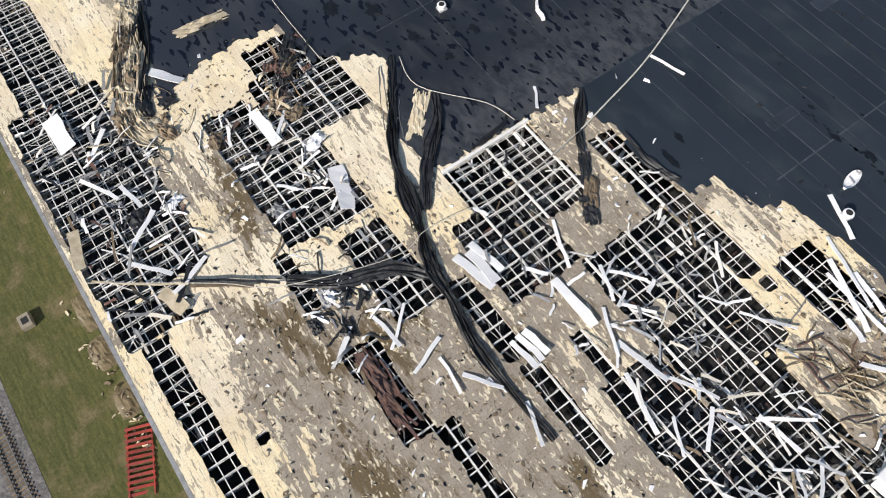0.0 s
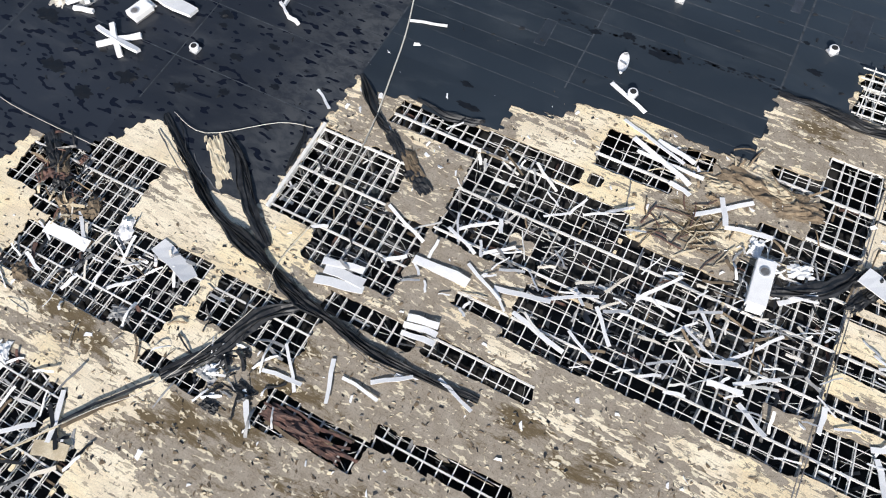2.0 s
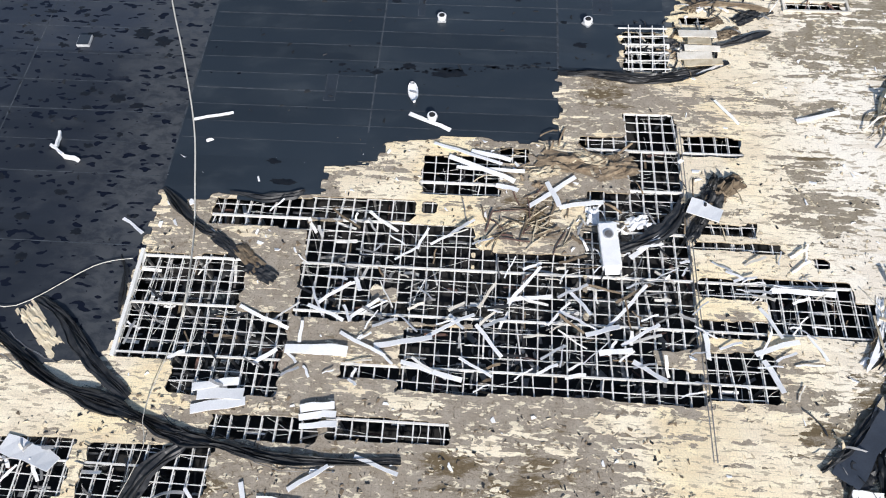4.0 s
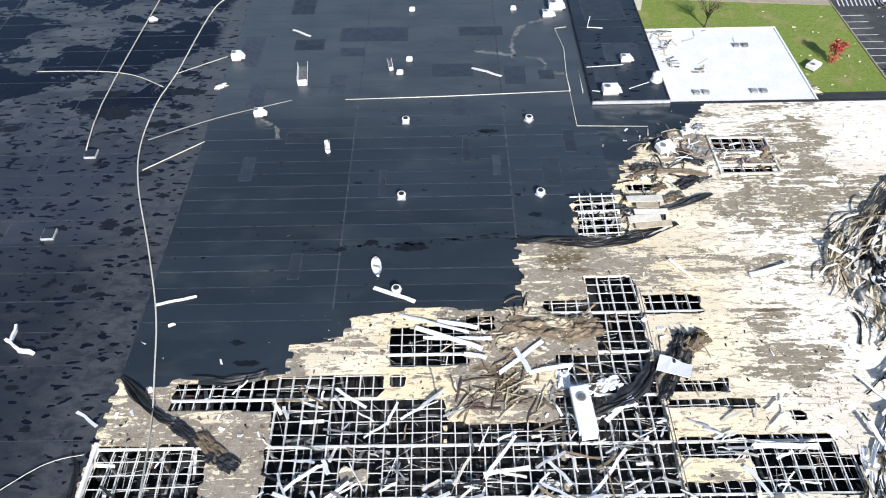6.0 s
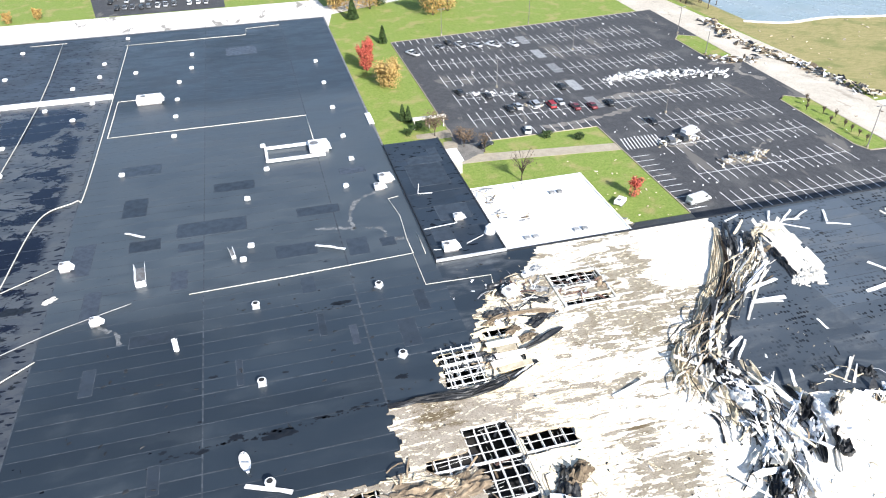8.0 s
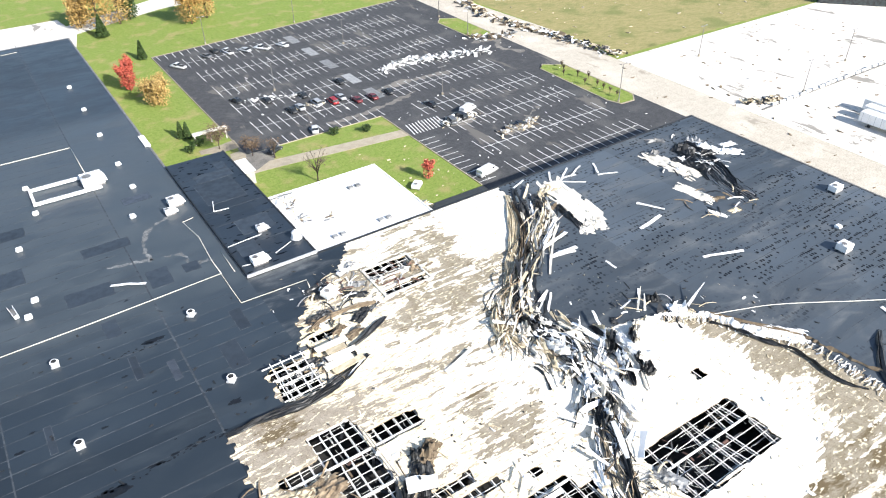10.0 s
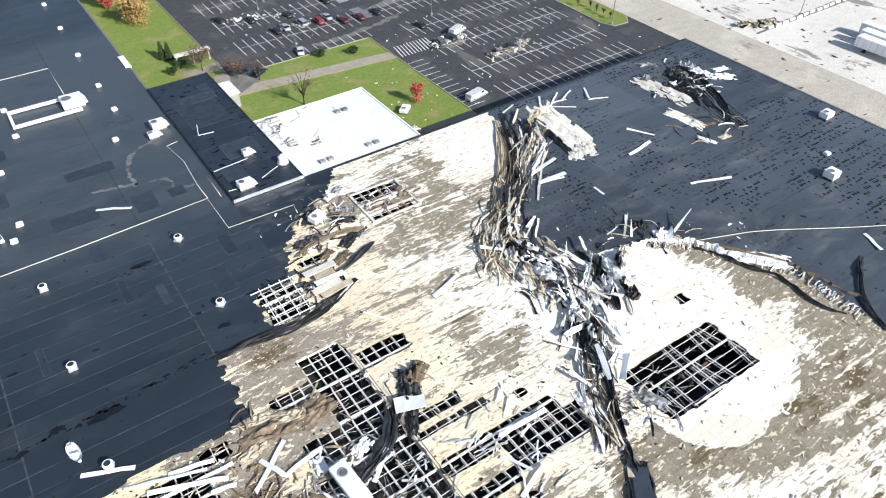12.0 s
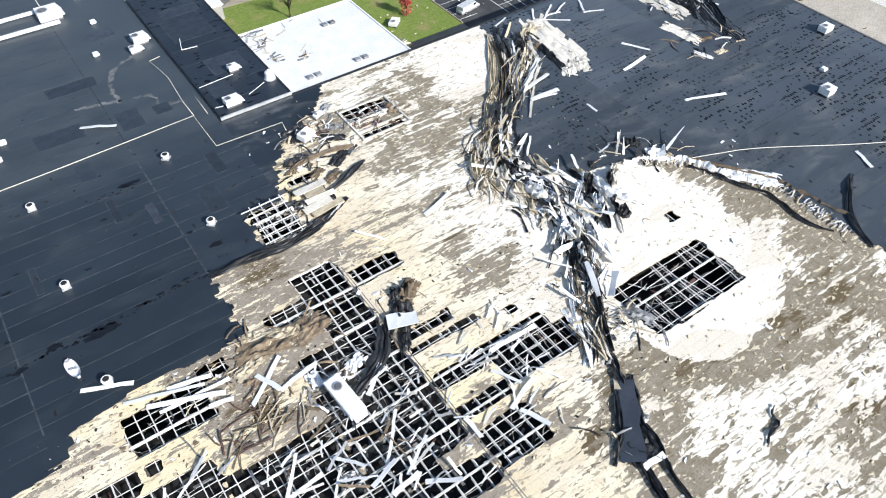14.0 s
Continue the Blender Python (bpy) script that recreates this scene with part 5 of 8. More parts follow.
# ---- trees ----
def tree(name, label, x, y, h, spread, leaf, count=900, start=0.25, size=0.34, bare=False, cone=False, seed=1):
    r = random.Random(seed)
    t = thing(name, label, "tree", pose(x, y, 0.0))
    p = Pile()
    trunk_top = h * (0.92 if cone else 0.55)
    p.tube([(0, 0, 0), (0.05 * h * 0.1, 0, trunk_top * 0.5), (0, 0.03, trunk_top)], [h * 0.022 + 0.05, h * 0.016 + 0.03, 0.04], 7)
    ends = []
    limbs = 0 if cone else (16 if bare else 11)
    for k in range(limbs):
        a, z0 = k * 2.4 + r.uniform(-0.4, 0.4), h * r.uniform(0.2 if bare else 0.25, 0.55)
        reach, z1 = spread * r.uniform(0.5, 0.95), h * r.uniform(0.6, 0.98)
        tip = Vector((math.cos(a) * reach, math.sin(a) * reach, z1))
        mid = Vector((math.cos(a) * reach * 0.45, math.sin(a) * reach * 0.45, (z0 + z1) / 2 + 0.2))
        p.tube([(0, 0, z0), mid, tip], [h * 0.009 + 0.02, h * 0.006 + 0.015, 0.015], 5)
        ends.append((mid, tip))
        for _ in range(7 if bare else 3):
            q = mid.lerp(tip, r.uniform(0, 0.9))
            d = Vector((r.uniform(-1, 1), r.uniform(-1, 1), r.uniform(0.1, 1))) * (h * 0.14)
            p.tube([q, q + d * 0.5 + Vector((0, 0, 0.05)), q + d], [0.035, 0.025, 0.012], 4)
            ends.append((q, q + d))
    part("trunk", p.mesh("trunk", M["bark"], True), t)
    if count:
        c = Pile()
        for k in range(count):
            if cone:
                z = h * (1 - r.random() ** 0.6 * (1 - start * 0.3))
                rad = spread * (1 - z / h) * (0.45 + 0.55 * r.random() ** 0.5) + 0.1
                a = r.uniform(0, 6.283)
                o = Vector((math.cos(a) * rad, math.sin(a) * rad, z))
            else:
                m, e = r.choice(ends)
                if not bare and start < 0.16 and k % 5 < 2:
                    rise = r.random() ** 0.8
                    rad, a = spread * 0.78 * math.sin(0.5 + 2.5 * rise) * r.random() ** 0.35, r.uniform(0, 6.283)
                    m = e = Vector((math.cos(a) * rad, math.sin(a) * rad, h * (0.06 + 0.82 * rise)))
                o = m.lerp(e, r.uniform(0.2, 1.12)) + Vector((r.gauss(0, 1), r.gauss(0, 1), r.gauss(0, 0.8))) * (spread * 0.16)
                o.z = max(o.z, h * start * 0.6)
            u = Vector((r.uniform(-1, 1), r.uniform(-1, 1), r.uniform(-0.6, 0.6))).normalized()
            w = u.cross(Vector((r.uniform(-1, 1), r.uniform(-1, 1), 1))).normalized()
            s = size * r.uniform(0.6, 1.3)
            c.take([o - u * s, o - w * s * 0.6, o + u * s, o + w * s * 0.6], [(0, 1, 2, 3)])
        part("crown", c.mesh("crown", M[leaf]), t)
    return t


tree("maple_tree", "red autumn maple tree on the lawn", 36.6, 236, 10.5, 2.7, "leaf_red", 4600, 0.05, seed=2)
tree("broad_tree", "golden autumn tree on the lawn", 40.8, 219, 8.0, 4.4, "leaf_gold", 5200, 0.0, 0.3, seed=3)
tree("maple_tree", "small orange-red maple tree on the lawn", 83, 132.4, 5.4, 1.5, "leaf_red", 1500, 0.05, 0.2, seed=4)
for x, y, h, s, leaf, sd in ((43, 307, 20, 7, "leaf_orange", 5), (51, 309, 18, 6, "leaf_gold", 6), (74.5, 292, 16, 6, "leaf_orange", 7), (82, 296, 14, 5, "leaf_gold", 8), (56, 313, 10, 4, "leaf_green", 9), (37, 313, 11, 4.5, "leaf_gold", 19)):
    tree("autumn_tree", "tall autumn tree with orange and green leaves", x, y, h, s, leaf, 4000, 0.15, 0.42, seed=sd)
tree("spruce_tree", "dark blue-green spruce tree on the lawn", 41.5, 296, 9, 2.6, "leaf_green", 1800, 0.2, 0.4, cone=True, seed=10)
tree("spruce_tree", "dark spruce tree near the car park", 47.4, 262.6, 7, 1.8, "leaf_green", 1300, 0.2, 0.34, cone=True, seed=11)
for x, y in ((39.2, 191.8), (40.6, 190.4)):
    tree("cypress_tree", "slim dark evergreen tree on the lawn", x, y, 5.2, 1.2, "leaf_green", 900, 0.2, 0.28, cone=True, seed=int(x))
tree("bare_tree", "leafless tree on the lawn", 59.8, 147.4, 8.6, 3.6, "leaf_brown", 60, 0.4, 0.2, True, seed=12)
tree("bare_tree", "leafless tree beside the drive", 56, 165.5, 6, 3.0, "leaf_brown", 80, 0.4, 0.2, True, seed=13)
tree("bare_tree", "brown half-bare tree at the entrance", 45.6, 179, 6.5, 4.0, "leaf_brown", 900, 0.2, 0.22, True, seed=14)
tree("bare_tree", "brown half-bare tree at the entrance", 51.5, 170, 5, 3.2, "leaf_brown", 700, 0.2, 0.22, True, seed=15)
for x, y in ((75.2, 168.6), (83.5, 165.2), (41.6, 184), (38.5, 181.5), (70.5, 121.8)):
    tree("shrub", "rounded dark shrub on the lawn", x, y, 2.0, 1.5, "leaf_green", 700, 0.0, 0.22, seed=int(y))
for x, y in ((-96.0, 333.0), (-85.0, 336.0)):
    tree("autumn_tree", "small orange autumn tree on the far lawn", x, y, 4.6, 2.2, "leaf_orange", 900, 0.05, 0.3, seed=int(y))
for k in range(10):
    tree("young_tree", "young thin tree on the grass island", 155.5 + rng.uniform(0, 6), 141 + k * 3.2, 2.6, 0.6, "leaf_brown", 22, 0.3, 0.16, True, seed=30 + k)
for k in range(8):
    tree("bare_tree", "leafless tree by the pond", 180 + rng.uniform(0, 14), 262 + rng.uniform(0, 40), rng.uniform(8, 12), 3.2, "leaf_brown", 300, 0.3, 0.3, True, seed=50 + k)


# silt washed over the car park
def silt(name, points, width, seed):
    way = curve([(x, y, 0) for x, y in points], 6)

    def field(x, y):
        d = np.full(x.shape, 1e9)
        for a, b in zip(way, way[1:]):
            ex, ey = b.x - a.x, b.y - a.y
            t = np.clip(((x - a.x) * ex + (y - a.y) * ey) / (ex * ex + ey * ey), 0, 1)
            d = np.minimum(d, np.hypot(x - a.x - t * ex, y - a.y - t * ey))
        return width * (0.7 + 0.5 * value_noise(x, y, 5.0, seed)) + 0.9 * value_noise(x, y, 1.1, seed + 2) - d
    xs, ys = [p.x for p in way], [p.y for p in way]
    me = sheet(name, min(xs) - 5, max(xs) + 5, min(ys) - 5, max(ys) + 5, 0.5, field, 0.044, 0.004, [M["dust"]])
    solid(name, me, "pale silt smeared over the asphalt", "silt", kind="structure")


silt("silt_streak", [(78, 175.6), (86, 176), (93, 177), (101, 178.6), (110, 181.5)], 1.0, 41)
silt("silt_streak", [(99, 188), (106, 190), (114, 190), (126, 189)], 2.4, 42)
silt("silt_streak", [(104, 155), (110, 154), (114, 158)], 1.6, 43)
silt("silt_streak", [(114, 141.5), (121, 141), (128, 147), (134, 150)], 1.5, 44)
silt("silt_streak", [(160, 190), (156, 198), (160, 204), (152, 207)], 1.6, 45)
flash = solid("eave_flashing", Pile().box(26.5, 27.9, 174.2, 181, 8.2, 8.5).mesh("eave_flashing", M["white"]), "white flashing sheet bent over the roof eave", "metal sheet")
part("apron", Pile().box(27.7, 27.9, 174.4, 180.8, 7.4, 8.2).mesh("apron", M["white"]), flash)
yard_edge = solid("yard_kerb", Pile().ribbon([(185, 109.6, 0.12), (243, 108.8, 0.12), (330, 108, 0.12)], 0.5, 0.3).mesh("yard_kerb", M["gravel"]), "low dark kerb across the yard", "kerb", kind="structure")
barrier = thing("barrier_row", "row of low pale concrete barriers across the yard", "barrier", pose(191, 109.5, 0.03))
block = Pile().box(-1.2, 1.2, -0.3, 0.3, 0, 0.5).box(-1.2, 1.2, -0.15, 0.15, 0.5, 0.9).mesh("barrier_block", M["white_roof"])
for k in range(26):
    part("barrier_block", block, barrier, pose(k * 3.3, rng.uniform(-0.2, 0.2), 0, 0, 0, rng.uniform(-3, 3)))
shed = thing("long_shed", "long dark-walled shed with a pale roof", "building", pose(294, 162, 0, 0, 0, -49), kind="structure")
part("wall", Pile().box(0, 90, 0, 16, 0, 5).mesh("wall", M["machine"]), shed)
part("roof", Pile().box(-0.4, 90.4, 1.0, 16.4, 5, 5.4).mesh("roof", M["white_roof"]), shed)
lamp_post(205.8, 110.3, 10.5)


def smear(points, width, seed, parent):
    """Pale dried residue in a broken trickle on the membrane."""
    way = curve([(x, y, 0) for x, y in points], 6)

    def field(x, y):
        d = np.full(x.shape, 1e9)
        for a, b in zip(way, way[1:]):
            ex, ey = b.x - a.x, b.y - a.y
            t = np.clip(((x - a.x) * ex + (y - a.y) * ey) / (ex * ex + ey * ey), 0, 1)
            d = np.minimum(d, np.hypot(x - a.x - t * ex, y - a.y - t * ey))
        return width * (0.75 + 0.7 * value_noise(x, y, 2.0, seed)) + 0.55 * value_noise(x, y, 0.6, seed + 2) - d
    xs, ys = [p.x for p in way], [p.y for p in way]
    me = sheet("residue", min(xs) - 3, max(xs) + 3, min(ys) - 3, max(ys) + 3, 0.3, field, ROOF + 0.106, 0.006, [M["residue"]])
    part("residue", me, parent, label="pale dried residue on the membrane")


for k, (pts, w) in enumerate((([(21, 138), (17.6, 136.1), (14.4, 131.4), (14.1, 124.2)], 0.5), ([(7.2, 126.4), (11.4, 125.6), (14.3, 124.6)], 0.6), ([(15, 124.4), (19.5, 123.0), (20.3, 119.3), (23.9, 117.9)], 0.35), ([(-32.8, 105.2), (-30.6, 103.9), (-29.6, 102.6), (-29.2, 100.4)], 0.3))):
    smear(pts, w, 300 + 5 * k, membrane_centre)


def pool(x, y, sx, sy, parent):
    n = 26
    rad = [0.5 + 0.5 * (noise.noise((math.cos(k * 6.283 / n) * 2.4, math.sin(k * 6.283 / n) * 2.4, x)) + 0.5) + 0.22 * noise.noise((k * 1.7, x, y)) for k in range(n)]
    o = [(math.cos(k * 6.283 / n) * sx / 2 * rad[k], math.sin(k * 6.283 / n) * sy / 2 * rad[k]) for k in range(n)]
    part("pool", slab(o, 0.0, 0.014, "pool", M["wet"]), parent, pose(x, y, ROOF + 0.1), label="dark pool of standing water")


pr = random.Random(12)
POOLS_NORTH = [(-60.3, 108.3, 9, 6), (-51.5, 104.5, 5, 3), (-49.0, 106.9, 3, 2.5), (-59.7, 102.6, 6, 0.9), (-50, 91.3, 4, 2.2), (-45.7, 85.8, 3, 1.6), (-52.6, 79.4, 4.4, 2.6), (-49, 77.8, 3.6, 3), (-60, 78.7, 3.4, 1.6), (-52.9, 66.4, 3.4, 2.4),
                     (-49.6, 65.1, 3.6, 1.4), (-58.5, 93.8, 3, 1.2), (-64.2, 76.3, 2, 1), (-63, 114.3, 12, 3), (-48.7, 114.5, 9, 3.2), (-78, 104, 5, 2), (-58, 67, 2, 1), (-57, 64.5, 2, 1), (-47, 88.4, 2, 1.2), (-53, 88.6, 1.6, 1.4), (-75, 97, 3, 1)]
POOLS_SOUTH = [(-60, 46, 3, 1.6), (-66, 52, 3, 2), (-72, 36, 4, 3), (-64, 38, 3, 2), (-58, 40, 2, 1.4), (-70, 58, 2, 1.2), (-76, 31, 4, 3), (-83, 33, 5, 3), (-52, 44, 2, 1.2), (-56, 50, 2.4, 1.2), (-90, 40, 5, 3)]
for x, y, sx, sy in POOLS_NORTH + POOLS_SOUTH:
    pool(x, y, sx, sy, membrane_west)
for k in range(150):
    x, y, s = pr.uniform(-100, -43.5), pr.uniform(36, 112), pr.uniform(0.3, 1.1)
    pool(x, y, s * pr.uniform(1, 2.2), s, membrane_west)
for x, y in ((-60.8, 96.4), (-61.1, 77.2)):
    h = thing("roof_hatch", "low square hatch with pale metal edges", "hatch", pose(x, y, ROOF + 0.1, 0, 0, 2), "square hatches")
    part("curb", bevelled_box("curb", 2.0, 2.2, 0.45, 0.05, M["alu"]), h)
    part("lid", Pile().box(-0.9, 0.9, -1.0, 1.0, 0.45, 0.5).mesh("lid", M["patch"]), h, label="grey lid")


# ---- storm debris ----
def panel(x1, y1, x2, y2, w, key, z=ROOF, name="roof_panel", label="white sheet metal flashing strip blown over the framing", cat="metal sheet", thick=0.07, rise=0.5, group="loose strips"):
    """A bent strip of sheet from one point to another."""
    d = Vector((x2 - x1, y2 - y1, 0))
    n = max(3, int(d.length / 1.6))
    r = rng.uniform(-0.14, 0.14)
    side = Vector((-d.y, d.x, 0)).normalized()
    bow, lift = rng.uniform(-0.02, 0.02) * d.length, rng.uniform(0.05, rise)
    kink = rng.randint(1, n - 1)
    pts, ws = [], []
    for i in range(n + 1):
        t = i / n
        q = Vector((x1, y1, z + 0.15)) + d * t + side * (bow * math.sin(t * math.pi) + (0.12 if i == kink else 0.0))
        q.z += lift * t + rng.uniform(0, 0.08)
        pts.append(q)
        ws.append(w * rng.uniform(0.85, 1.12))
    me = Pile().ribbon(pts, ws, thick, rng.uniform(-0.22, 0.22), r).mesh(name, M[key])
    return solid(name, me, label, cat, group=group)


STRIPS_A = [(-20, 35.4, -15.3, 33.4), (-15.5, 32, -9.8, 29.2), (-11.3, 30.5, -4.4, 31.8), (-5.6, 31.7, 0.5, 35), (-18.8, 35.6, -14.9, 38.5), (-14.6, 39.4, -13.7, 37.5), (-14.7, 33.9, -11.2, 36.5),
            (-7.9, 28.7, -0.6, 26.8), (-25.3, 27.4, -22.7, 29.4), (-28.3, 34.8, -21.8, 32), (0.7, 33.9, 3.9, 29.8), (4.4, 36.5, 8.5, 42), (4.4, 37.3, 9.9, 38.1), (11.8, 39.2, 14.4, 35.7), (13.8, 33.3, 17.8, 34.4),
            (18, 32.2, 22.6, 35), (16, 34, 21.5, 40.3), (19.2, 30.3, 22.9, 28), (15.3, 31.1, 19.2, 31.5), (33.5, 32, 38.7, 33.7), (34.3, 31.3, 35.9, 27.4), (27.9, 34.3, 27.9, 30.9), (34.8, 38, 36.8, 34.1)]
STRIPS_B = [(19.7, 44, 23.6, 47.2), (-2.9, 56.8, 6.3, 56.4), (-6.2, 60.7, 3.3, 57.3), (2.5, 54.1, 5.5, 53.2), (6.9, 51, 13.1, 55.9), (9.3, 55, 10.9, 51), (10.9, 51, 16.6, 51.9), (-4, 58.5, 5, 54.6), (-1, 59.6, 4.5, 58),
            (-31.4, 6.1, -28.3, 2.6), (-30.8, 9, -25.7, 9.6), (-18.8, 13.5, -14.7, 16.3), (-63.7, 15.8, -59.7, 12.3), (-54.2, 12.5, -54.7, 16.2), (-46.3, 46.3, -43, 44.1), (-10.1, 65.7, -4.1, 62.8), (-40.7, 63.1, -35.2, 64.4),
            (101.4, 64.3, 108.8, 60.9), (114.5, 37, 112.6, 32.8), (36.6, 40.4, 44.1, 40.1), (5.8, 120.6, 11.3, 116.9)]
STRIPS_D = [(77.2, 83.6, 86.1, 88.2), (77.7, 83.6, 85.6, 85.1), (77.6, 80.7, 82.9, 79.6), (102.2, 102.1, 106.8, 104.1), (97.9, 102.1, 103.0, 98.1), (99.7, 102.6, 103.5, 102.0), (88.3, 105.5, 91.9, 106.6), (110.6, 103.8, 107.7, 99.1), (107.7, 99.1, 112.0, 97.3),
            (63.9, 68.7, 70.2, 73.2), (66.7, 68.9, 70.4, 72.5), (79.3, 88.8, 84.3, 88.1), (85.4, 74.0, 85.3, 71.2), (84.2, 64.5, 80.7, 61.4), (96, 100, 104, 105.5), (97, 103, 99, 106)]
STRIPS_C = [(-31.2, 135.8, -27.1, 132.4), (-20.5, 99.2, -19.6, 95.6), (105.7, 85.4, 108.6, 80.2), (99, 78, 106, 79), (-30, 13, -26, 8.5), (-24, 14, -22, 9), (-60, -6, -56, -11), (-66, -8, -61, -7),
            (-70, -12, -64, -9), (-55, -12, -50, -8), (-76, -6, -72, -10), (-50, -3.5, -47.5, -9), (-22, 12.5, -17, 12), (-12, 17.5, -7, 15.8), (56, 62, 61, 55), (60, 70, 66, 73), (36, 66, 33, 70), (29, 74, 35, 77),
             (44, 67, 50, 68.5)]
for row in STRIPS_A + STRIPS_B + STRIPS_C + STRIPS_D:
    panel(*row, rng.uniform(0.28, 0.48) if row in STRIPS_D else rng.uniform(0.4, 0.72), "white")
for x1, y1, x2, y2, w in ((-21.8, 29.5, -14.3, 29.5, 1.3), (-66.2, 12.1, -59.3, 12.2, 1.7), (-51.6, 16.6, -45, 14.5, 2.2), (-81.5, 3.4, -76.8, 6.6, 1.6), (-82, -11.4, -75.2, -11.2, 2.4), (-31.4, 21.6, -25.2, 22.9, 1.1), (-31.0, 23.4, -25.6, 23.7, 1.4), (-31.8, 24.2, -26.4, 25.2, 1.0), (-18.8, 21.4, -14.6, 22.0, 0.8), (-18.8, 22.4, -14.9, 23.0, 0.9), (-18.6, 20.4, -14.4, 20.9, 0.7)):
    panel(x1, y1, x2, y2, w, "white", ROOF + 0.1, "roof_board", "large white board lying on the torn roof", "board", 0.1, 0.3, "white boards")
dropped = 0
for x0, x1, y0, y1 in HOLES_EAST[:5] + HOLES_EAST[:5] + HOLES_WEST[:3] + HOLES_WEST[5:8] + HOLES_WEST[13:15] * 3:
    for k in range(int((x1 - x0) * (y1 - y0) / 30)):
        x, y, a, L = rng.uniform(x0, x1), rng.uniform(y0, y1), rng.uniform(0, 3.14), rng.uniform(1.5, 5.5)
        key = rng.choice(("white", "grey", "grey", "steel", "brown", "black"))
        panel(x, y, x + math.cos(a) * L, y + math.sin(a) * L * 0.8, rng.uniform(0.12, 0.45), key, ROOF + rng.uniform(-0.9, 0.1), "bent_strip", {"white": "white", "steel": "pale steel", "grey": "grey metal", "brown": "brown timber", "black": "black rubber"}[key] + " strip tangled in the roof framing", "debris", 0.06, 1.0, "tangled strips")

# short bright strips thrown over the open framing
for k in range(110):
    x, y, a, L = rng.uniform(-22, 42), rng.uniform(25.5, 46), rng.choice((0.35, -0.5, 1.0, 0.1)) + rng.gauss(0, 0.3), rng.uniform(1.0, 4.2)
    key = rng.choice(("white", "white", "white", "pale", "alu"))
    panel(x, y, x + math.cos(a) * L, y + math.sin(a) * L, rng.uniform(0.14, 0.4), key, ROOF, "metal_strip", "short bent strip of pale metal flashing", "metal sheet", 0.05, 0.5, "short strips")

for k in range(70):
    x0, x1, y0, y1 = rng.choice((HOLES_WEST[13], HOLES_WEST[13], HOLES_WEST[5], HOLES_WEST[6], HOLES_WEST[14]))
    x, y, a, L = rng.uniform(x0, x1), rng.uniform(y0, y1), rng.uniform(0, 3.14), rng.uniform(0.8, 3.6)
    key = rng.choice(("white", "white", "pale", "grey", "rust", "black"))
    panel(x, y, x + math.cos(a) * L, y + math.sin(a) * L, rng.uniform(0.15, 0.55), key, ROOF - 0.2, "metal_strip", "short bent " + {"grey": "grey", "rust": "rusty", "black": "black"}.get(key, "pale") + " strip of roof metal", "metal sheet", 0.05, 0.7, "short strips")
# dark timbers and a pole dropped across the south-west opening
for x1, y1, x2, y2, w, key, word in ((-48.6, -7.6, -41, 2.2, 0.32, "black", "long strip of black rubber"), (-47.4, -7.0, -42.6, -0.6, 0.45, "brown", "long dark timber"), (-55.2, -16.6, -47.6, -7.0, 0.2, "cream", "thin pale pole"), (-50.2, -5.6, -46.2, -9.2, 0.5, "black", "long strip of black rubber"), (-41.4, 3.4, -36.6, 9.4, 0.45, "black", "long strip of black rubber")):
    panel(x1, y1, x2, y2, w, key, ROOF + 0.15, "fallen_timber", word + " fallen across the opening", "debris", 0.12, 0.4, "fallen timbers")
# splintered timber fan over the middle of the framing
for k in range(46):
    a, L = rng.gauss(0.6, 0.9), rng.uniform(1.2, 5)
    x, y = rng.gauss(6.5, 3.8), rng.gauss(47.5, 2.6)
    panel(x - math.cos(a) * L / 2, y - math.sin(a) * L / 2, x + math.cos(a) * L / 2, y + math.sin(a) * L / 2, rng.uniform(0.07, 0.22), rng.choice(("brown", "brown", "cream", "rust")), ROOF - 0.06, "splintered_plank", "splintered brown roof plank", "plank", 0.09, 0.3, "splintered planks")
for k in range(16):
    a, L = rng.gauss(0.02, 0.12), rng.uniform(2.5, 5.5)
    x, y = rng.uniform(-28.6, -20), rng.uniform(4.0, 6.8)
    panel(x, y, x + math.cos(a) * L, y + math.sin(a) * L, rng.uniform(0.2, 0.5), rng.choice(("rust", "rust", "brown")), ROOF - 0.3, "splintered_plank", "reddish splintered plank hanging in an opening", "plank", 0.09, 0.6, "splintered planks")


panel(-63.2, -15.8, -57.4, -17.0, 1.5, "cream", ROOF + 0.1, "roof_board", "torn cream board left along the wall", "board", 0.12, 0.2, "cream boards")
panel(-48.8, -10.2, -44.8, -8.9, 1.8, "cream", ROOF + 0.1, "roof_board", "torn cream board left over the framing", "board", 0.12, 0.2, "cream boards")


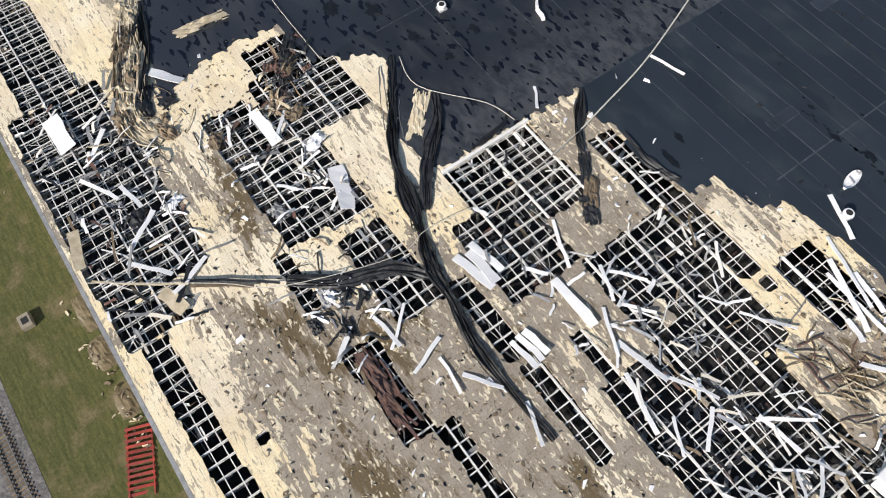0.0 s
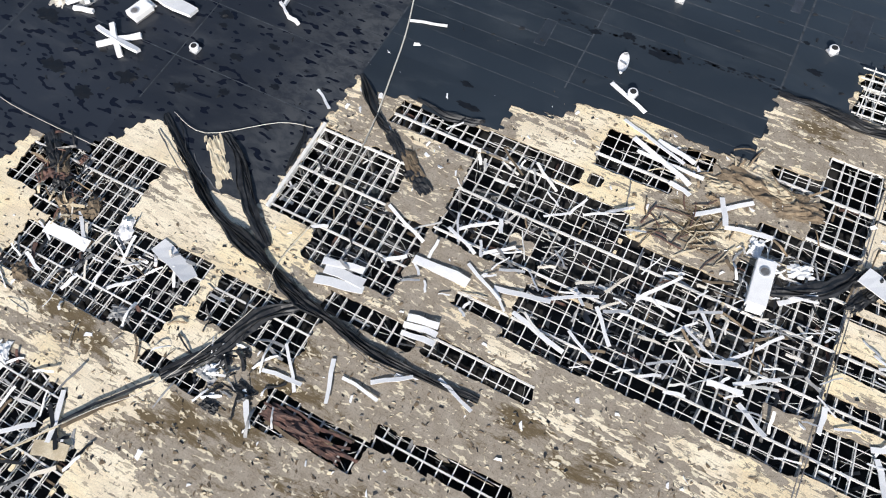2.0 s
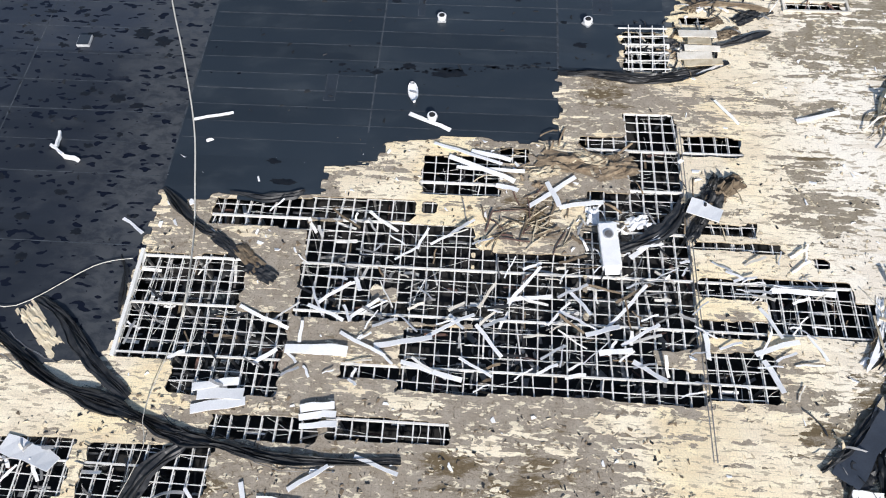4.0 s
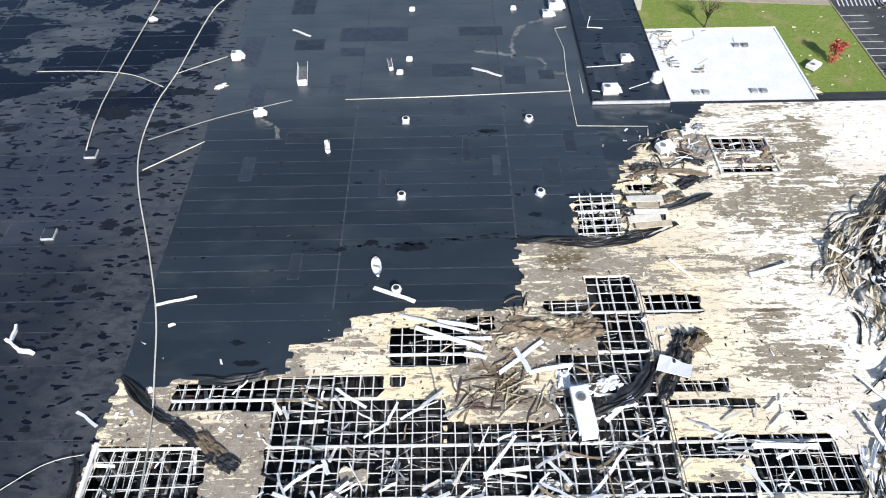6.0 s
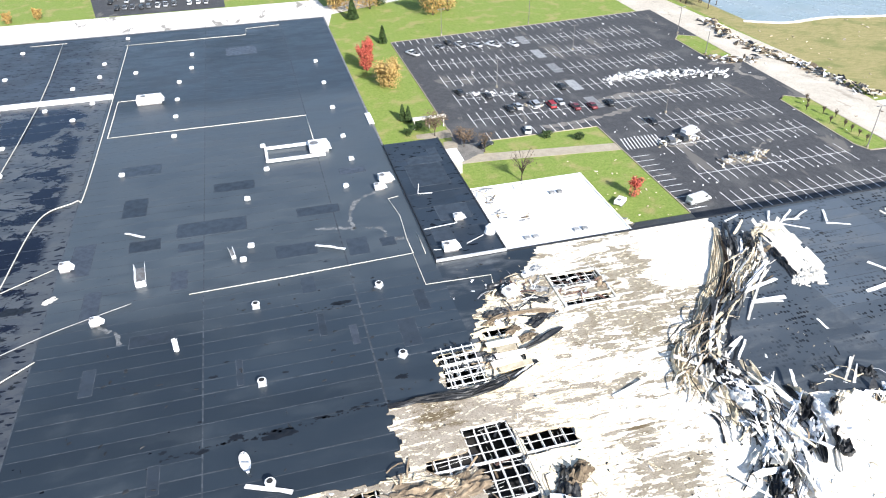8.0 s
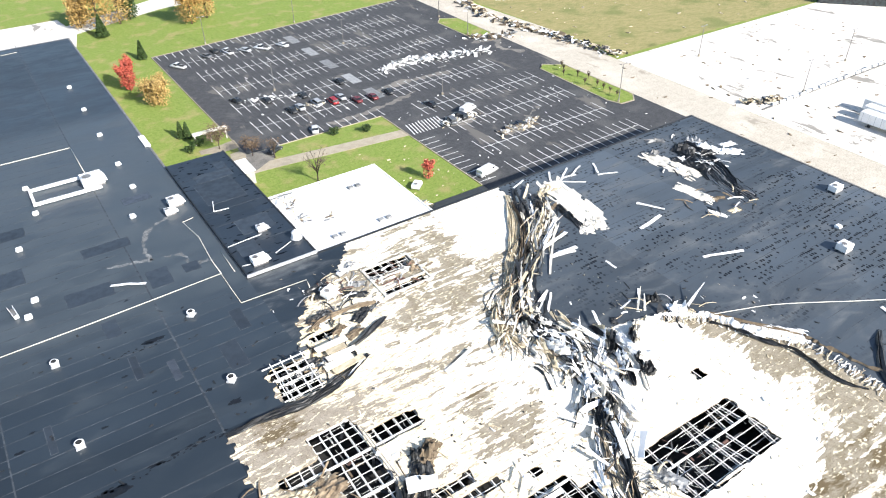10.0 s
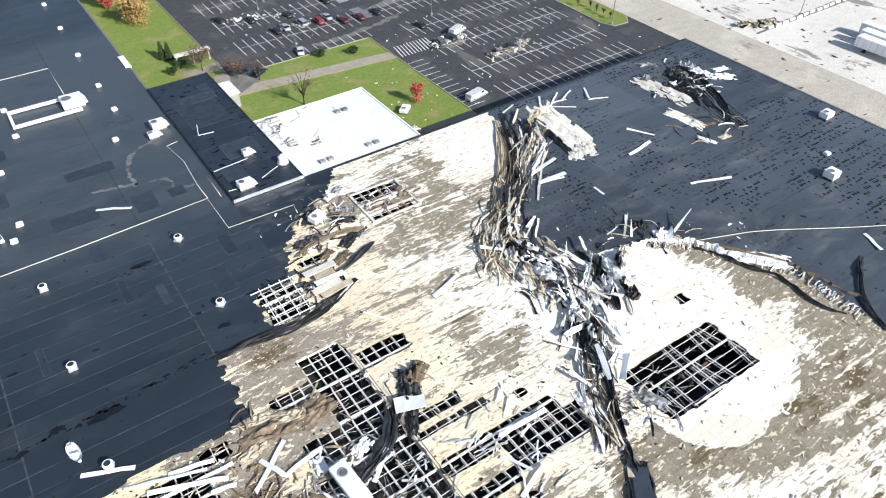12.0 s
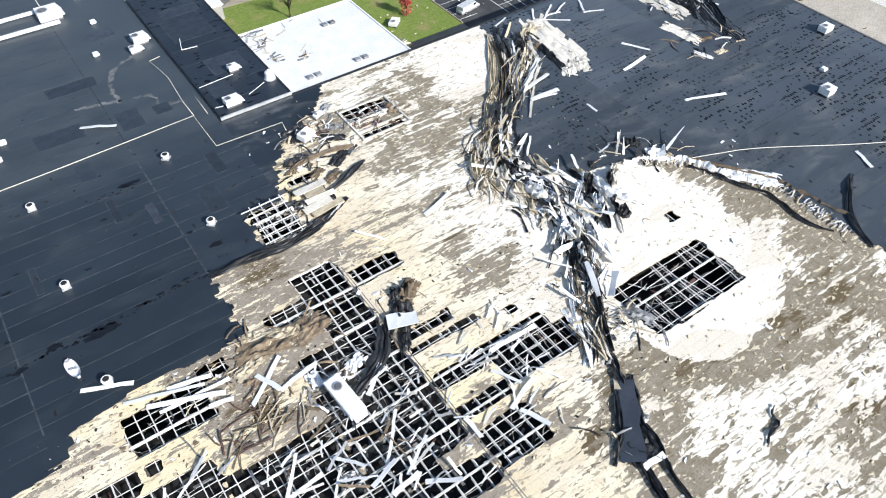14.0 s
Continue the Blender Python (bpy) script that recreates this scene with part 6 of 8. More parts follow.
def folded(name, label, points, width, pleats, material, lift=0.5, seed=1, cat="torn membrane"):
    """A torn length of roofing, gathered into folds along its way."""
    r = random.Random(seed)
    way = curve([(x, y, 0) for x, y in points], 8)
    n, m = len(way), pleats * 2 + 1
    verts, faces = [], []
    jit = [r.uniform(0.5, 1.3) for _ in range(m)]
    for i, q in enumerate(way):
        d = (way[min(i + 1, n - 1)] - way[max(i - 1, 0)]).normalized()
        s = Vector((-d.y, d.x, 0))
        t = i / (n - 1)
        w = width * (0.75 + 0.5 * noise.noise((q.x * 0.15, q.y * 0.15, seed))) * min(1.0, 0.35 + 2.2 * min(t, 1 - t))
        rise = min(1.0, 0.35 + 3 * min(t, 1 - t))
        for k in range(m):
            f = k / (m - 1) - 0.5
            edge = 1.0 + 0.35 * noise.noise((i * 0.45, 9.0 if f > 0 else 3.0, seed * 1.7))
            fold = (0.62 * jit[k] * (0.75 + 0.6 * noise.noise((i * 0.3, k * 1.7, seed))) if k % 2 else 0.02) + 0.9 * abs(noise.noise((i * 0.22, k * 0.3, seed * 2.3)))
            wob = 0.5 * noise.noise((i * 0.2, k * 0.5, seed * 3.1))
            verts.append(q + s * (f * w * edge + wob) + Vector((0, 0, ROOF + 0.14 + lift * fold * rise)))
    for i in range(n - 1):
        for k in range(m - 1):
            a = i * m + k
            faces.append((a, a + 1, a + m + 1, a + m))
    return solid(name, mesh_of(name, verts, faces, material), label, cat)


FOLDS_WEST = [([(-63, 33.4), (-55, 28), (-48.1, 23.9), (-39.4, 21.1), (-33, 18.9), (-26.5, 17.6), (-18.4, 16.6), (-6.8, 17.2)], 2.2, 9, "black"), ([(-53.8, 34.2), (-49.5, 31.8), (-44.6, 26.8), (-39, 22.6)], 2.6, 8, "black"),
         ([(-97, 7.6), (-88.2, 3.8), (-81, 0.4), (-74.4, -2.2), (-69, -0.6)], 5.0, 13, "cream"), ([(-95, 8.4), (-87.4, 5.4), (-79.5, 1.4), (-73.4, -0.4)], 2.2, 8, "black"), ([(-92, 3.8), (-85.5, 0.4), (-79, -2.4), (-73, -4.2)], 2.0, 8, "brown"), ([(-42.1, 51.4), (-37, 46.4), (-33.4, 44.4)], 1.6, 6, "black"), ([(-41, 3), (-37.1, 8.1), (-34.9, 14), (-31, 18)], 3.0, 4, "black")]
FOLDS_EAST = [([(49.4, 31.4), (48.4, 28.6), (47.2, 26.2)], 2.0, 7, "black"), ([(46.3, 26.6), (44.0, 23.8), (41.2, 20.8), (38.6, 19.0)], 1.0, 4, "black"), ([(49.4, 27.0), (47.6, 24.2), (45.4, 21.4), (45.2, 18.6), (43.8, 15.0), (43.0, 10.4)], 1.2, 5, "black"), ([(42.0, 18.6), (41.0, 14.6), (40.4, 10.4)], 1.8, 6, "black"), ([(108.5, 34), (104, 31.5), (99, 27.5), (96, 22)], 1.6, 3, "black"), ([(61, 13.4), (59.6, 12.6), (59.2, 11.4), (57.4, 11.0), (55.6, 10.2)], 0.4, 2, "black"), ([(27, 53), (25.5, 49.5), (21.5, 46.5), (17, 45)], 2.6, 4, "black")]
FOLDS_NORTH = [([(31, 54), (28.5, 52.5), (26.5, 50)], 3.4, 4, "black"), ([(36, 77.5), (30, 75), (24, 73.6), (17, 74.2), (11, 74.2)], 2.4, 7, "black"), ([(-23, 52), (-27, 50.4), (-33, 51.2)], 1.8, 3, "black"), ([(29, 79), (36, 81), (43, 84)], 1.2, 3, "black"),
         ([(30, 88), (36, 89.5), (44, 88)], 1.4, 3, "brown"), ([(-43, 33), (-43.4, 38), (-45, 41)], 0.8, 2, "black"), ([(137, 99), (135.5, 90), (131, 81), (125, 74)], 2.6, 8, "black"), ([(131, 98), (130, 91), (126, 83)], 2.6, 7, "black"),
         ([(88, 54), (92, 48), (97, 40.5)], 1.0, 3, "brown")]
for k, (pts, w, pl, key) in enumerate(FOLDS_WEST + FOLDS_EAST + FOLDS_NORTH):
    word = {"black": "torn black rubber membrane gathered in folds", "brown": "torn brown felt gathered in folds", "cream": "torn cream board facing in folds"}[key]
    folded("torn_membrane", word, pts, w, pl, M[key], 0.5, k + 3)


def crumple(x, y, sx, sy, height, key, label, z=ROOF + 0.1, turn=0.0, seed=0, cells=8, group="crumpled sheets"):
    """A buckled sheet: sharp facets, ragged outline, its edges on the roof."""
    verts, faces, n = [], [], cells
    for i in range(n + 1):
        for j in range(n + 1):
            u, v = i / n - 0.5, j / n - 0.5
            e = min(1.0, 3.2 * (0.5 - max(abs(u), abs(v))) + 0.12)
            h = abs(noise.noise((u * 4.1 + seed * 3.7, v * 2.6, seed))) * 1.6 + 0.5 * noise.noise((u * 9, v * 9 + seed, 2.0))
            rag = 0.10 * noise.noise((u * 7, v * 7, seed + 5.0))
            verts.append(((u + rag) * sx, (v - rag) * sy, max(0.0, h * height * e) + 0.02))
    for i in range(n):
        for j in range(n):
            edge = i in (0, n - 1) or j in (0, n - 1)
            if edge and noise.noise((i * 1.7, j * 1.3, seed * 2.0)) > 0.12:
                continue
            k = i * (n + 1) + j
            faces.append((k, k + n + 1, k + n + 2, k + 1))
    return solid("crumpled_sheet", mesh_of("crumpled_sheet", verts, faces, M[key]), label, "debris", pose(x, y, z, 0, 0, turn), group)


# ridge of torn sheets, strips and boards across the roof
RIDGE = curve([(x, y, 0) for x, y in ((93, 103.5), (86, 93.5), (75.5, 84.5), (65.5, 76), (61.5, 68), (63, 60), (61.5, 52), (57, 44), (51, 37), (48, 30))], 5)
BRANCH = curve([(x, y, 0) for x, y in ((69, 80), (63, 75.5), (59, 71), (56, 66.5), (54.5, 62.5))], 5)


def way_at(way, t):
    t *= len(way) - 1
    i = min(int(t), len(way) - 2)
    a, b = way[i], way[i + 1]
    before, after = way[max(i - 3, 0)], way[min(i + 4, len(way) - 1)]
    return a.lerp(b, t - i).to_2d(), (after - before).to_2d().normalized()


def ridge_at(t):
    return way_at(RIDGE, t)


def strand(x, y, a, L, w, key, height, r, label):
    n = 8
    pts, ws = [], []
    bend, hump = r.gauss(0, 0.5), height * r.random() ** 2.0
    q = Vector((x, y, ROOF + 0.15))
    lean = r.uniform(-0.2, 0.5) * hump
    for i in range(n):
        t = i / (n - 1)
        z = ROOF + 0.1 + hump * math.sin(t * math.pi * 0.97) + max(0.0, lean) * t + r.uniform(0, 0.1) * min(1.0, 5 * t)
        pts.append((q.x, q.y, z))
        ws.append(w * r.uniform(0.55, 1.2))
        a += bend / n + r.uniform(-0.10, 0.10)
        q += Vector((math.cos(a), math.sin(a), 0)) * (L / n)
    shape = (pts, ws, 0.05, r.uniform(-0.9, 0.9), r.uniform(-0.8, 0.8))
    strands.append(key)
    if len(strands) > 290:
        REST.setdefault(key, Pile()).ribbon(*shape)
        return None
    return solid("torn_strip", Pile().ribbon(*shape).mesh("torn_strip", M[key]), label, "debris", group="ridge of torn roofing")


strands, REST = [], {}
r = random.Random(77)
LABELS = {"steel_grey": "thin dark grey strip of metal edging", "rust": "rusty twisted strip of metal decking", "pale": "torn pale strip of insulation facing", "black": "twisted strip of black rubber roofing", "white": "bent white sheet of roof edge metal", "cream": "torn strip of cream roof board", "brown": "torn strip of brown roofing felt", "grey": "twisted strip of grey sheet metal"}
SHEETS = {"rust": "crumpled rusty sheet in the debris", "pale": "buckled pale insulation sheet in the debris", "black": "crumpled black rubber sheet in the debris", "white": "crumpled white metal sheet in the debris", "cream": "buckled cream board facing in the debris", "brown": "buckled brown roofing felt in the debris", "grey": "crumpled grey metal sheet in the debris"}
# pleated lengths along the ridge; black rubber ones also supply its shadowed gaps
PLEATS_UPPER = [
        ([(88, 105), (82, 94), (75, 85), (66, 77)], 3.0, 9, "black", 0.5), ([(85, 104), (79, 94), (71.5, 85), (63, 76.5)], 3.0, 11, "cream", 0.45), ([(84, 101), (78.4, 90), (70.5, 81), (63, 74)], 1.6, 7, "brown", 0.9),
        ([(87, 103), (81.5, 94), (74.6, 85)], 1.6, 6, "pale", 0.45), ([(77, 88), (70, 80), (63, 73), (58.5, 67)], 2.6, 8, "black", 0.6), ([(75, 88), (67, 80), (61, 73), (58, 66)], 2.2, 8, "cream", 0.45), ([(60, 75), (57, 70), (58, 64)], 2.6, 7, "cream", 0.9)]
PLEATS_LOWER = [
        ([(62, 69), (62.5, 58), (59, 50), (54, 42)], 2.8, 8, "black", 0.8), ([(66, 64), (66.4, 56), (64, 49), (58, 43)], 2.4, 6, "white", 0.45), ([(70, 62), (69.5, 55), (66, 48)], 1.8, 6, "black", 0.8),
        ([(72, 60), (71, 53), (67, 46)], 1.8, 5, "pale", 0.4), ([(63, 62), (63, 54), (60, 47)], 2.0, 5, "white", 0.45), ([(57, 47), (53, 40), (50, 34), (48, 28)], 2.0, 7, "cream", 0.4), ([(58, 44), (53.5, 37), (50, 31)], 1.4, 5, "black", 0.7), ([(56, 46), (51, 40), (48.5, 35)], 1.3, 4, "white", 0.4)]
for k, (pts, w, pl, key, lift) in enumerate(PLEATS_UPPER + PLEATS_LOWER):
    folded("torn_membrane", {"black": "torn black rubber membrane heaped in pleats", "cream": "torn cream board facing heaped in pleats", "brown": "torn brown felt heaped in pleats", "white": "white sheet metal heaped in pleats", "pale": "pale insulation facing heaped in pleats"}[key], pts, w, pl, M[key], lift, 60 + k)


def tress(way, reach, t0, length, off, w, key, height, roll=0.9, stray=2.0):
    """A long torn strip that follows a way, wandering and rising."""
    n = 9
    pts, ws = [], []
    drift, hump, swing = r.gauss(0, stray), height * r.random() ** 1.6, r.uniform(0, 6.28)
    for i in range(n):
        s = i / (n - 1)
        c, d = way_at(way, min(0.999, max(0.0, t0 + length * s / reach)))
        o = off + drift * (s - 0.5) + 0.2 * math.sin(swing + s * 4.0) + r.uniform(-0.12, 0.12)
        z = ROOF + 0.1 + hump * math.sin(0.15 + s * 2.8) + r.uniform(0, 0.12)
        pts.append((c.x - d.y * o, c.y + d.x * o, z))
        ws.append(w * r.uniform(0.5, 1.25))
    lie = 0.4 if key in ("white", "pale", "cream") else 1.0
    shape = (pts, ws, 0.05, r.uniform(-0.8, 0.8) * lie, r.uniform(-roll, roll) * lie)
    strands.append(key)
    if len(strands) > 280:
        REST.setdefault(key, Pile()).ribbon(*shape)
    else:
        solid("torn_strip", Pile().ribbon(*shape).mesh("torn_strip", M[key]), LABELS[key], "debris", group="ridge of torn roofing")


for k in range(300):
    t = 0.06 + r.random() * 0.87
    mid = math.exp(-((t - 0.55) / 0.12) ** 2)
    if t > 0.62 and r.random() < 0.4:
        continue
    off = r.gauss(0.0, (2.1 if t < 0.16 else 1.4 if t < 0.6 else 0.8) + 2.2 * mid) - 1.2 * mid
    if t < 0.42:
        key = r.choice(("cream", "cream", "pale", "pale", "white", "brown", "black", "black", "black"))
        tress(RIDGE, 92.0, t, r.uniform(5.0, 13.0), off, r.uniform(0.12, 0.50), key, 1.1, 0.9)
    else:
        key = r.choice(("black", "black", "white", "white", "pale", "cream", "black", "pale"))
        tress(RIDGE, 92.0, t, r.uniform(4.0, 11.0), off + 1.0 * mid, r.uniform(0.12, 0.45) * (1.7 if key in ("white", "pale") and r.random() < 0.4 else 1.0), key, 0.6 + 0.9 * mid, 0.8)
for k in range(130):
    t = r.uniform(0.40, 0.93)
    mid = math.exp(-((t - 0.55) / 0.12) ** 2)
    tress(RIDGE, 92.0, t, r.uniform(2.5, 8.0), r.gauss(0.0, 1.0 + 2.4 * mid) + 0.8 * mid, r.uniform(0.10, 0.30), r.choice(("black", "black", "black", "brown")), 0.7 + 0.9 * mid, 1.0)
for k in range(60):
    tress(BRANCH, 23.0, r.random() * 0.7, r.uniform(3.0, 8.0), r.gauss(0.0, 1.3), r.uniform(0.08, 0.32), r.choice(("cream", "pale", "brown", "black", "brown", "black")), 1.6, 1.2)
# thin folds and threads of rubber along the long peeled strips
for points, n, spread, keys in (([(-62, 33), (-55, 28), (-48.1, 23.9), (-39.4, 21.1), (-33, 18.9), (-26.5, 17.6), (-18.4, 16.6), (-8, 17.0)], 24, 0.7, ("black", "black", "black", "black", "steel_grey")),
                                ([(-95, 6.5), (-86.7, 2.6), (-79, -0.6), (-71, -1.6)], 12, 1.5, ("black", "brown", "cream", "cream", "pale", "pale")), ([(141, 102), (136, 96), (131.5, 87), (128, 79), (127, 72)], 60, 1.3, ("black", "black", "black", "grey"))):
    way = curve([(x, y, 0) for x, y in points], 5)
    reach = sum((b - a).length for a, b in zip(way, way[1:]))
    for k in range(n):
        tress(way, reach, r.random() * 0.8, r.uniform(5, 12), r.gauss(0, spread), r.uniform(0.06, 0.2), r.choice(keys), 0.5, 0.9, 0.5)
for k in range(90):
    t = 0.03 + 0.94 * r.random()
    c, d = ridge_at(t)
    mid = math.exp(-((t - 0.55) / 0.12) ** 2)
    key = r.choice(("black", "pale", "cream", "white", "brown"))
    strand(c.x + r.gauss(0, 1.4 + 3.0 * mid) + 2.2 * mid, c.y + r.gauss(0, 1.5 + 2.6 * mid), r.uniform(0, 6.28), r.uniform(1.5, 5), r.uniform(0.06, 0.22), key, 0.6 + 0.9 * mid, r, LABELS[key])
for k in range(44):
    t = 0.05 + 0.9 * r.random()
    c, d = ridge_at(t)
    mid = math.exp(-((t - 0.55) / 0.12) ** 2)
    key = r.choice(("white", "pale", "pale", "black", "cream") if t > 0.42 else ("cream", "brown", "pale", "black"))
    s = r.uniform(1.0, 2.2) * (1 + 0.5 * mid)
    crumple(c.x + r.gauss(0, 1.4 + 3.4 * mid) + 2.4 * mid, c.y + r.gauss(0, 1.4 + 3.0 * mid), s * 3.2, s * 0.7, 0.5 + 1.0 * mid, key, SHEETS[key], ROOF + 0.1, math.degrees(math.atan2(d.y, d.x)) + r.gauss(0, 22), k * 1.31)
# stiff pale sheets standing and leaning in the heap
for k in range(74):
    t = 0.42 + 0.4 * r.random() if k < 46 else r.uniform(0.04, 0.42)
    c, d = ridge_at(t)
    a, L = math.atan2(d.y, d.x) + r.gauss(0, 0.4), r.uniform(2.0, 6.0)
    x, y, h = c.x + r.gauss(2.0, 3.0) * (0.4 + 0.7 * math.exp(-((t - 0.55) / 0.12) ** 2)), c.y + r.gauss(0, 1.6), r.uniform(0.15, 0.8)
    pts = [(x + math.cos(a) * L * (s - 0.5), y + math.sin(a) * L * (s - 0.5), ROOF + 0.25 + h + 0.5 * math.sin(3 * s + k)) for s in (0, 0.35, 0.7, 1.0)]
    key = r.choice(("white", "white", "pale")) if k < 46 else r.choice(("cream", "cream", "black", "pale"))
    solid("leaning_sheet", Pile().ribbon(pts, [r.uniform(0.5, 1.3) * (1.0 if k < 46 else 0.6) for _ in pts], 0.06, r.uniform(-0.4, 0.4), r.choice((-1, 1, 1)) * r.uniform(0.1, 0.8)).mesh("leaning_sheet", M[key]), "stiff " + {"brown": "brown", "black": "black"}.get(key, "pale") + " sheet leaning in the torn heap", "debris", group="sheets in the heap")
# broad sheets folded over the heap, black rubber also as shaded gaps between them
for k in range(40):
    t = r.uniform(0.44, 0.80) if k < 30 else r.uniform(0.08, 0.42)
    c, d = ridge_at(t)
    mid = math.exp(-((t - 0.55) / 0.12) ** 2)
    a, L, side = math.atan2(d.y, d.x) + r.gauss(0, 0.35), r.uniform(3.0, 6.5), r.gauss(2.2 * mid, 1.4 + 2.0 * mid)
    cx, cy, bend = c.x + math.sin(a) * side * 0.6 + side * 0.5, c.y - math.cos(a) * side * 0.6, r.gauss(0, 0.8)
    key = ("white", "black", "white", "pale", "black")[k % 5] if k < 30 else ("cream", "black")[k % 2]
    way = [(cx + math.cos(a) * L * s - math.sin(a) * bend * (1 - 4 * s * s), cy + math.sin(a) * L * s + math.cos(a) * bend * (1 - 4 * s * s)) for s in (-0.5, -0.15, 0.2, 0.5)]
    folded("torn_sheet", SHEETS[key], way, r.uniform(1.2, 2.3) * (0.7 if key == "black" else 1.0), 2 + k % 2, M[key], r.uniform(1.0, 2.0) * (1.0 if k < 30 else 0.6), 200 + k)
for k, (x, y, L, w, key) in enumerate(((66.5, 56.5, 7.5, 1.5, "white"), (69.4, 56.8, 7.0, 1.2, "black"), (71.6, 55.6, 6.5, 1.5, "white"), (73.6, 56.0, 5.5, 0.9, "black"), (68.2, 52.6, 6.0, 1.6, "white"), (70.6, 51.4, 5.0, 0.9, "black"), (65.0, 53.4, 6.5, 1.3, "white"), (75.6, 56.4, 5.0, 1.0, "pale"), (70.2, 49.2, 3.0, 2.2, "black"), (66.4, 50.6, 5.0, 0.8, "black"), (64.4, 59.6, 6.0, 0.9, "black"))):
    a = 4.0 + r.gauss(0, 0.2)
    way = [(x + math.cos(a) * L * q + r.uniform(-0.4, 0.4), y + math.sin(a) * L * q + r.uniform(-0.4, 0.4)) for q in (-0.5, -0.2, 0.2, 0.5)]
    folded("torn_sheet", SHEETS[key], way, w, 3, M[key], r.uniform(0.9, 1.6), 260 + k)
# black and brown near (32, 83) are scraps, and also shade the debris
CLUSTERS = [(-70.5, 19.8, 2.4, 30, ("brown", "black", "black", "rust")), (-66, 15.6, 1.8, 18, ("brown", "black", "cream")), (39, 96, 3.0, 40, ("white", "grey", "black", "cream", "rust")), (34, 88, 3.5, 34, ("brown", "grey", "black", "black", "white")), (30, 79, 2.5, 20, ("brown", "black", "black", "grey")), (-34, 7, 3.2, 46, ("black", "grey", "black", "black", "white")), (-65, -5, 6, 30, ("white", "grey", "black")),
            (10, 58.5, 4, 26, ("brown", "cream", "brown")), (31, 53, 2.2, 14, ("brown", "cream", "black")), (131, 91, 4.5, 60, ("white", "black", "white", "grey")), (121, 76, 4, 22, ("white", "cream", "brown", "black")), (80, 61, 3.0, 12, ("black", "cream", "white")),
            (86, 56, 2.0, 14, ("cream", "white", "black")), (-76, 0, 4, 24, ("cream", "brown", "black")), (18, 47, 3, 26, ("grey", "white", "black")), (-55, 9, 6, 24, ("grey", "white", "brown")), (56, 33, 2.5, 20, ("black", "cream", "grey")), (42, 21, 2.2, 14, ("black", "cream", "grey")),
            (50, 93, 3.4, 34, ("white", "grey", "brown", "pale", "rust")), (28, 80, 4.0, 30, ("pale", "brown", "black", "black"))]
for c, (cx, cy, s, n, keys) in enumerate(CLUSTERS):
    for k in range(n):
        key = r.choice(keys)
        strand(r.gauss(cx, s), r.gauss(cy, s * 0.7), r.uniform(0, 6.28), r.uniform(1.0, 4.5), r.uniform(0.1, 0.4), key, 0.7, r, LABELS[key])
    for k in range(n // 7):
        key = r.choice(keys)
        q = r.uniform(0.8, 2.2)
        crumple(r.gauss(cx, s * 0.8), r.gauss(cy, s * 0.6), q * 1.6, q, 0.5, key, SHEETS[key], ROOF + 0.1, r.uniform(0, 180), c * 7.3 + k)
# straight white and cream planks thrown over the heap
for k in range(12):
    t = r.uniform(0.3, 0.95)
    c, d = ridge_at(t)
    mid = math.exp(-((t - 0.55) / 0.12) ** 2)
    x, y, a, L = c.x + r.gauss(0, 1.6 + 4 * mid) + 2.5 * mid, c.y + r.gauss(0, 1.6 + 3.5 * mid), r.uniform(0, 3.14), r.uniform(2, 5.5)
    panel(x, y, x + math.cos(a) * L, y + math.sin(a) * L, r.uniform(0.3, 0.7), r.choice(("white", "white", "cream")), ROOF + 0.1 + mid, "loose_plank", "straight pale plank thrown over the heap", "plank", 0.12, 1.2, "planks on the heap")
for key, pile in REST.items():
    solid("torn_strips", pile.mesh("torn_strips", M[key]), LABELS[key].replace("strip of", "strips of") + " in a tangled ridge", "debris", kind="stuff")
# white insulation folded up along the torn east membrane, and the peeled sheets further east
def turned_edge(points, tall, key, seed):
    """The sheet's torn border turned up, its pale underside showing."""
    q = random.Random(seed)
    way = curve([(x, y, 0) for x, y in points], 9)
    pts = [(p.x + q.uniform(-0.3, 0.3) * (0.25 if tall > 2 else 1.0), p.y + q.uniform(-0.3, 0.3) * (0.25 if tall > 2 else 1.0), ROOF + 0.12 + tall * 0.38 * (q.uniform(0.85, 1.1) if tall > 2 else q.uniform(0.55, 1.35))) for p in way]
    return solid("turned_up_edge", Pile().ribbon(pts, [tall * (q.uniform(0.8, 1.1) if tall > 2 else q.uniform(0.35, 1.2)) for _ in pts], 0.06, 0.0, -0.85).mesh("turned_up_edge", M[key]), "torn roofing edge folded up with its pale underside showing", "torn edge", group="folded edges")


turned_edge([(79.0, 57.6), (81.5, 57.0), (84, 55.4), (87.2, 53)], 0.9, "white", 1)
turned_edge([(87.0, 53.4), (88.8, 50.8), (90.4, 46.6), (91.6, 45.0)], 1.3, "white", 2)
crumple(94.2, 42.8, 9.0, 3.8, 0.3, "white", "pale roofing peeled back from the torn edge", ROOF + 0.2, -49, 3.3, 14)
# black fold laid as the shadow band below the pale edge
folded("torn_membrane", "black rubber fold standing for the shadow band along the torn edge", [(87.0, 51.6), (88.6, 48.8), (89.8, 45.2), (91.4, 41.6), (92.8, 37.2), (92.4, 31.6), (94.0, 27.4)], 1.0, 3, M["black"], 0.7, 302)
turned_edge([(97, 40.2), (97.5, 36), (99, 28)], 0.6, "brown", 3)
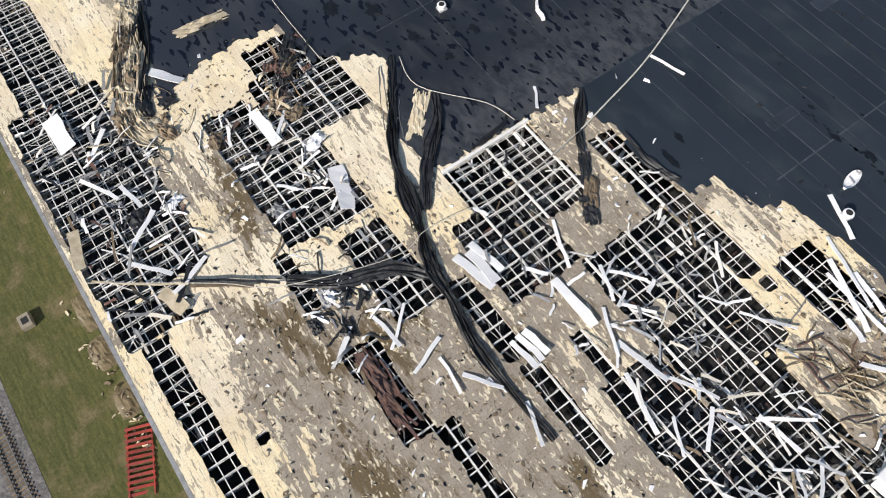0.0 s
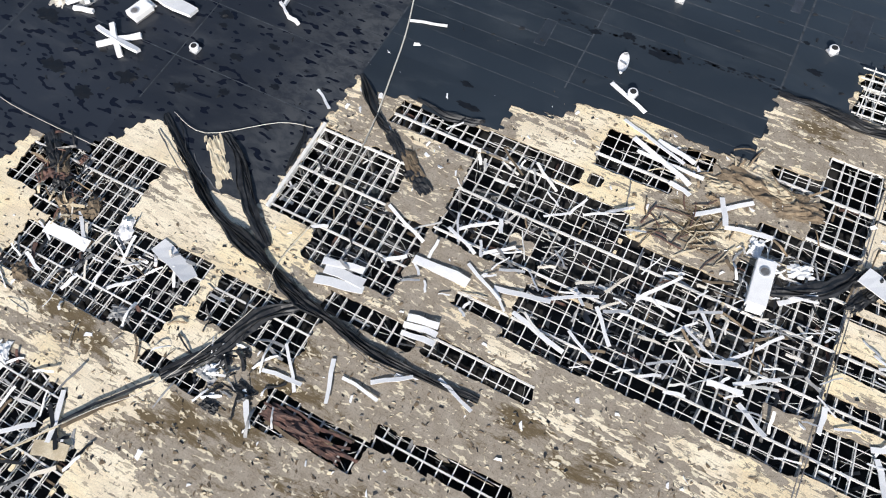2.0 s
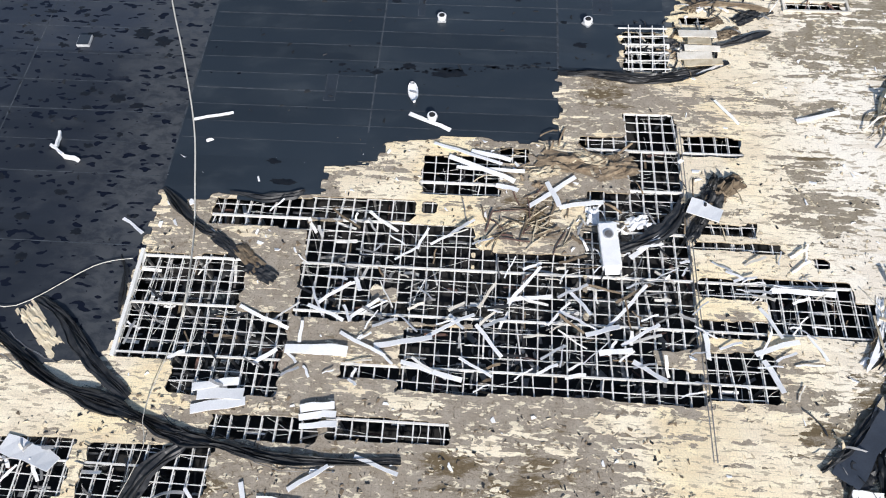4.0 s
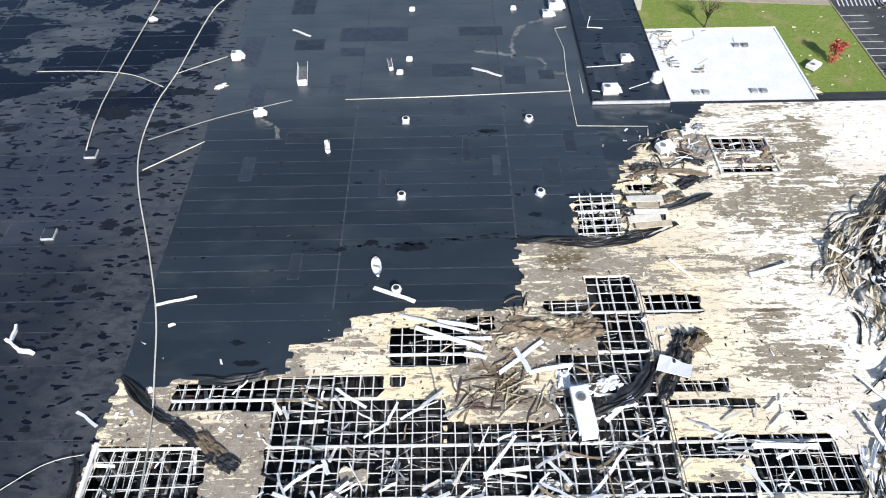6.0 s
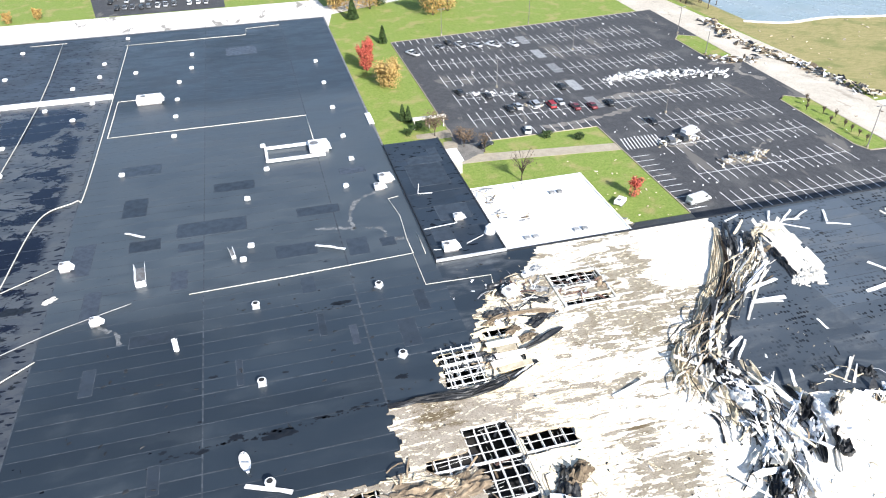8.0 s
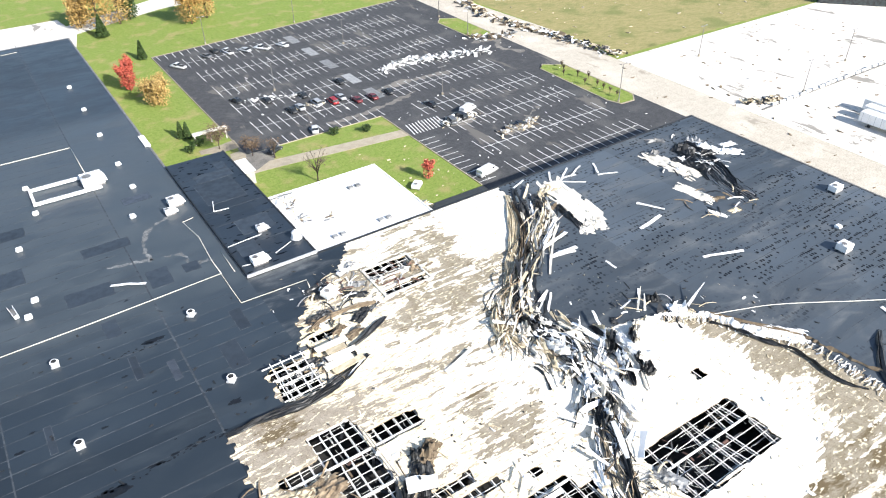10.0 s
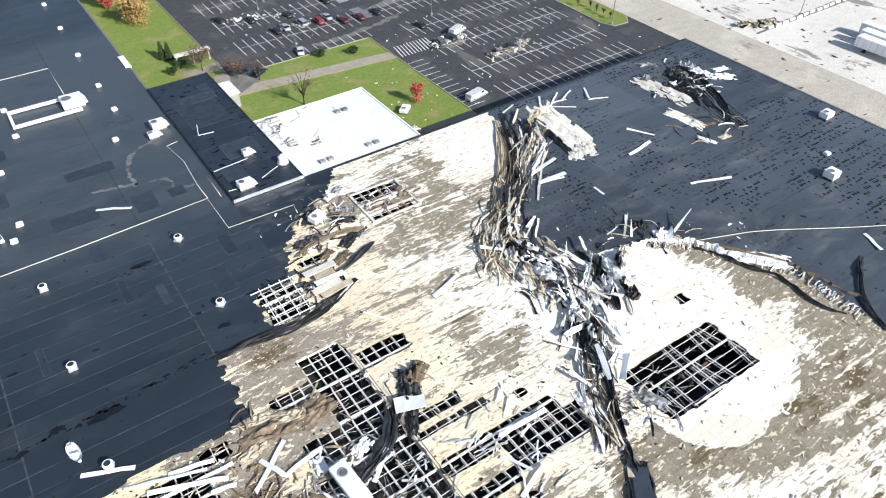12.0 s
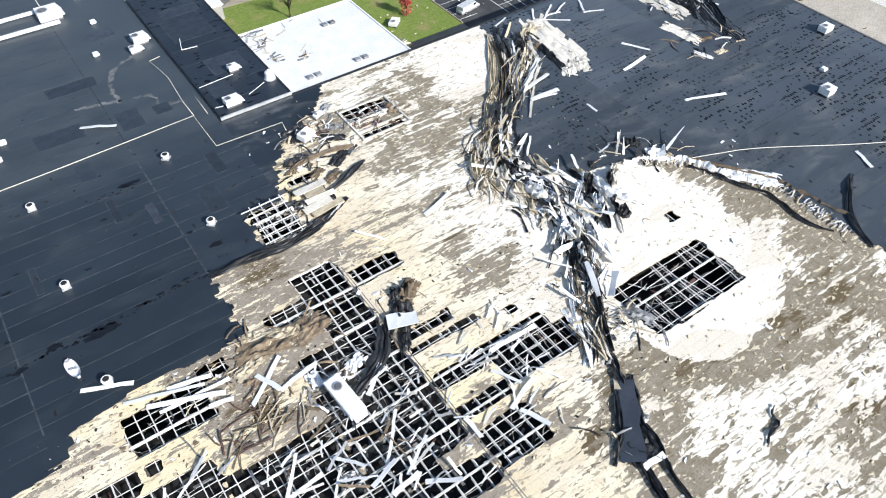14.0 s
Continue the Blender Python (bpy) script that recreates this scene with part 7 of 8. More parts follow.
# frayed fibres along that border, and tall strips standing where it is torn through
fray = {}
border = curve([(x, y, 0) for x, y in ((81.5, 57), (84.6, 55), (87.8, 51.6), (91, 46.6), (95.4, 39.6), (96, 33), (96, 26))], 8)
for k in range(300):
    c, d = way_at(border, r.random() * 0.999)
    o, L = r.uniform(-1.2, 0.5), r.uniform(0.4, 1.3)
    x, y = c.x + d.y * o, c.y - d.x * o
    dx, dy = (d.y + r.gauss(0, 0.35)) * L, (-d.x + r.gauss(0, 0.35)) * L
    h = r.uniform(0.05, 0.45)
    key = r.choice(("white", "pale", "pale", "cream", "white", "brown"))
    fray.setdefault(key, Pile()).ribbon([(x, y, ROOF + 0.12 + h), (x + dx * 0.5, y + dy * 0.5, ROOF + 0.12 + h * 0.7), (x + dx, y + dy, ROOF + 0.14)], r.uniform(0.06, 0.24), 0.03, r.uniform(-0.5, 0.5), r.uniform(-0.5, 0.5))
for key, pile in fray.items():
    solid("frayed_fibres", pile.mesh("frayed_fibres", M[key]), "frayed fibres along the torn roofing edge", "debris", kind="stuff")
for x, y, dx, dy, h, w, key in ((79.6, 60.4, 1.8, 1.6, 3.4, 0.6, "pale"), (80.6, 59.6, 1.0, 1.6, 2.4, 0.5, "white"), (86.8, 56.0, 5.6, 1.2, 2.4, 0.7, "white"), (83.6, 55.6, 1.2, 1.4, 1.8, 1.9, "white"), (84.8, 55.0, 1.6, 1.2, 1.9, 1.8, "white"), (82.2, 57.4, 0.8, 1.4, 1.2, 1.6, "black"),
                                (67.2, 61.6, 0.8, 1.2, 2.8, 0.8, "white"), (62.0, 67.2, 0.6, 1.4, 1.8, 1.0, "white")):
    pts = [(x + dx * s, y + dy * s, ROOF + 0.12 + h * s * (1.15 - 0.15 * s)) for s in (0, 0.35, 0.7, 1.0)]
    solid("standing_sheet", Pile().ribbon(pts, [w * f * r.uniform(0.6, 1.0) for f in (0.9, 0.8, 0.55, 0.2)], 0.05, r.uniform(-1.2, 1.2), r.uniform(-0.5, 0.5)).mesh("standing_sheet", M[key]), ("black rubber" if key == "black" else "pale") + " sheet standing up from the torn edge", "debris", group="standing sheets")
SHEETS_FAR = [(124.6, 92.5, 15, 5.2, 0.5, "pale", -86), (119, 81, 9.5, 3.2, 0.5, "pale", -82), (116.3, 72.8, 4.4, 1.2, 0.4, "white", -72), (139, 98, 4, 2.4, 1.4, "grey", -60), (141.2, 89.3, 6.5, 3.0, 1.0, "white", -40), (138.5, 94, 5, 2.4, 1.3, "white", -70), (131, 103.5, 5, 2.2, 0.9, "grey", -30), (136, 92, 5, 3, 1.4, "black", -20), (133, 94, 4, 3, 1.2, "black", 50), (126, 99, 3.4, 2, 0.8, "grey", 20), (133, 97, 5, 4, 1.5, "black", 30), (129, 89, 8, 3.4, 1.0, "black", -75)]
SHEETS_HEAP = [(90.6, 90, 10, 2.0, 0.9, "black", 82), (94.6, 88, 5, 1.4, 0.6, "pale", 70), (89, 98, 6, 3, 0.9, "black", 50), (84.5, 98, 6, 3, 1.2, "black", 60), (84, 61, 3, 2, 1.2, "black", -30), (144, 92, 4, 2.2, 0.6, "white", -10)]
SHEETS_EAST = [(85.6, 57.0, 3.4, 2.0, 0.8, "white", -40), (82.6, 56.6, 3.0, 2.0, 0.7, "black", 10), (33.5, 55.6, 4.2, 2.6, 1.4, "brown", 35), (31.5, 56, 2.6, 1.8, 1.2, "black", 60), (42.6, 19.0, 4.6, 3.4, 0.5, "black", 40), (30.6, 52.6, 5.0, 3.0, 1.1, "black", 70), (28.6, 49.2, 5.0, 1.8, 0.5, "black", 60)]
SHEETS_WEST = [(-31.8, 43.2, 5.0, 1.6, 0.45, "black", -38), (-28.6, 41.6, 5.0, 2.0, 0.4, "brown", -42), (-26.6, 39.6, 4.6, 2.2, 0.5, "black", -30), (-24.6, 5.4, 7.0, 1.8, 0.4, "rust", 4), (-20.4, 4.8, 6.0, 1.6, 0.4, "rust", -4), (-85.2, 13.6, 8.2, 2.2, 0.5, "cream", 86), (-52.2, 30.5, 8.4, 2.3, 0.4, "cream", -43), (-73.0, 21.6, 6.6, 2.2, 0.8, "black", -40), (-70.4, 20.4, 5.0, 1.6, 0.7, "brown", -48), (-66.0, 15.6, 4.0, 1.8, 0.8, "brown", -30), (-67.4, 17.4, 4.4, 1.3, 0.6, "black", -44), (-84.2, 13.8, 7.4, 1.2, 0.3, "black", 84)]
for x, y, sx, sy, h, key, turn in SHEETS_FAR + SHEETS_HEAP + SHEETS_EAST + SHEETS_WEST:
    crumple(x, y, sx, sy, h, key, SHEETS[key], ROOF + 0.1, turn, x, 11)

# a flat length of membrane between its crumpled borders, a cream board corner showing under its end
panel(47.9, 27.0, 40.8, 18.0, 2.9, "slick", ROOF + 0.14, "membrane_strip", "flat dark length of roof membrane blown over the deck", "torn membrane", 0.05, 0.12, "membrane lengths")
solid("board_corner", Pile().box(-0.95, 0.95, -0.7, 0.7, 0, 0.06).mesh("board_corner", M["cream"]), "cream corner of roof board beside the black strip", "board", pose(47.2, 26.9, ROOF + 0.22, 0, 4, 50))
for x1, y1, x2, y2, w in ((77.5, 83.7, 86.8, 89.9, 0.9), (77.7, 83.6, 85.4, 85.2, 0.8), (77.4, 80.6, 83.2, 79.7, 0.9)):
    panel(x1, y1, x2, y2, w, "white", ROOF + 0.3, "loose_plank", "straight pale plank thrown off the heap", "plank", 0.1, 0.7, "planks on the heap")
panel(41.3, 16.8, 44.5, 16.6, 0.8, "white", ROOF + 0.2, "loose_plank", "straight pale plank thrown over the black strip", "plank", 0.1, 0.5, "planks on the heap")

# a wide crinkled length of torn facing over the south-west deck
for x, y, sx, sy, key, turn in ((-94, 5.6, 6.5, 4.0, "cream", -28), (-90.5, 5.4, 6.5, 2.6, "black", -30), (-88.5, 2.6, 6.5, 3.6, "brown", -26), (-85, 2.6, 6.0, 3.0, "cream", -25), (-83.5, 0.2, 6.0, 2.4, "black", -24),
                               (-81.5, 1.2, 6.0, 3.4, "brown", -22), (-79, -1.2, 6.0, 3.4, "cream", -20), (-76.8, 0.4, 5.5, 2.6, "black", -20), (-75, -3.0, 5.0, 3.2, "brown", -8), (-72.6, -1.0, 5.5, 3.6, "cream", 20), (-70.4, 0.8, 4.0, 2.2, "brown", 30)):
    crumple(x, y, sx, sy, 0.75, key, SHEETS[key], ROOF + 0.12, turn, x * 1.7, 12)

# lifted roof section beside the torn edge
section = thing("lifted_roof_section", "lifted roof section with white framing and a cream deck", "roof section", pose(0, 0, ROOF))
for k in range(5):
    wdt = 0.62 + 0.1 * math.sin(k * 2.1)
    part("deck_board", Pile().box(-2.2 - 0.9 * math.sin(k * 1.7), 2.6 + 0.7 * math.cos(k * 2.9), -wdt, wdt, 0, 0.14).mesh("deck_board", M["pale" if k % 3 else "cream"]), section, pose(31.6, 76.9 + k * 1.36, 0.5 + 0.08 * k, 3 * math.sin(k), -4 + k, 3 * math.cos(k * 1.3)))
for k in range(6):
    part("purlin", Pile().box(-3.5 + 0.5 * math.sin(k), 3.3, -0.05, 0.05, 0, 0.2).mesh("purlin", M["steel"]), section, pose(24.0, 75.4 + k * 1.5, 0.35 + 0.12 * k, 0, -2, 1.5 * math.sin(k * 2)))
for k in range(4):
    part("rafter", Pile().box(-0.07, 0.07, -4.2, 4.2, 0, 0.14).mesh("rafter", M["steel"]), section, pose(21.4 + k * 1.75, 79.2, 0.75, 4.5, 0, -2 + 2 * math.sin(k * 3)))
# wrecked units
rooftop_unit(17.1, 45.1, 6.2, 2.3, 1.3, ROOF + 0.1, -86, 6, "long white air unit thrown onto its side")
rooftop_unit(37.6, 95.0, 2.8, 1.9, 1.1, ROOF + 0.15, 24, 10, "battered white air unit toppled among debris")
rooftop_unit(42.3, 99.2, 2.0, 1.0, 0.5, ROOF + 0.15, 20, 8, "small battered white unit casing")
panel(27.6, 52.0, 31.4, 50.2, 2.6, "white", ROOF + 0.6, "roof_board", "white panel propped on a black bundle", "board", 0.1, 0.4, "white boards")
unit = thing("wrecked_frame", "white curb frame round a torn roof opening", "roof curb", pose(0, 0, ROOF))
for b in ((45.8, 55.8, 97.8, 98.1), (45.7, 46.0, 88.8, 98.3), (55.4, 55.7, 88.8, 98.3), (45.6, 55.9, 88.5, 88.8), (46, 55.4, 93.7, 94.0), (46, 55.4, 90.7, 91.0)):
    part("rail", Pile().box(*b, 0.0, 0.32).mesh("rail", M["pale"]), unit)
def open_hood(x, y, turn, L, w, h):
    """A torn-off hood: two thin sides, a closed end and a grey floor."""
    f = thing("open_hood", "white metal hood lying open on the membrane", "hood", pose(x, y, ROOF + 0.12, 0, 0, turn), "loose hoods")
    part("hood_floor", Pile().box(-L / 2, L / 2, -w / 2 + 0.06, w / 2 - 0.06, 0, 0.06).mesh("hood_floor", M["steel_grey"]), f, label="grey inside of the hood")
    for side in (-1, 1):
        sheet_edge = [(-L / 2, 0.0), (L / 2, 0.0), (L / 2, h), (L * 0.1, h * 0.86), (-L * 0.35, h * (0.55 if side < 0 else 0.95)), (-L / 2, h * 0.3)]
        verts = [(px, side * w / 2 + side * 0.12 * pz + dy, pz) for dy in (-0.03, 0.03) for px, pz in sheet_edge]
        n = len(sheet_edge)
        faces = [tuple(range(n)), tuple(range(2 * n - 1, n - 1, -1))] + [(i, (i + 1) % n, n + (i + 1) % n, n + i) for i in range(n)]
        part("side_panel", mesh_of("side_panel", verts, faces, M["white"]), f)
    part("end_panel", Pile().box(-L / 2 - 0.06, -L / 2, -w / 2, w / 2, 0, h * 1.1).mesh("end_panel", M["white"]), f)


open_hood(-27.0, 119.0, 96, 6.4, 1.7, 1.2)
open_hood(-10.2, 122.0, 100, 3.4, 0.7, 0.7)
open_hood(-20.0, 97.2, 100, 2.6, 0.7, 0.5)
for x, y, a, L in ((-9.9, 69.5, 100, 3.6),):
    f = thing("loose_cowl", "white metal cowl lying loose on the membrane", "cowl", pose(x, y, ROOF + 0.12, 0, 0, a), "loose cowls")
    shell, sf, n = [], [], 8
    for i in range(n + 1):
        s = i / n * 2 - 1
        half = 0.75 * math.sqrt(max(0.06, 1 - s * s * 0.9))
        shell += [(s * L / 2, -half, 0.5), (s * L / 2, -half * 0.6, 0.03), (s * L / 2, half * 0.6, 0.03), (s * L / 2, half, 0.42)]
    for i in range(n):
        sf += [(i * 4 + k, i * 4 + k + 1, i * 4 + k + 5, i * 4 + k + 4) for k in range(3)]
    sf += [(0, 1, 2, 3), (n * 4 + 3, n * 4 + 2, n * 4 + 1, n * 4)]
    part("lid", mesh_of("lid", shell, sf, M["white"], True), f)
    part("rib", Pile().bar((-L * 0.1, -0.5, 0.35), (L * 0.05, 0.5, 0.3), 0.1).mesh("rib", M["grey"]), f)
crumple(-42.4, 116.0, 2.6, 1.5, 0.35, "pale", "pale debris scattered beside the hose", ROOF + 0.1, 40, 8.8, 8)
# crossed white duct pieces on the west roof
for x1, y1, x2, y2, w in ((-83.1, 50.4, -69.9, 49.7, 2.0), (-81.5, 41.3, -72.9, 40.2, 0.8), (-79.5, 38.6, -74.5, 42.8, 0.8), (-75, 38.4, -79.6, 42.6, 0.8), (-92, 46.6, -87, 45, 1.4), (-89, 43, -86, 46.5, 0.8), (-90, 47.6, -85.6, 44.2, 0.7), (-87.2, 42.6, -84, 43.4, 0.6), (-59.7, 57.4, -57.2, 55.6, 0.4), (-57.2, 55.6, -55.0, 55.0, 0.5), (-59.2, 59.8, -58.8, 57.2, 0.35)):
    panel(x1, y1, x2, y2, w, "white", ROOF + 0.2, "duct_piece", "white duct piece blown onto the membrane", "duct", 0.5, 0.4, "duct pieces")


rooftop_unit(-77.4, 46.4, 3.4, 2.2, 1.0, ROOF + 0.12, 76, 4, "battered white air unit blown onto the black roof")
# black sheets near (38, 93) are scraps that also supply the debris shade
for x, y, sx, sy, h, key, turn in ((-88.6, 45.4, 5.0, 3.4, 0.9, "white", 30), (-90.6, 43.6, 4.0, 2.6, 0.7, "pale", 100), (-86.4, 44.4, 3.0, 1.6, 0.6, "grey", 70), (12.2, 58.4, 8.0, 3.4, 0.7, "brown", -8), (18.6, 57.6, 6.0, 3.2, 0.8, "brown", 12), (15.6, 59.0, 5.0, 2.2, 0.7, "cream", -14), (9.0, 56.6, 5.0, 2.0, 0.5, "cream", 20),
                                   (36.4, 98.2, 5.0, 1.8, 0.6, "black", 15), (41.6, 92.4, 4.4, 2.0, 0.7, "black", -30), (44.4, 100.6, 4.0, 1.6, 0.5, "grey", 40), (33.2, 90.6, 4.6, 1.8, 0.6, "black", 10), (40.0, 87.0, 4.6, 2.2, 0.7, "black", 30), (36.6, 83.4, 4.0, 1.8, 0.6, "brown", 20), (94.6, 94.4, 19.0, 7.0, 0.5, "pale", 82), (93.4, 85.0, 6.0, 4.0, 0.5, "pale", 60), (93.8, 100.4, 6.0, 3.6, 0.8, "cream", 20), (90.4, 84.6, 5.0, 3.0, 0.6, "pale", 55)):
    crumple(x, y, sx, sy, h, key, SHEETS[key], ROOF + 0.1, turn, x * 0.7, 12)


# ---- boards lifted along the torn edges ----
def in_hole(x, y, margin=0.0):
    return float(hole_field(np.array([x]), np.array([y]))[0]) > margin


def bare(x, y):
    return float(in_outline(np.array([x]), np.array([y]), BARE)[0])


board_kinds = [Pile().box(-1.2 * q, 1.2 * q, -0.6, 0.6, 0, 0.07).mesh("board", M[key]) for q, key in ((1.0, "deck"), (0.6, "deck"), (0.5, "cream"))]
placed = 0
while placed < 150:
    x0, x1, y0, y1 = r.choice(HOLES)
    side = r.randint(0, 3)
    x = r.uniform(x0, x1) if side < 2 else (x0 if side == 2 else x1) + r.uniform(-0.9, 0.9)
    y = r.uniform(y0, y1) if side > 1 else (y0 if side == 0 else y1) + r.uniform(-0.9, 0.9)
    placed += 1
    if bare(x, y) > 0.5 and not any(in_hole(x + dx, y + dy, -0.5) for dx, dy in ((0, 0), (1.2, 0), (-1.2, 0), (0, 0.6), (0, -0.6))):
        part("board", r.choice(board_kinds), roof_deck, pose(x, y, ROOF + 0.02, r.uniform(-6, 6), r.uniform(-4, 4), r.choice((0, 0, 90)) + r.gauss(0, 9)))


# ---- stuff: bits too many to count ----
def scatter(name, label, material, count, where, z, low, high, seed, flat=0.06):
    r = random.Random(seed)
    p = Pile()
    areas = [(x1 - x0) * (y1 - y0) for x0, x1, y0, y1 in where]
    for _ in range(count):
        x0, x1, y0, y1 = r.choices(where, areas)[0]
        x, y, a, s = r.uniform(x0, x1), r.uniform(y0, y1), r.uniform(0, 3.14), r.uniform(low, high)
        if z > 1 and in_hole(x, y, -0.1):
            continue
        w = s * r.uniform(0.12, 0.5)
        dx, dy, ex, ey = math.cos(a) * s, math.sin(a) * s, -math.sin(a) * w, math.cos(a) * w
        t = r.uniform(0, 0.3) * s
        base = [(x - dx - ex, y - dy - ey), (x + dx - ex, y + dy - ey), (x + dx * r.uniform(0.2, 1.0) + ex, y + dy * r.uniform(0.2, 1.0) + ey), (x - dx * r.uniform(0.1, 1.0) + ex, y - dy * r.uniform(0.1, 1.0) + ey)]
        p.take([(q[0], q[1], z) for q in base] + [(q[0], q[1], z + flat + (t if i > 1 else 0)) for i, q in enumerate(base)], BOX_FACES)
    return solid(name, p.mesh(name, material), label, "debris", kind="stuff")


DECKS = [(-45, 25, -10, 24), (27, 100, -15, 60), (27, 84, 60, 106), (-80, -45, -4, 20), (-20, 20, 44, 62), (-42, -20, 40, 50)]
scatter("board_crumbs", "crumbs of cream roof board on the torn roof", M["cream"], 3600, DECKS, ROOF, 0.06, 0.34, 5)
scatter("rubber_scraps", "scraps of black rubber on the torn roof", M["black"], 900, DECKS[:1] * 2 + DECKS[3:] + [(27, 60, 25, 60)], ROOF, 0.06, 0.3, 6)
scatter("felt_scraps", "scraps of brown felt on the torn roof", M["brown"], 1200, DECKS[:1] * 2 + DECKS[3:], ROOF, 0.06, 0.36, 16)
scatter("metal_scraps", "white and grey metal scraps on the torn roof", M["white"], 420, DECKS + [(-42, 27, 25, 60)] * 2, ROOF + 0.02, 0.12, 0.6, 8)
scatter("membrane_litter", "dark litter on the black membrane", M["black"], 420, [(-40, 26, 64, 110), (-100, -44, 30, 120), (90, 148, -10, 106), (27, 40, 90, 106)], ROOF + 0.1, 0.1, 0.5, 9)
scatter("floor_rubble", "dim rubble on the shop floor", M["grey"], 360, HOLES_EAST[:4] + HOLES_WEST[:2] + HOLES_WEST[13:14], 0.06, 0.2, 0.9, 10, 0.2)
scatter("meadow_litter", "pale storm litter on the meadow", M["cream"], 70, [(186, 300, 168, 235)], 0.02, 0.2, 1.0, 11, 0.15)
scatter("yard_litter", "dark litter on the concrete yard", M["brown"], 160, [(166, 280, 60, 160)], 0.03, 0.2, 0.9, 12, 0.12)
scatter("lot_litter", "pale litter on the asphalt", M["white"], 260, [(92, 160, 112, 175), (110, 162, 175, 260), (60, 95, 175, 260)], 0.045, 0.08, 0.4, 13, 0.1)
scatter("lawn_litter", "pale litter on the lawn", M["cream"], 60, [(69, 91, 122, 156), (-90, -20, -24, -19)], 0.02, 0.1, 0.5, 14, 0.1)




def heap(label, points, width, count, keys, seed, low=0.5, high=2.6, rise=1.6):
    """Loose pieces lying on the ground, with a joined tangle of smaller ones on top along the middle."""
    r = random.Random(seed)
    way = curve([(x, y, 0) for x, y in points], 8)
    piles = {}
    for k in range(count * 2):
        q = r.choice(way)
        near = k >= count // 2
        s = width * (0.55 if near else 1.0)
        ox, oy = r.gauss(0, s), r.gauss(0, s * 0.6)
        L, a, key = r.uniform(low, high), r.uniform(0, 3.14), r.choice(keys)
        shape = ([(-L / 2, 0, 0), (0, r.uniform(-0.2, 0.2), r.uniform(0, 0.3)), (L / 2, 0, r.uniform(-0.05, 0.2))], [L * r.uniform(0.2, 0.5)] * 3, 0.12)
        if near:
            top = rise * math.exp(-(ox * ox + oy * oy) / (width * width)) * r.random()
            piles.setdefault(key, Pile())
            m = pose(q.x + ox, q.y + oy, 0.1 + top, r.uniform(-25, 25), r.uniform(-25, 25), math.degrees(a))
            one = Pile().ribbon(*shape, r.uniform(-1, 1), r.uniform(-0.6, 0.6))
            piles[key].take([m @ Vector(v) for v in one.v], one.f)
        else:
            solid("rubble_piece", Pile().ribbon(*shape).mesh("rubble_piece", M[key]), label, "debris", pose(q.x + ox, q.y + oy, 0.11, 0, 0, math.degrees(a)), "storm rubble")
    for key, pile in piles.items():
        solid("rubble", pile.mesh("rubble", M[key]), label.replace("piece", "pieces"), "debris", kind="stuff")


heap("white roof piece in a rubble heap on the asphalt", [(112, 203), (122, 205), (134, 201), (150, 197)], 2.4, 150, ("white", "white", "grey"), 21)
heap("storm rubble piece beside the concrete road", [(184, 166), (181, 185), (178, 205), (174, 228), (178, 252)], 2.6, 170, ("white", "cream", "brown", "black"), 22, 0.6, 3.4)
heap("storm rubble piece beside the concrete road", [(153, 213), (160, 208), (168, 205)], 2.2, 50, ("white", "grey", "brown"), 23)
heap("storm rubble piece on the concrete yard", [(184, 116), (190, 113), (196, 112)], 1.6, 30, ("brown", "black", "cream"), 24)
heap("broken branch and board piece on the asphalt", [(114, 141.5), (118, 143), (122, 141), (127, 144)], 1.6, 80, ("cream", "white", "brown", "cream", "grey"), 25, 0.25, 1.7, 0.9)
heap("broken branch and board piece on the asphalt", [(104, 154.5), (109, 158), (114, 156)], 2.0, 90, ("white", "white", "black", "grey", "cream"), 26, 0.25, 1.8, 1.0)
heap("white scrap piece among parked cars", [(72, 190.5), (76, 191), (82, 190)], 1.6, 40, ("white", "grey", "cream"), 31, 0.2, 1.2, 0.5)
heap("white scrap piece among parked cars", [(64, 205), (72, 203), (78, 200)], 2.0, 40, ("white", "grey", "white"), 32, 0.2, 1.3, 0.5)
heap("white scrap piece at the office wall", [(71, 132), (72, 126), (75, 121), (70.4, 119)], 1.1, 60, ("white", "cream", "grey"), 27)
heap("broken board piece on the verge", [(-52, -22), (-44, -21.5), (-36, -21.5)], 1.0, 18, ("brown", "brown", "cream"), 28, 0.2, 0.9, 0.2)
rack = thing("red_rack", "crushed red steel rack lying on the verge", "rack", pose(-34.8, -23.0, 0.05, 0, 0, -22))
for k in range(12):
    part("slat", Pile().box(-4.4 + k * 0.72, -4.05 + k * 0.72, -1.7, 1.7, 0.2, 0.32).mesh("slat", M["red"]), rack, pose(0, 0, 0, r.uniform(-5, 5), r.uniform(-5, 5)))
for s in (-1.5, 1.5):
    part("rail", Pile().box(-4.6, 4.2, s - 0.08, s + 0.08, 0.05, 0.2).mesh("rail", M["red"]), rack)
box = thing("utility_box", "weathered concrete utility box on the verge", "utility box", pose(-60.3, -27.6, 0))
part("body", bevelled_box("body", 2.2, 1.6, 0.9, 0.08, M["path"]), box)
part("lid", Pile().box(-0.5, 0.5, -0.4, 0.4, 0.9, 0.96).mesh("lid", M["tyre"]), box)
fence = thing("yard_fence", "thin wire fence with steel posts", "fence", pose(0, 0, 0))
for k in range(17):
    part("post", Pile().cyl(152.5, 30 + k * 4.2, 0, 2.4, 0.06, sides=6).mesh("post", M["steel_grey"]), fence)
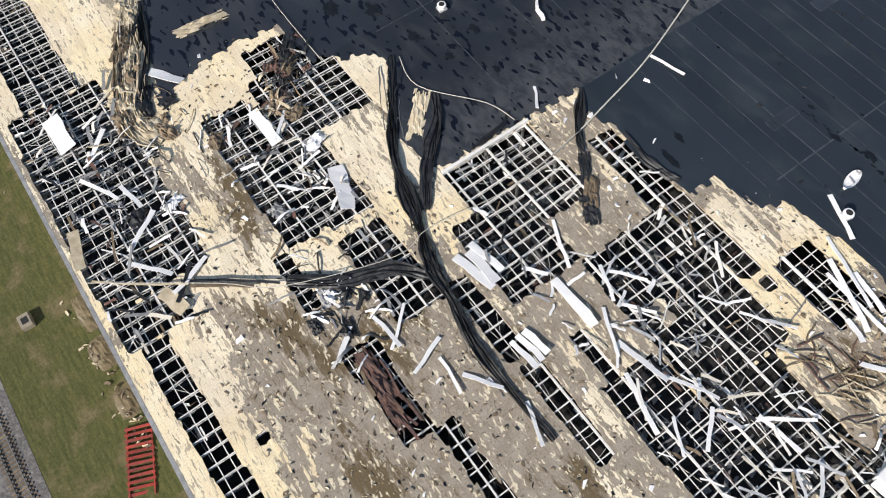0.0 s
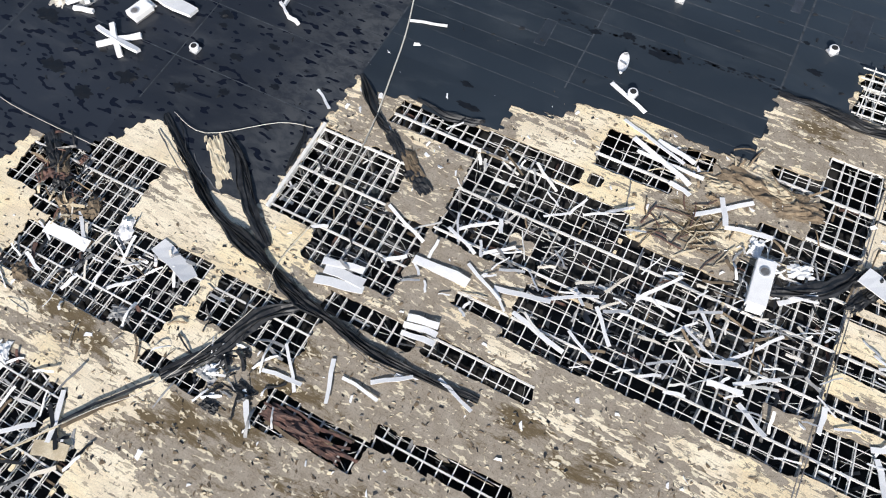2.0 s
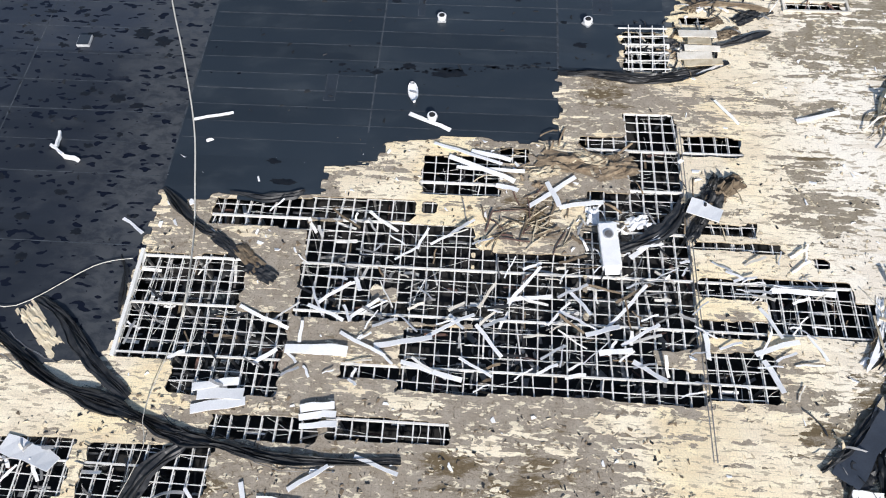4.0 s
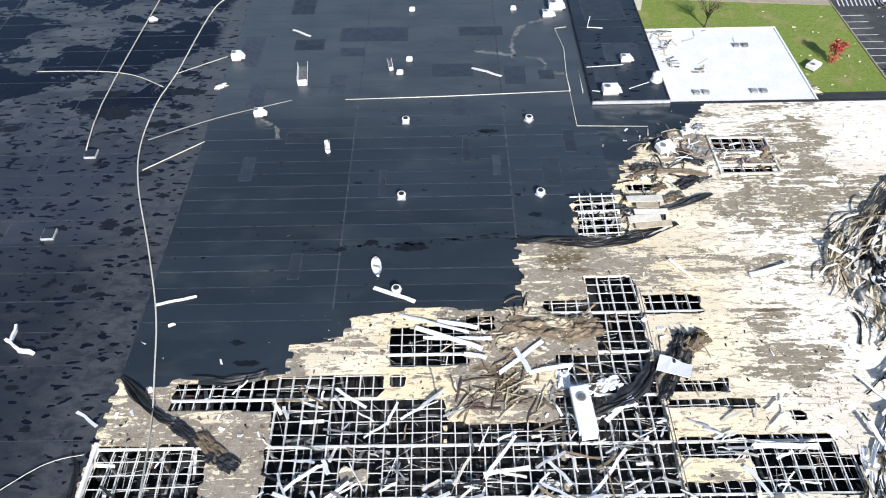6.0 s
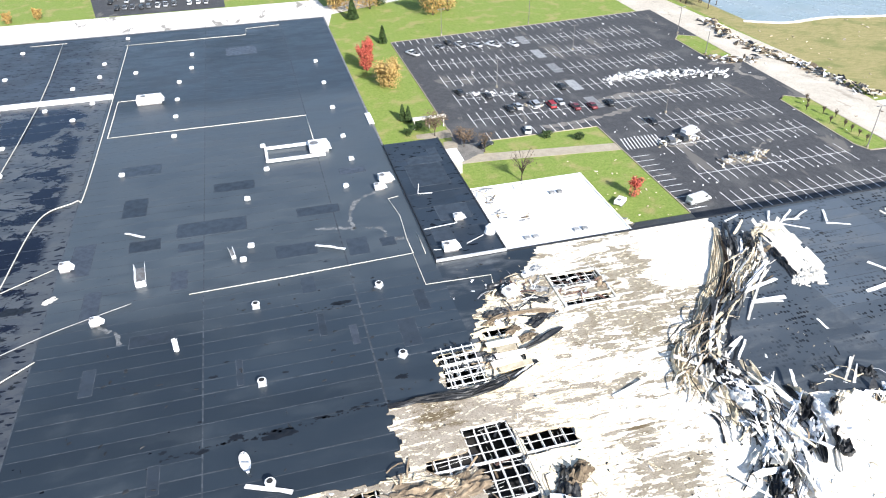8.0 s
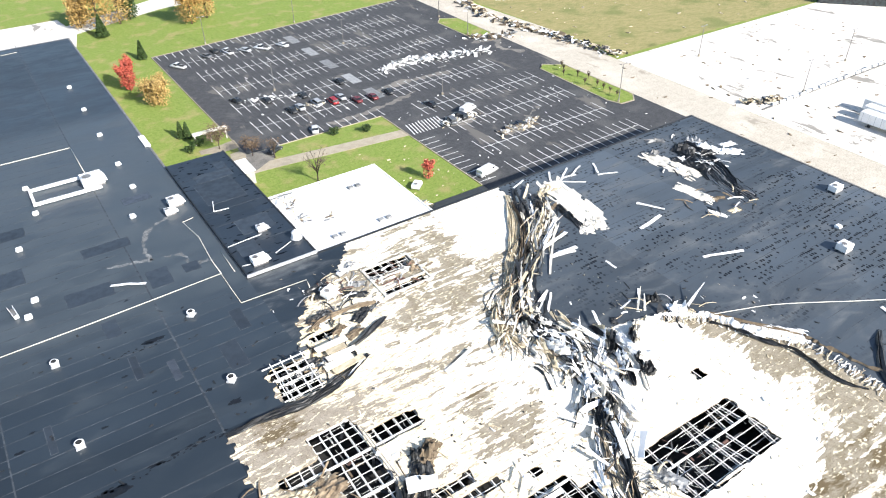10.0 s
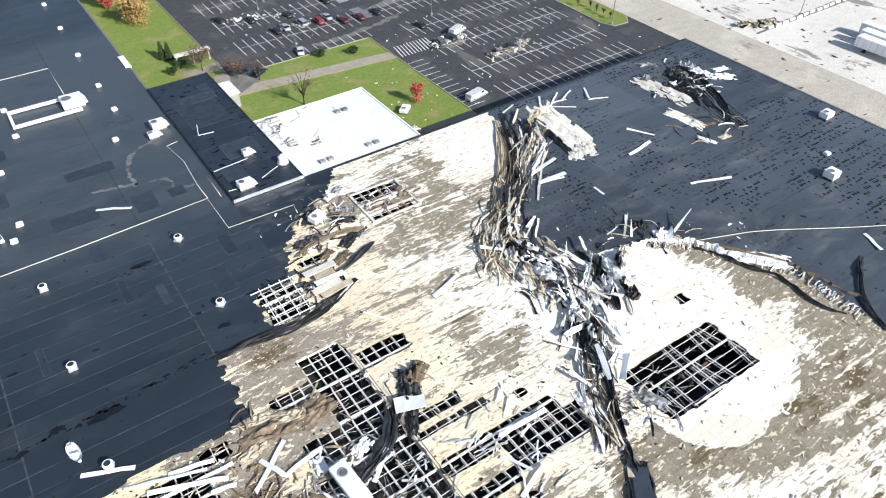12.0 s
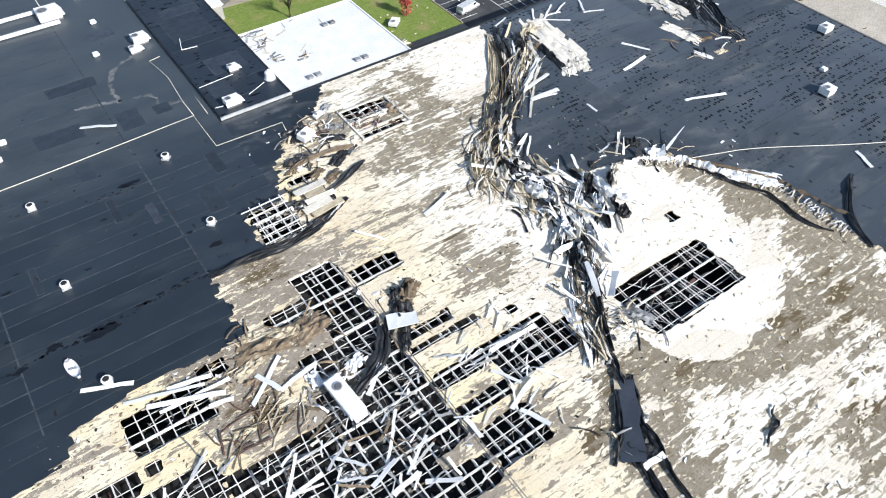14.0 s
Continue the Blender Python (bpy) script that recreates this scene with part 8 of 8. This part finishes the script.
for z in (0.4, 1.3, 2.3):
    part("rail", Pile().box(152.47, 152.53, 30, 97.2, z, z + 0.05).mesh("rail", M["steel_grey"]), fence)
# still pools on the central membrane
for x, y, sx, sy in ((-5, 73.6, 7, 2.2), (-11, 74.6, 3, 1.4), (-15.6, 73.2, 2.2, 1.1), (1.5, 75, 3, 0.8), (-26, 53.2, 5, 1.4), (-28, 56.5, 2.4, 1.2), (8, 101, 4.5, 1.6), (14.5, 80, 2.6, 1.3), (12, 84.6, 1.4, 1), (-21, 74.5, 1.4, 0.8), (-3, 86, 1.4, 0.6),
                     (4, 75.4, 1.6, 0.6), (6.2, 75.6, 1.2, 0.5), (8, 76, 1.4, 0.6), (9.6, 76.2, 1, 0.5), (-8.5, 73.6, 1.6, 0.8), (5, 89, 1, 0.6), (-14, 88, 2, 0.7), (-12, 91, 1.2, 0.5), (-16, 79, 1, 0.5), (2, 95, 1.4, 0.6)):
    pool(x, y, sx, sy, membrane_centre)


for k in range(46):
    x = -21.0 + 0.72 * k + pr.uniform(-0.4, 0.4)
    pool(x, 73.2 + 0.07 * (x + 21) + pr.gauss(0, 0.25), pr.uniform(0.3, 1.1), pr.uniform(0.2, 0.6), membrane_centre)
for k in range(14):
    pool(1.0 + 0.6 * k, 100.2 + pr.gauss(0, 0.35), pr.uniform(0.3, 1.0), pr.uniform(0.2, 0.5), membrane_centre)


# rail siding beyond the verge
def siding(y, x0, x1):
    t = thing("rail_siding", "weathered railway siding with grey timber sleepers", "railway", pose(0, y, 0.05), kind="structure")
    sleeper = Pile().box(-0.12, 0.12, -1.3, 1.3, 0, 0.12).mesh("sleeper", M["brown"])
    for k in range(int((x1 - x0) / 0.62)):
        part("sleeper", sleeper, t, pose(x0 + k * 0.62, pr.uniform(-0.06, 0.06), 0, 0, 0, pr.uniform(-2, 2)))
    for off in (-0.72, 0.72):
        part("rail", Pile().box(x0, x1, off - 0.04, off + 0.04, 0.12, 0.28).mesh("rail", M["steel_grey"]), t)


siding(-36.0, -78.0, -8.0)


def mound(x, y, sx, sy, h, seed):
    """A low heap of soil thrown up against the wall."""
    verts, faces, n = [], [], 10
    for i in range(n + 1):
        for j in range(n + 1):
            u, v = i / n * 2 - 1, j / n * 2 - 1
            e = max(0.0, 1 - (u * u + v * v) * (0.8 + 0.5 * noise.noise((u * 2, v * 2, seed))))
            verts.append((u * sx / 2, v * sy / 2, e * h * (0.8 + 0.7 * noise.noise((u * 3, v * 3, seed + 4))) - 0.02))
    faces = [(i * (n + 1) + j, (i + 1) * (n + 1) + j, (i + 1) * (n + 1) + j + 1, i * (n + 1) + j + 1) for i in range(n) for j in range(n)]
    solid("soil_mound", mesh_of("soil_mound", verts, faces, M["soil"]), "low mound of pale soil against the wall", "soil", pose(x, y, 0.02), "soil mounds")


for k, (x, y, sx, sy, h) in enumerate(((-57, -20.6, 6, 2.6, 0.4), (-50.4, -21.0, 5, 3.4, 0.5), (-42.6, -21.4, 4.4, 2.6, 0.35))):
    mound(x, y, sx, sy, h, k * 3.3)


# bits caught below the deck in the openings
tangle = {}
q = random.Random(91)
for x0, x1, y0, y1 in HOLES:
    for k in range(int((x1 - x0) * (y1 - y0) / 5.0)):
        x, y, a, L, z = q.uniform(x0, x1), q.uniform(y0, y1), q.choice((0.0, 1.57, q.uniform(0, 3.14))), q.uniform(0.5, 3.2), ROOF - q.uniform(0.25, 2.8)
        key = q.choice(("steel_grey", "grey", "rust", "brown", "black", "black", "steel"))
        dx, dy = math.cos(a) * L / 2, math.sin(a) * L / 2
        tangle.setdefault(key, Pile()).ribbon([(x - dx, y - dy, z), (x, y, z + q.uniform(-0.2, 0.2)), (x + dx, y + dy, z + q.uniform(-0.5, 0.3))], [q.uniform(0.05, 0.5)] * 3, 0.04, q.uniform(-0.6, 0.6), q.uniform(-0.6, 0.6))
for key, pile in tangle.items():
    solid("hanging_scraps", pile.mesh("hanging_scraps", M[key]), "broken strips hanging among the roof joists", "debris", kind="stuff")
for cx, cy, s, n in ((43.6, 127, 1.5, 16), (44.6, 121.4, 1.2, 9), (50.1, 119.8, 1.0, 7), (44.2, 132.5, 1.2, 12), (54, 131.5, 2.4, 5)):
    for k in range(n):
        a, L = q.uniform(0, 3.14), q.uniform(0.6, 3.2)
        x, y = q.gauss(cx, s), min(132.6, q.gauss(cy, s))
        pts = [(max(42.0, x + math.cos(a) * L * u), min(133.0, y + math.sin(a) * L * u), 8.04 + 0.15 * abs(u)) for u in (-0.5, 0, 0.5)]
        solid("roof_scrap", Pile().ribbon(pts, q.uniform(0.12, 0.6), 0.05).mesh("roof_scrap", M[q.choice(("grey", "grey", "brown", "cream", "alu", "pale"))]), "torn scrap lying on the white office roof", "debris", group="scraps on the office roof")

# loose wires and bent rods over the open framing
wires = Pile()
for x0, x1, y0, y1 in HOLES:
    for k in range(int((x1 - x0) * (y1 - y0) / 7.0)):
        x, y, L, z = q.uniform(x0, x1), q.uniform(y0, y1), q.uniform(1.5, 6.0), ROOF - q.uniform(0.05, 0.7)
        a = q.choice((0.0, 1.571, 0.0, q.uniform(0, 3.14))) + q.gauss(0, 0.12)
        dx, dy = math.cos(a) * L / 2, math.sin(a) * L / 2
        ends = [(min(x1, max(x0, x + s * dx)), min(y1, max(y0, y + s * dy))) for s in (-1, 1)]
        wires.tube([(*ends[0], z), ((ends[0][0] + ends[1][0]) / 2 + q.gauss(0, 0.15), (ends[0][1] + ends[1][1]) / 2 + q.gauss(0, 0.15), z - q.uniform(0, 0.25)), (*ends[1], z)], 0.025, 4)
solid("loose_wires", wires.mesh("loose_wires", M["steel"]), "bent steel rods and wires across the roof joists", "debris", kind="stuff")
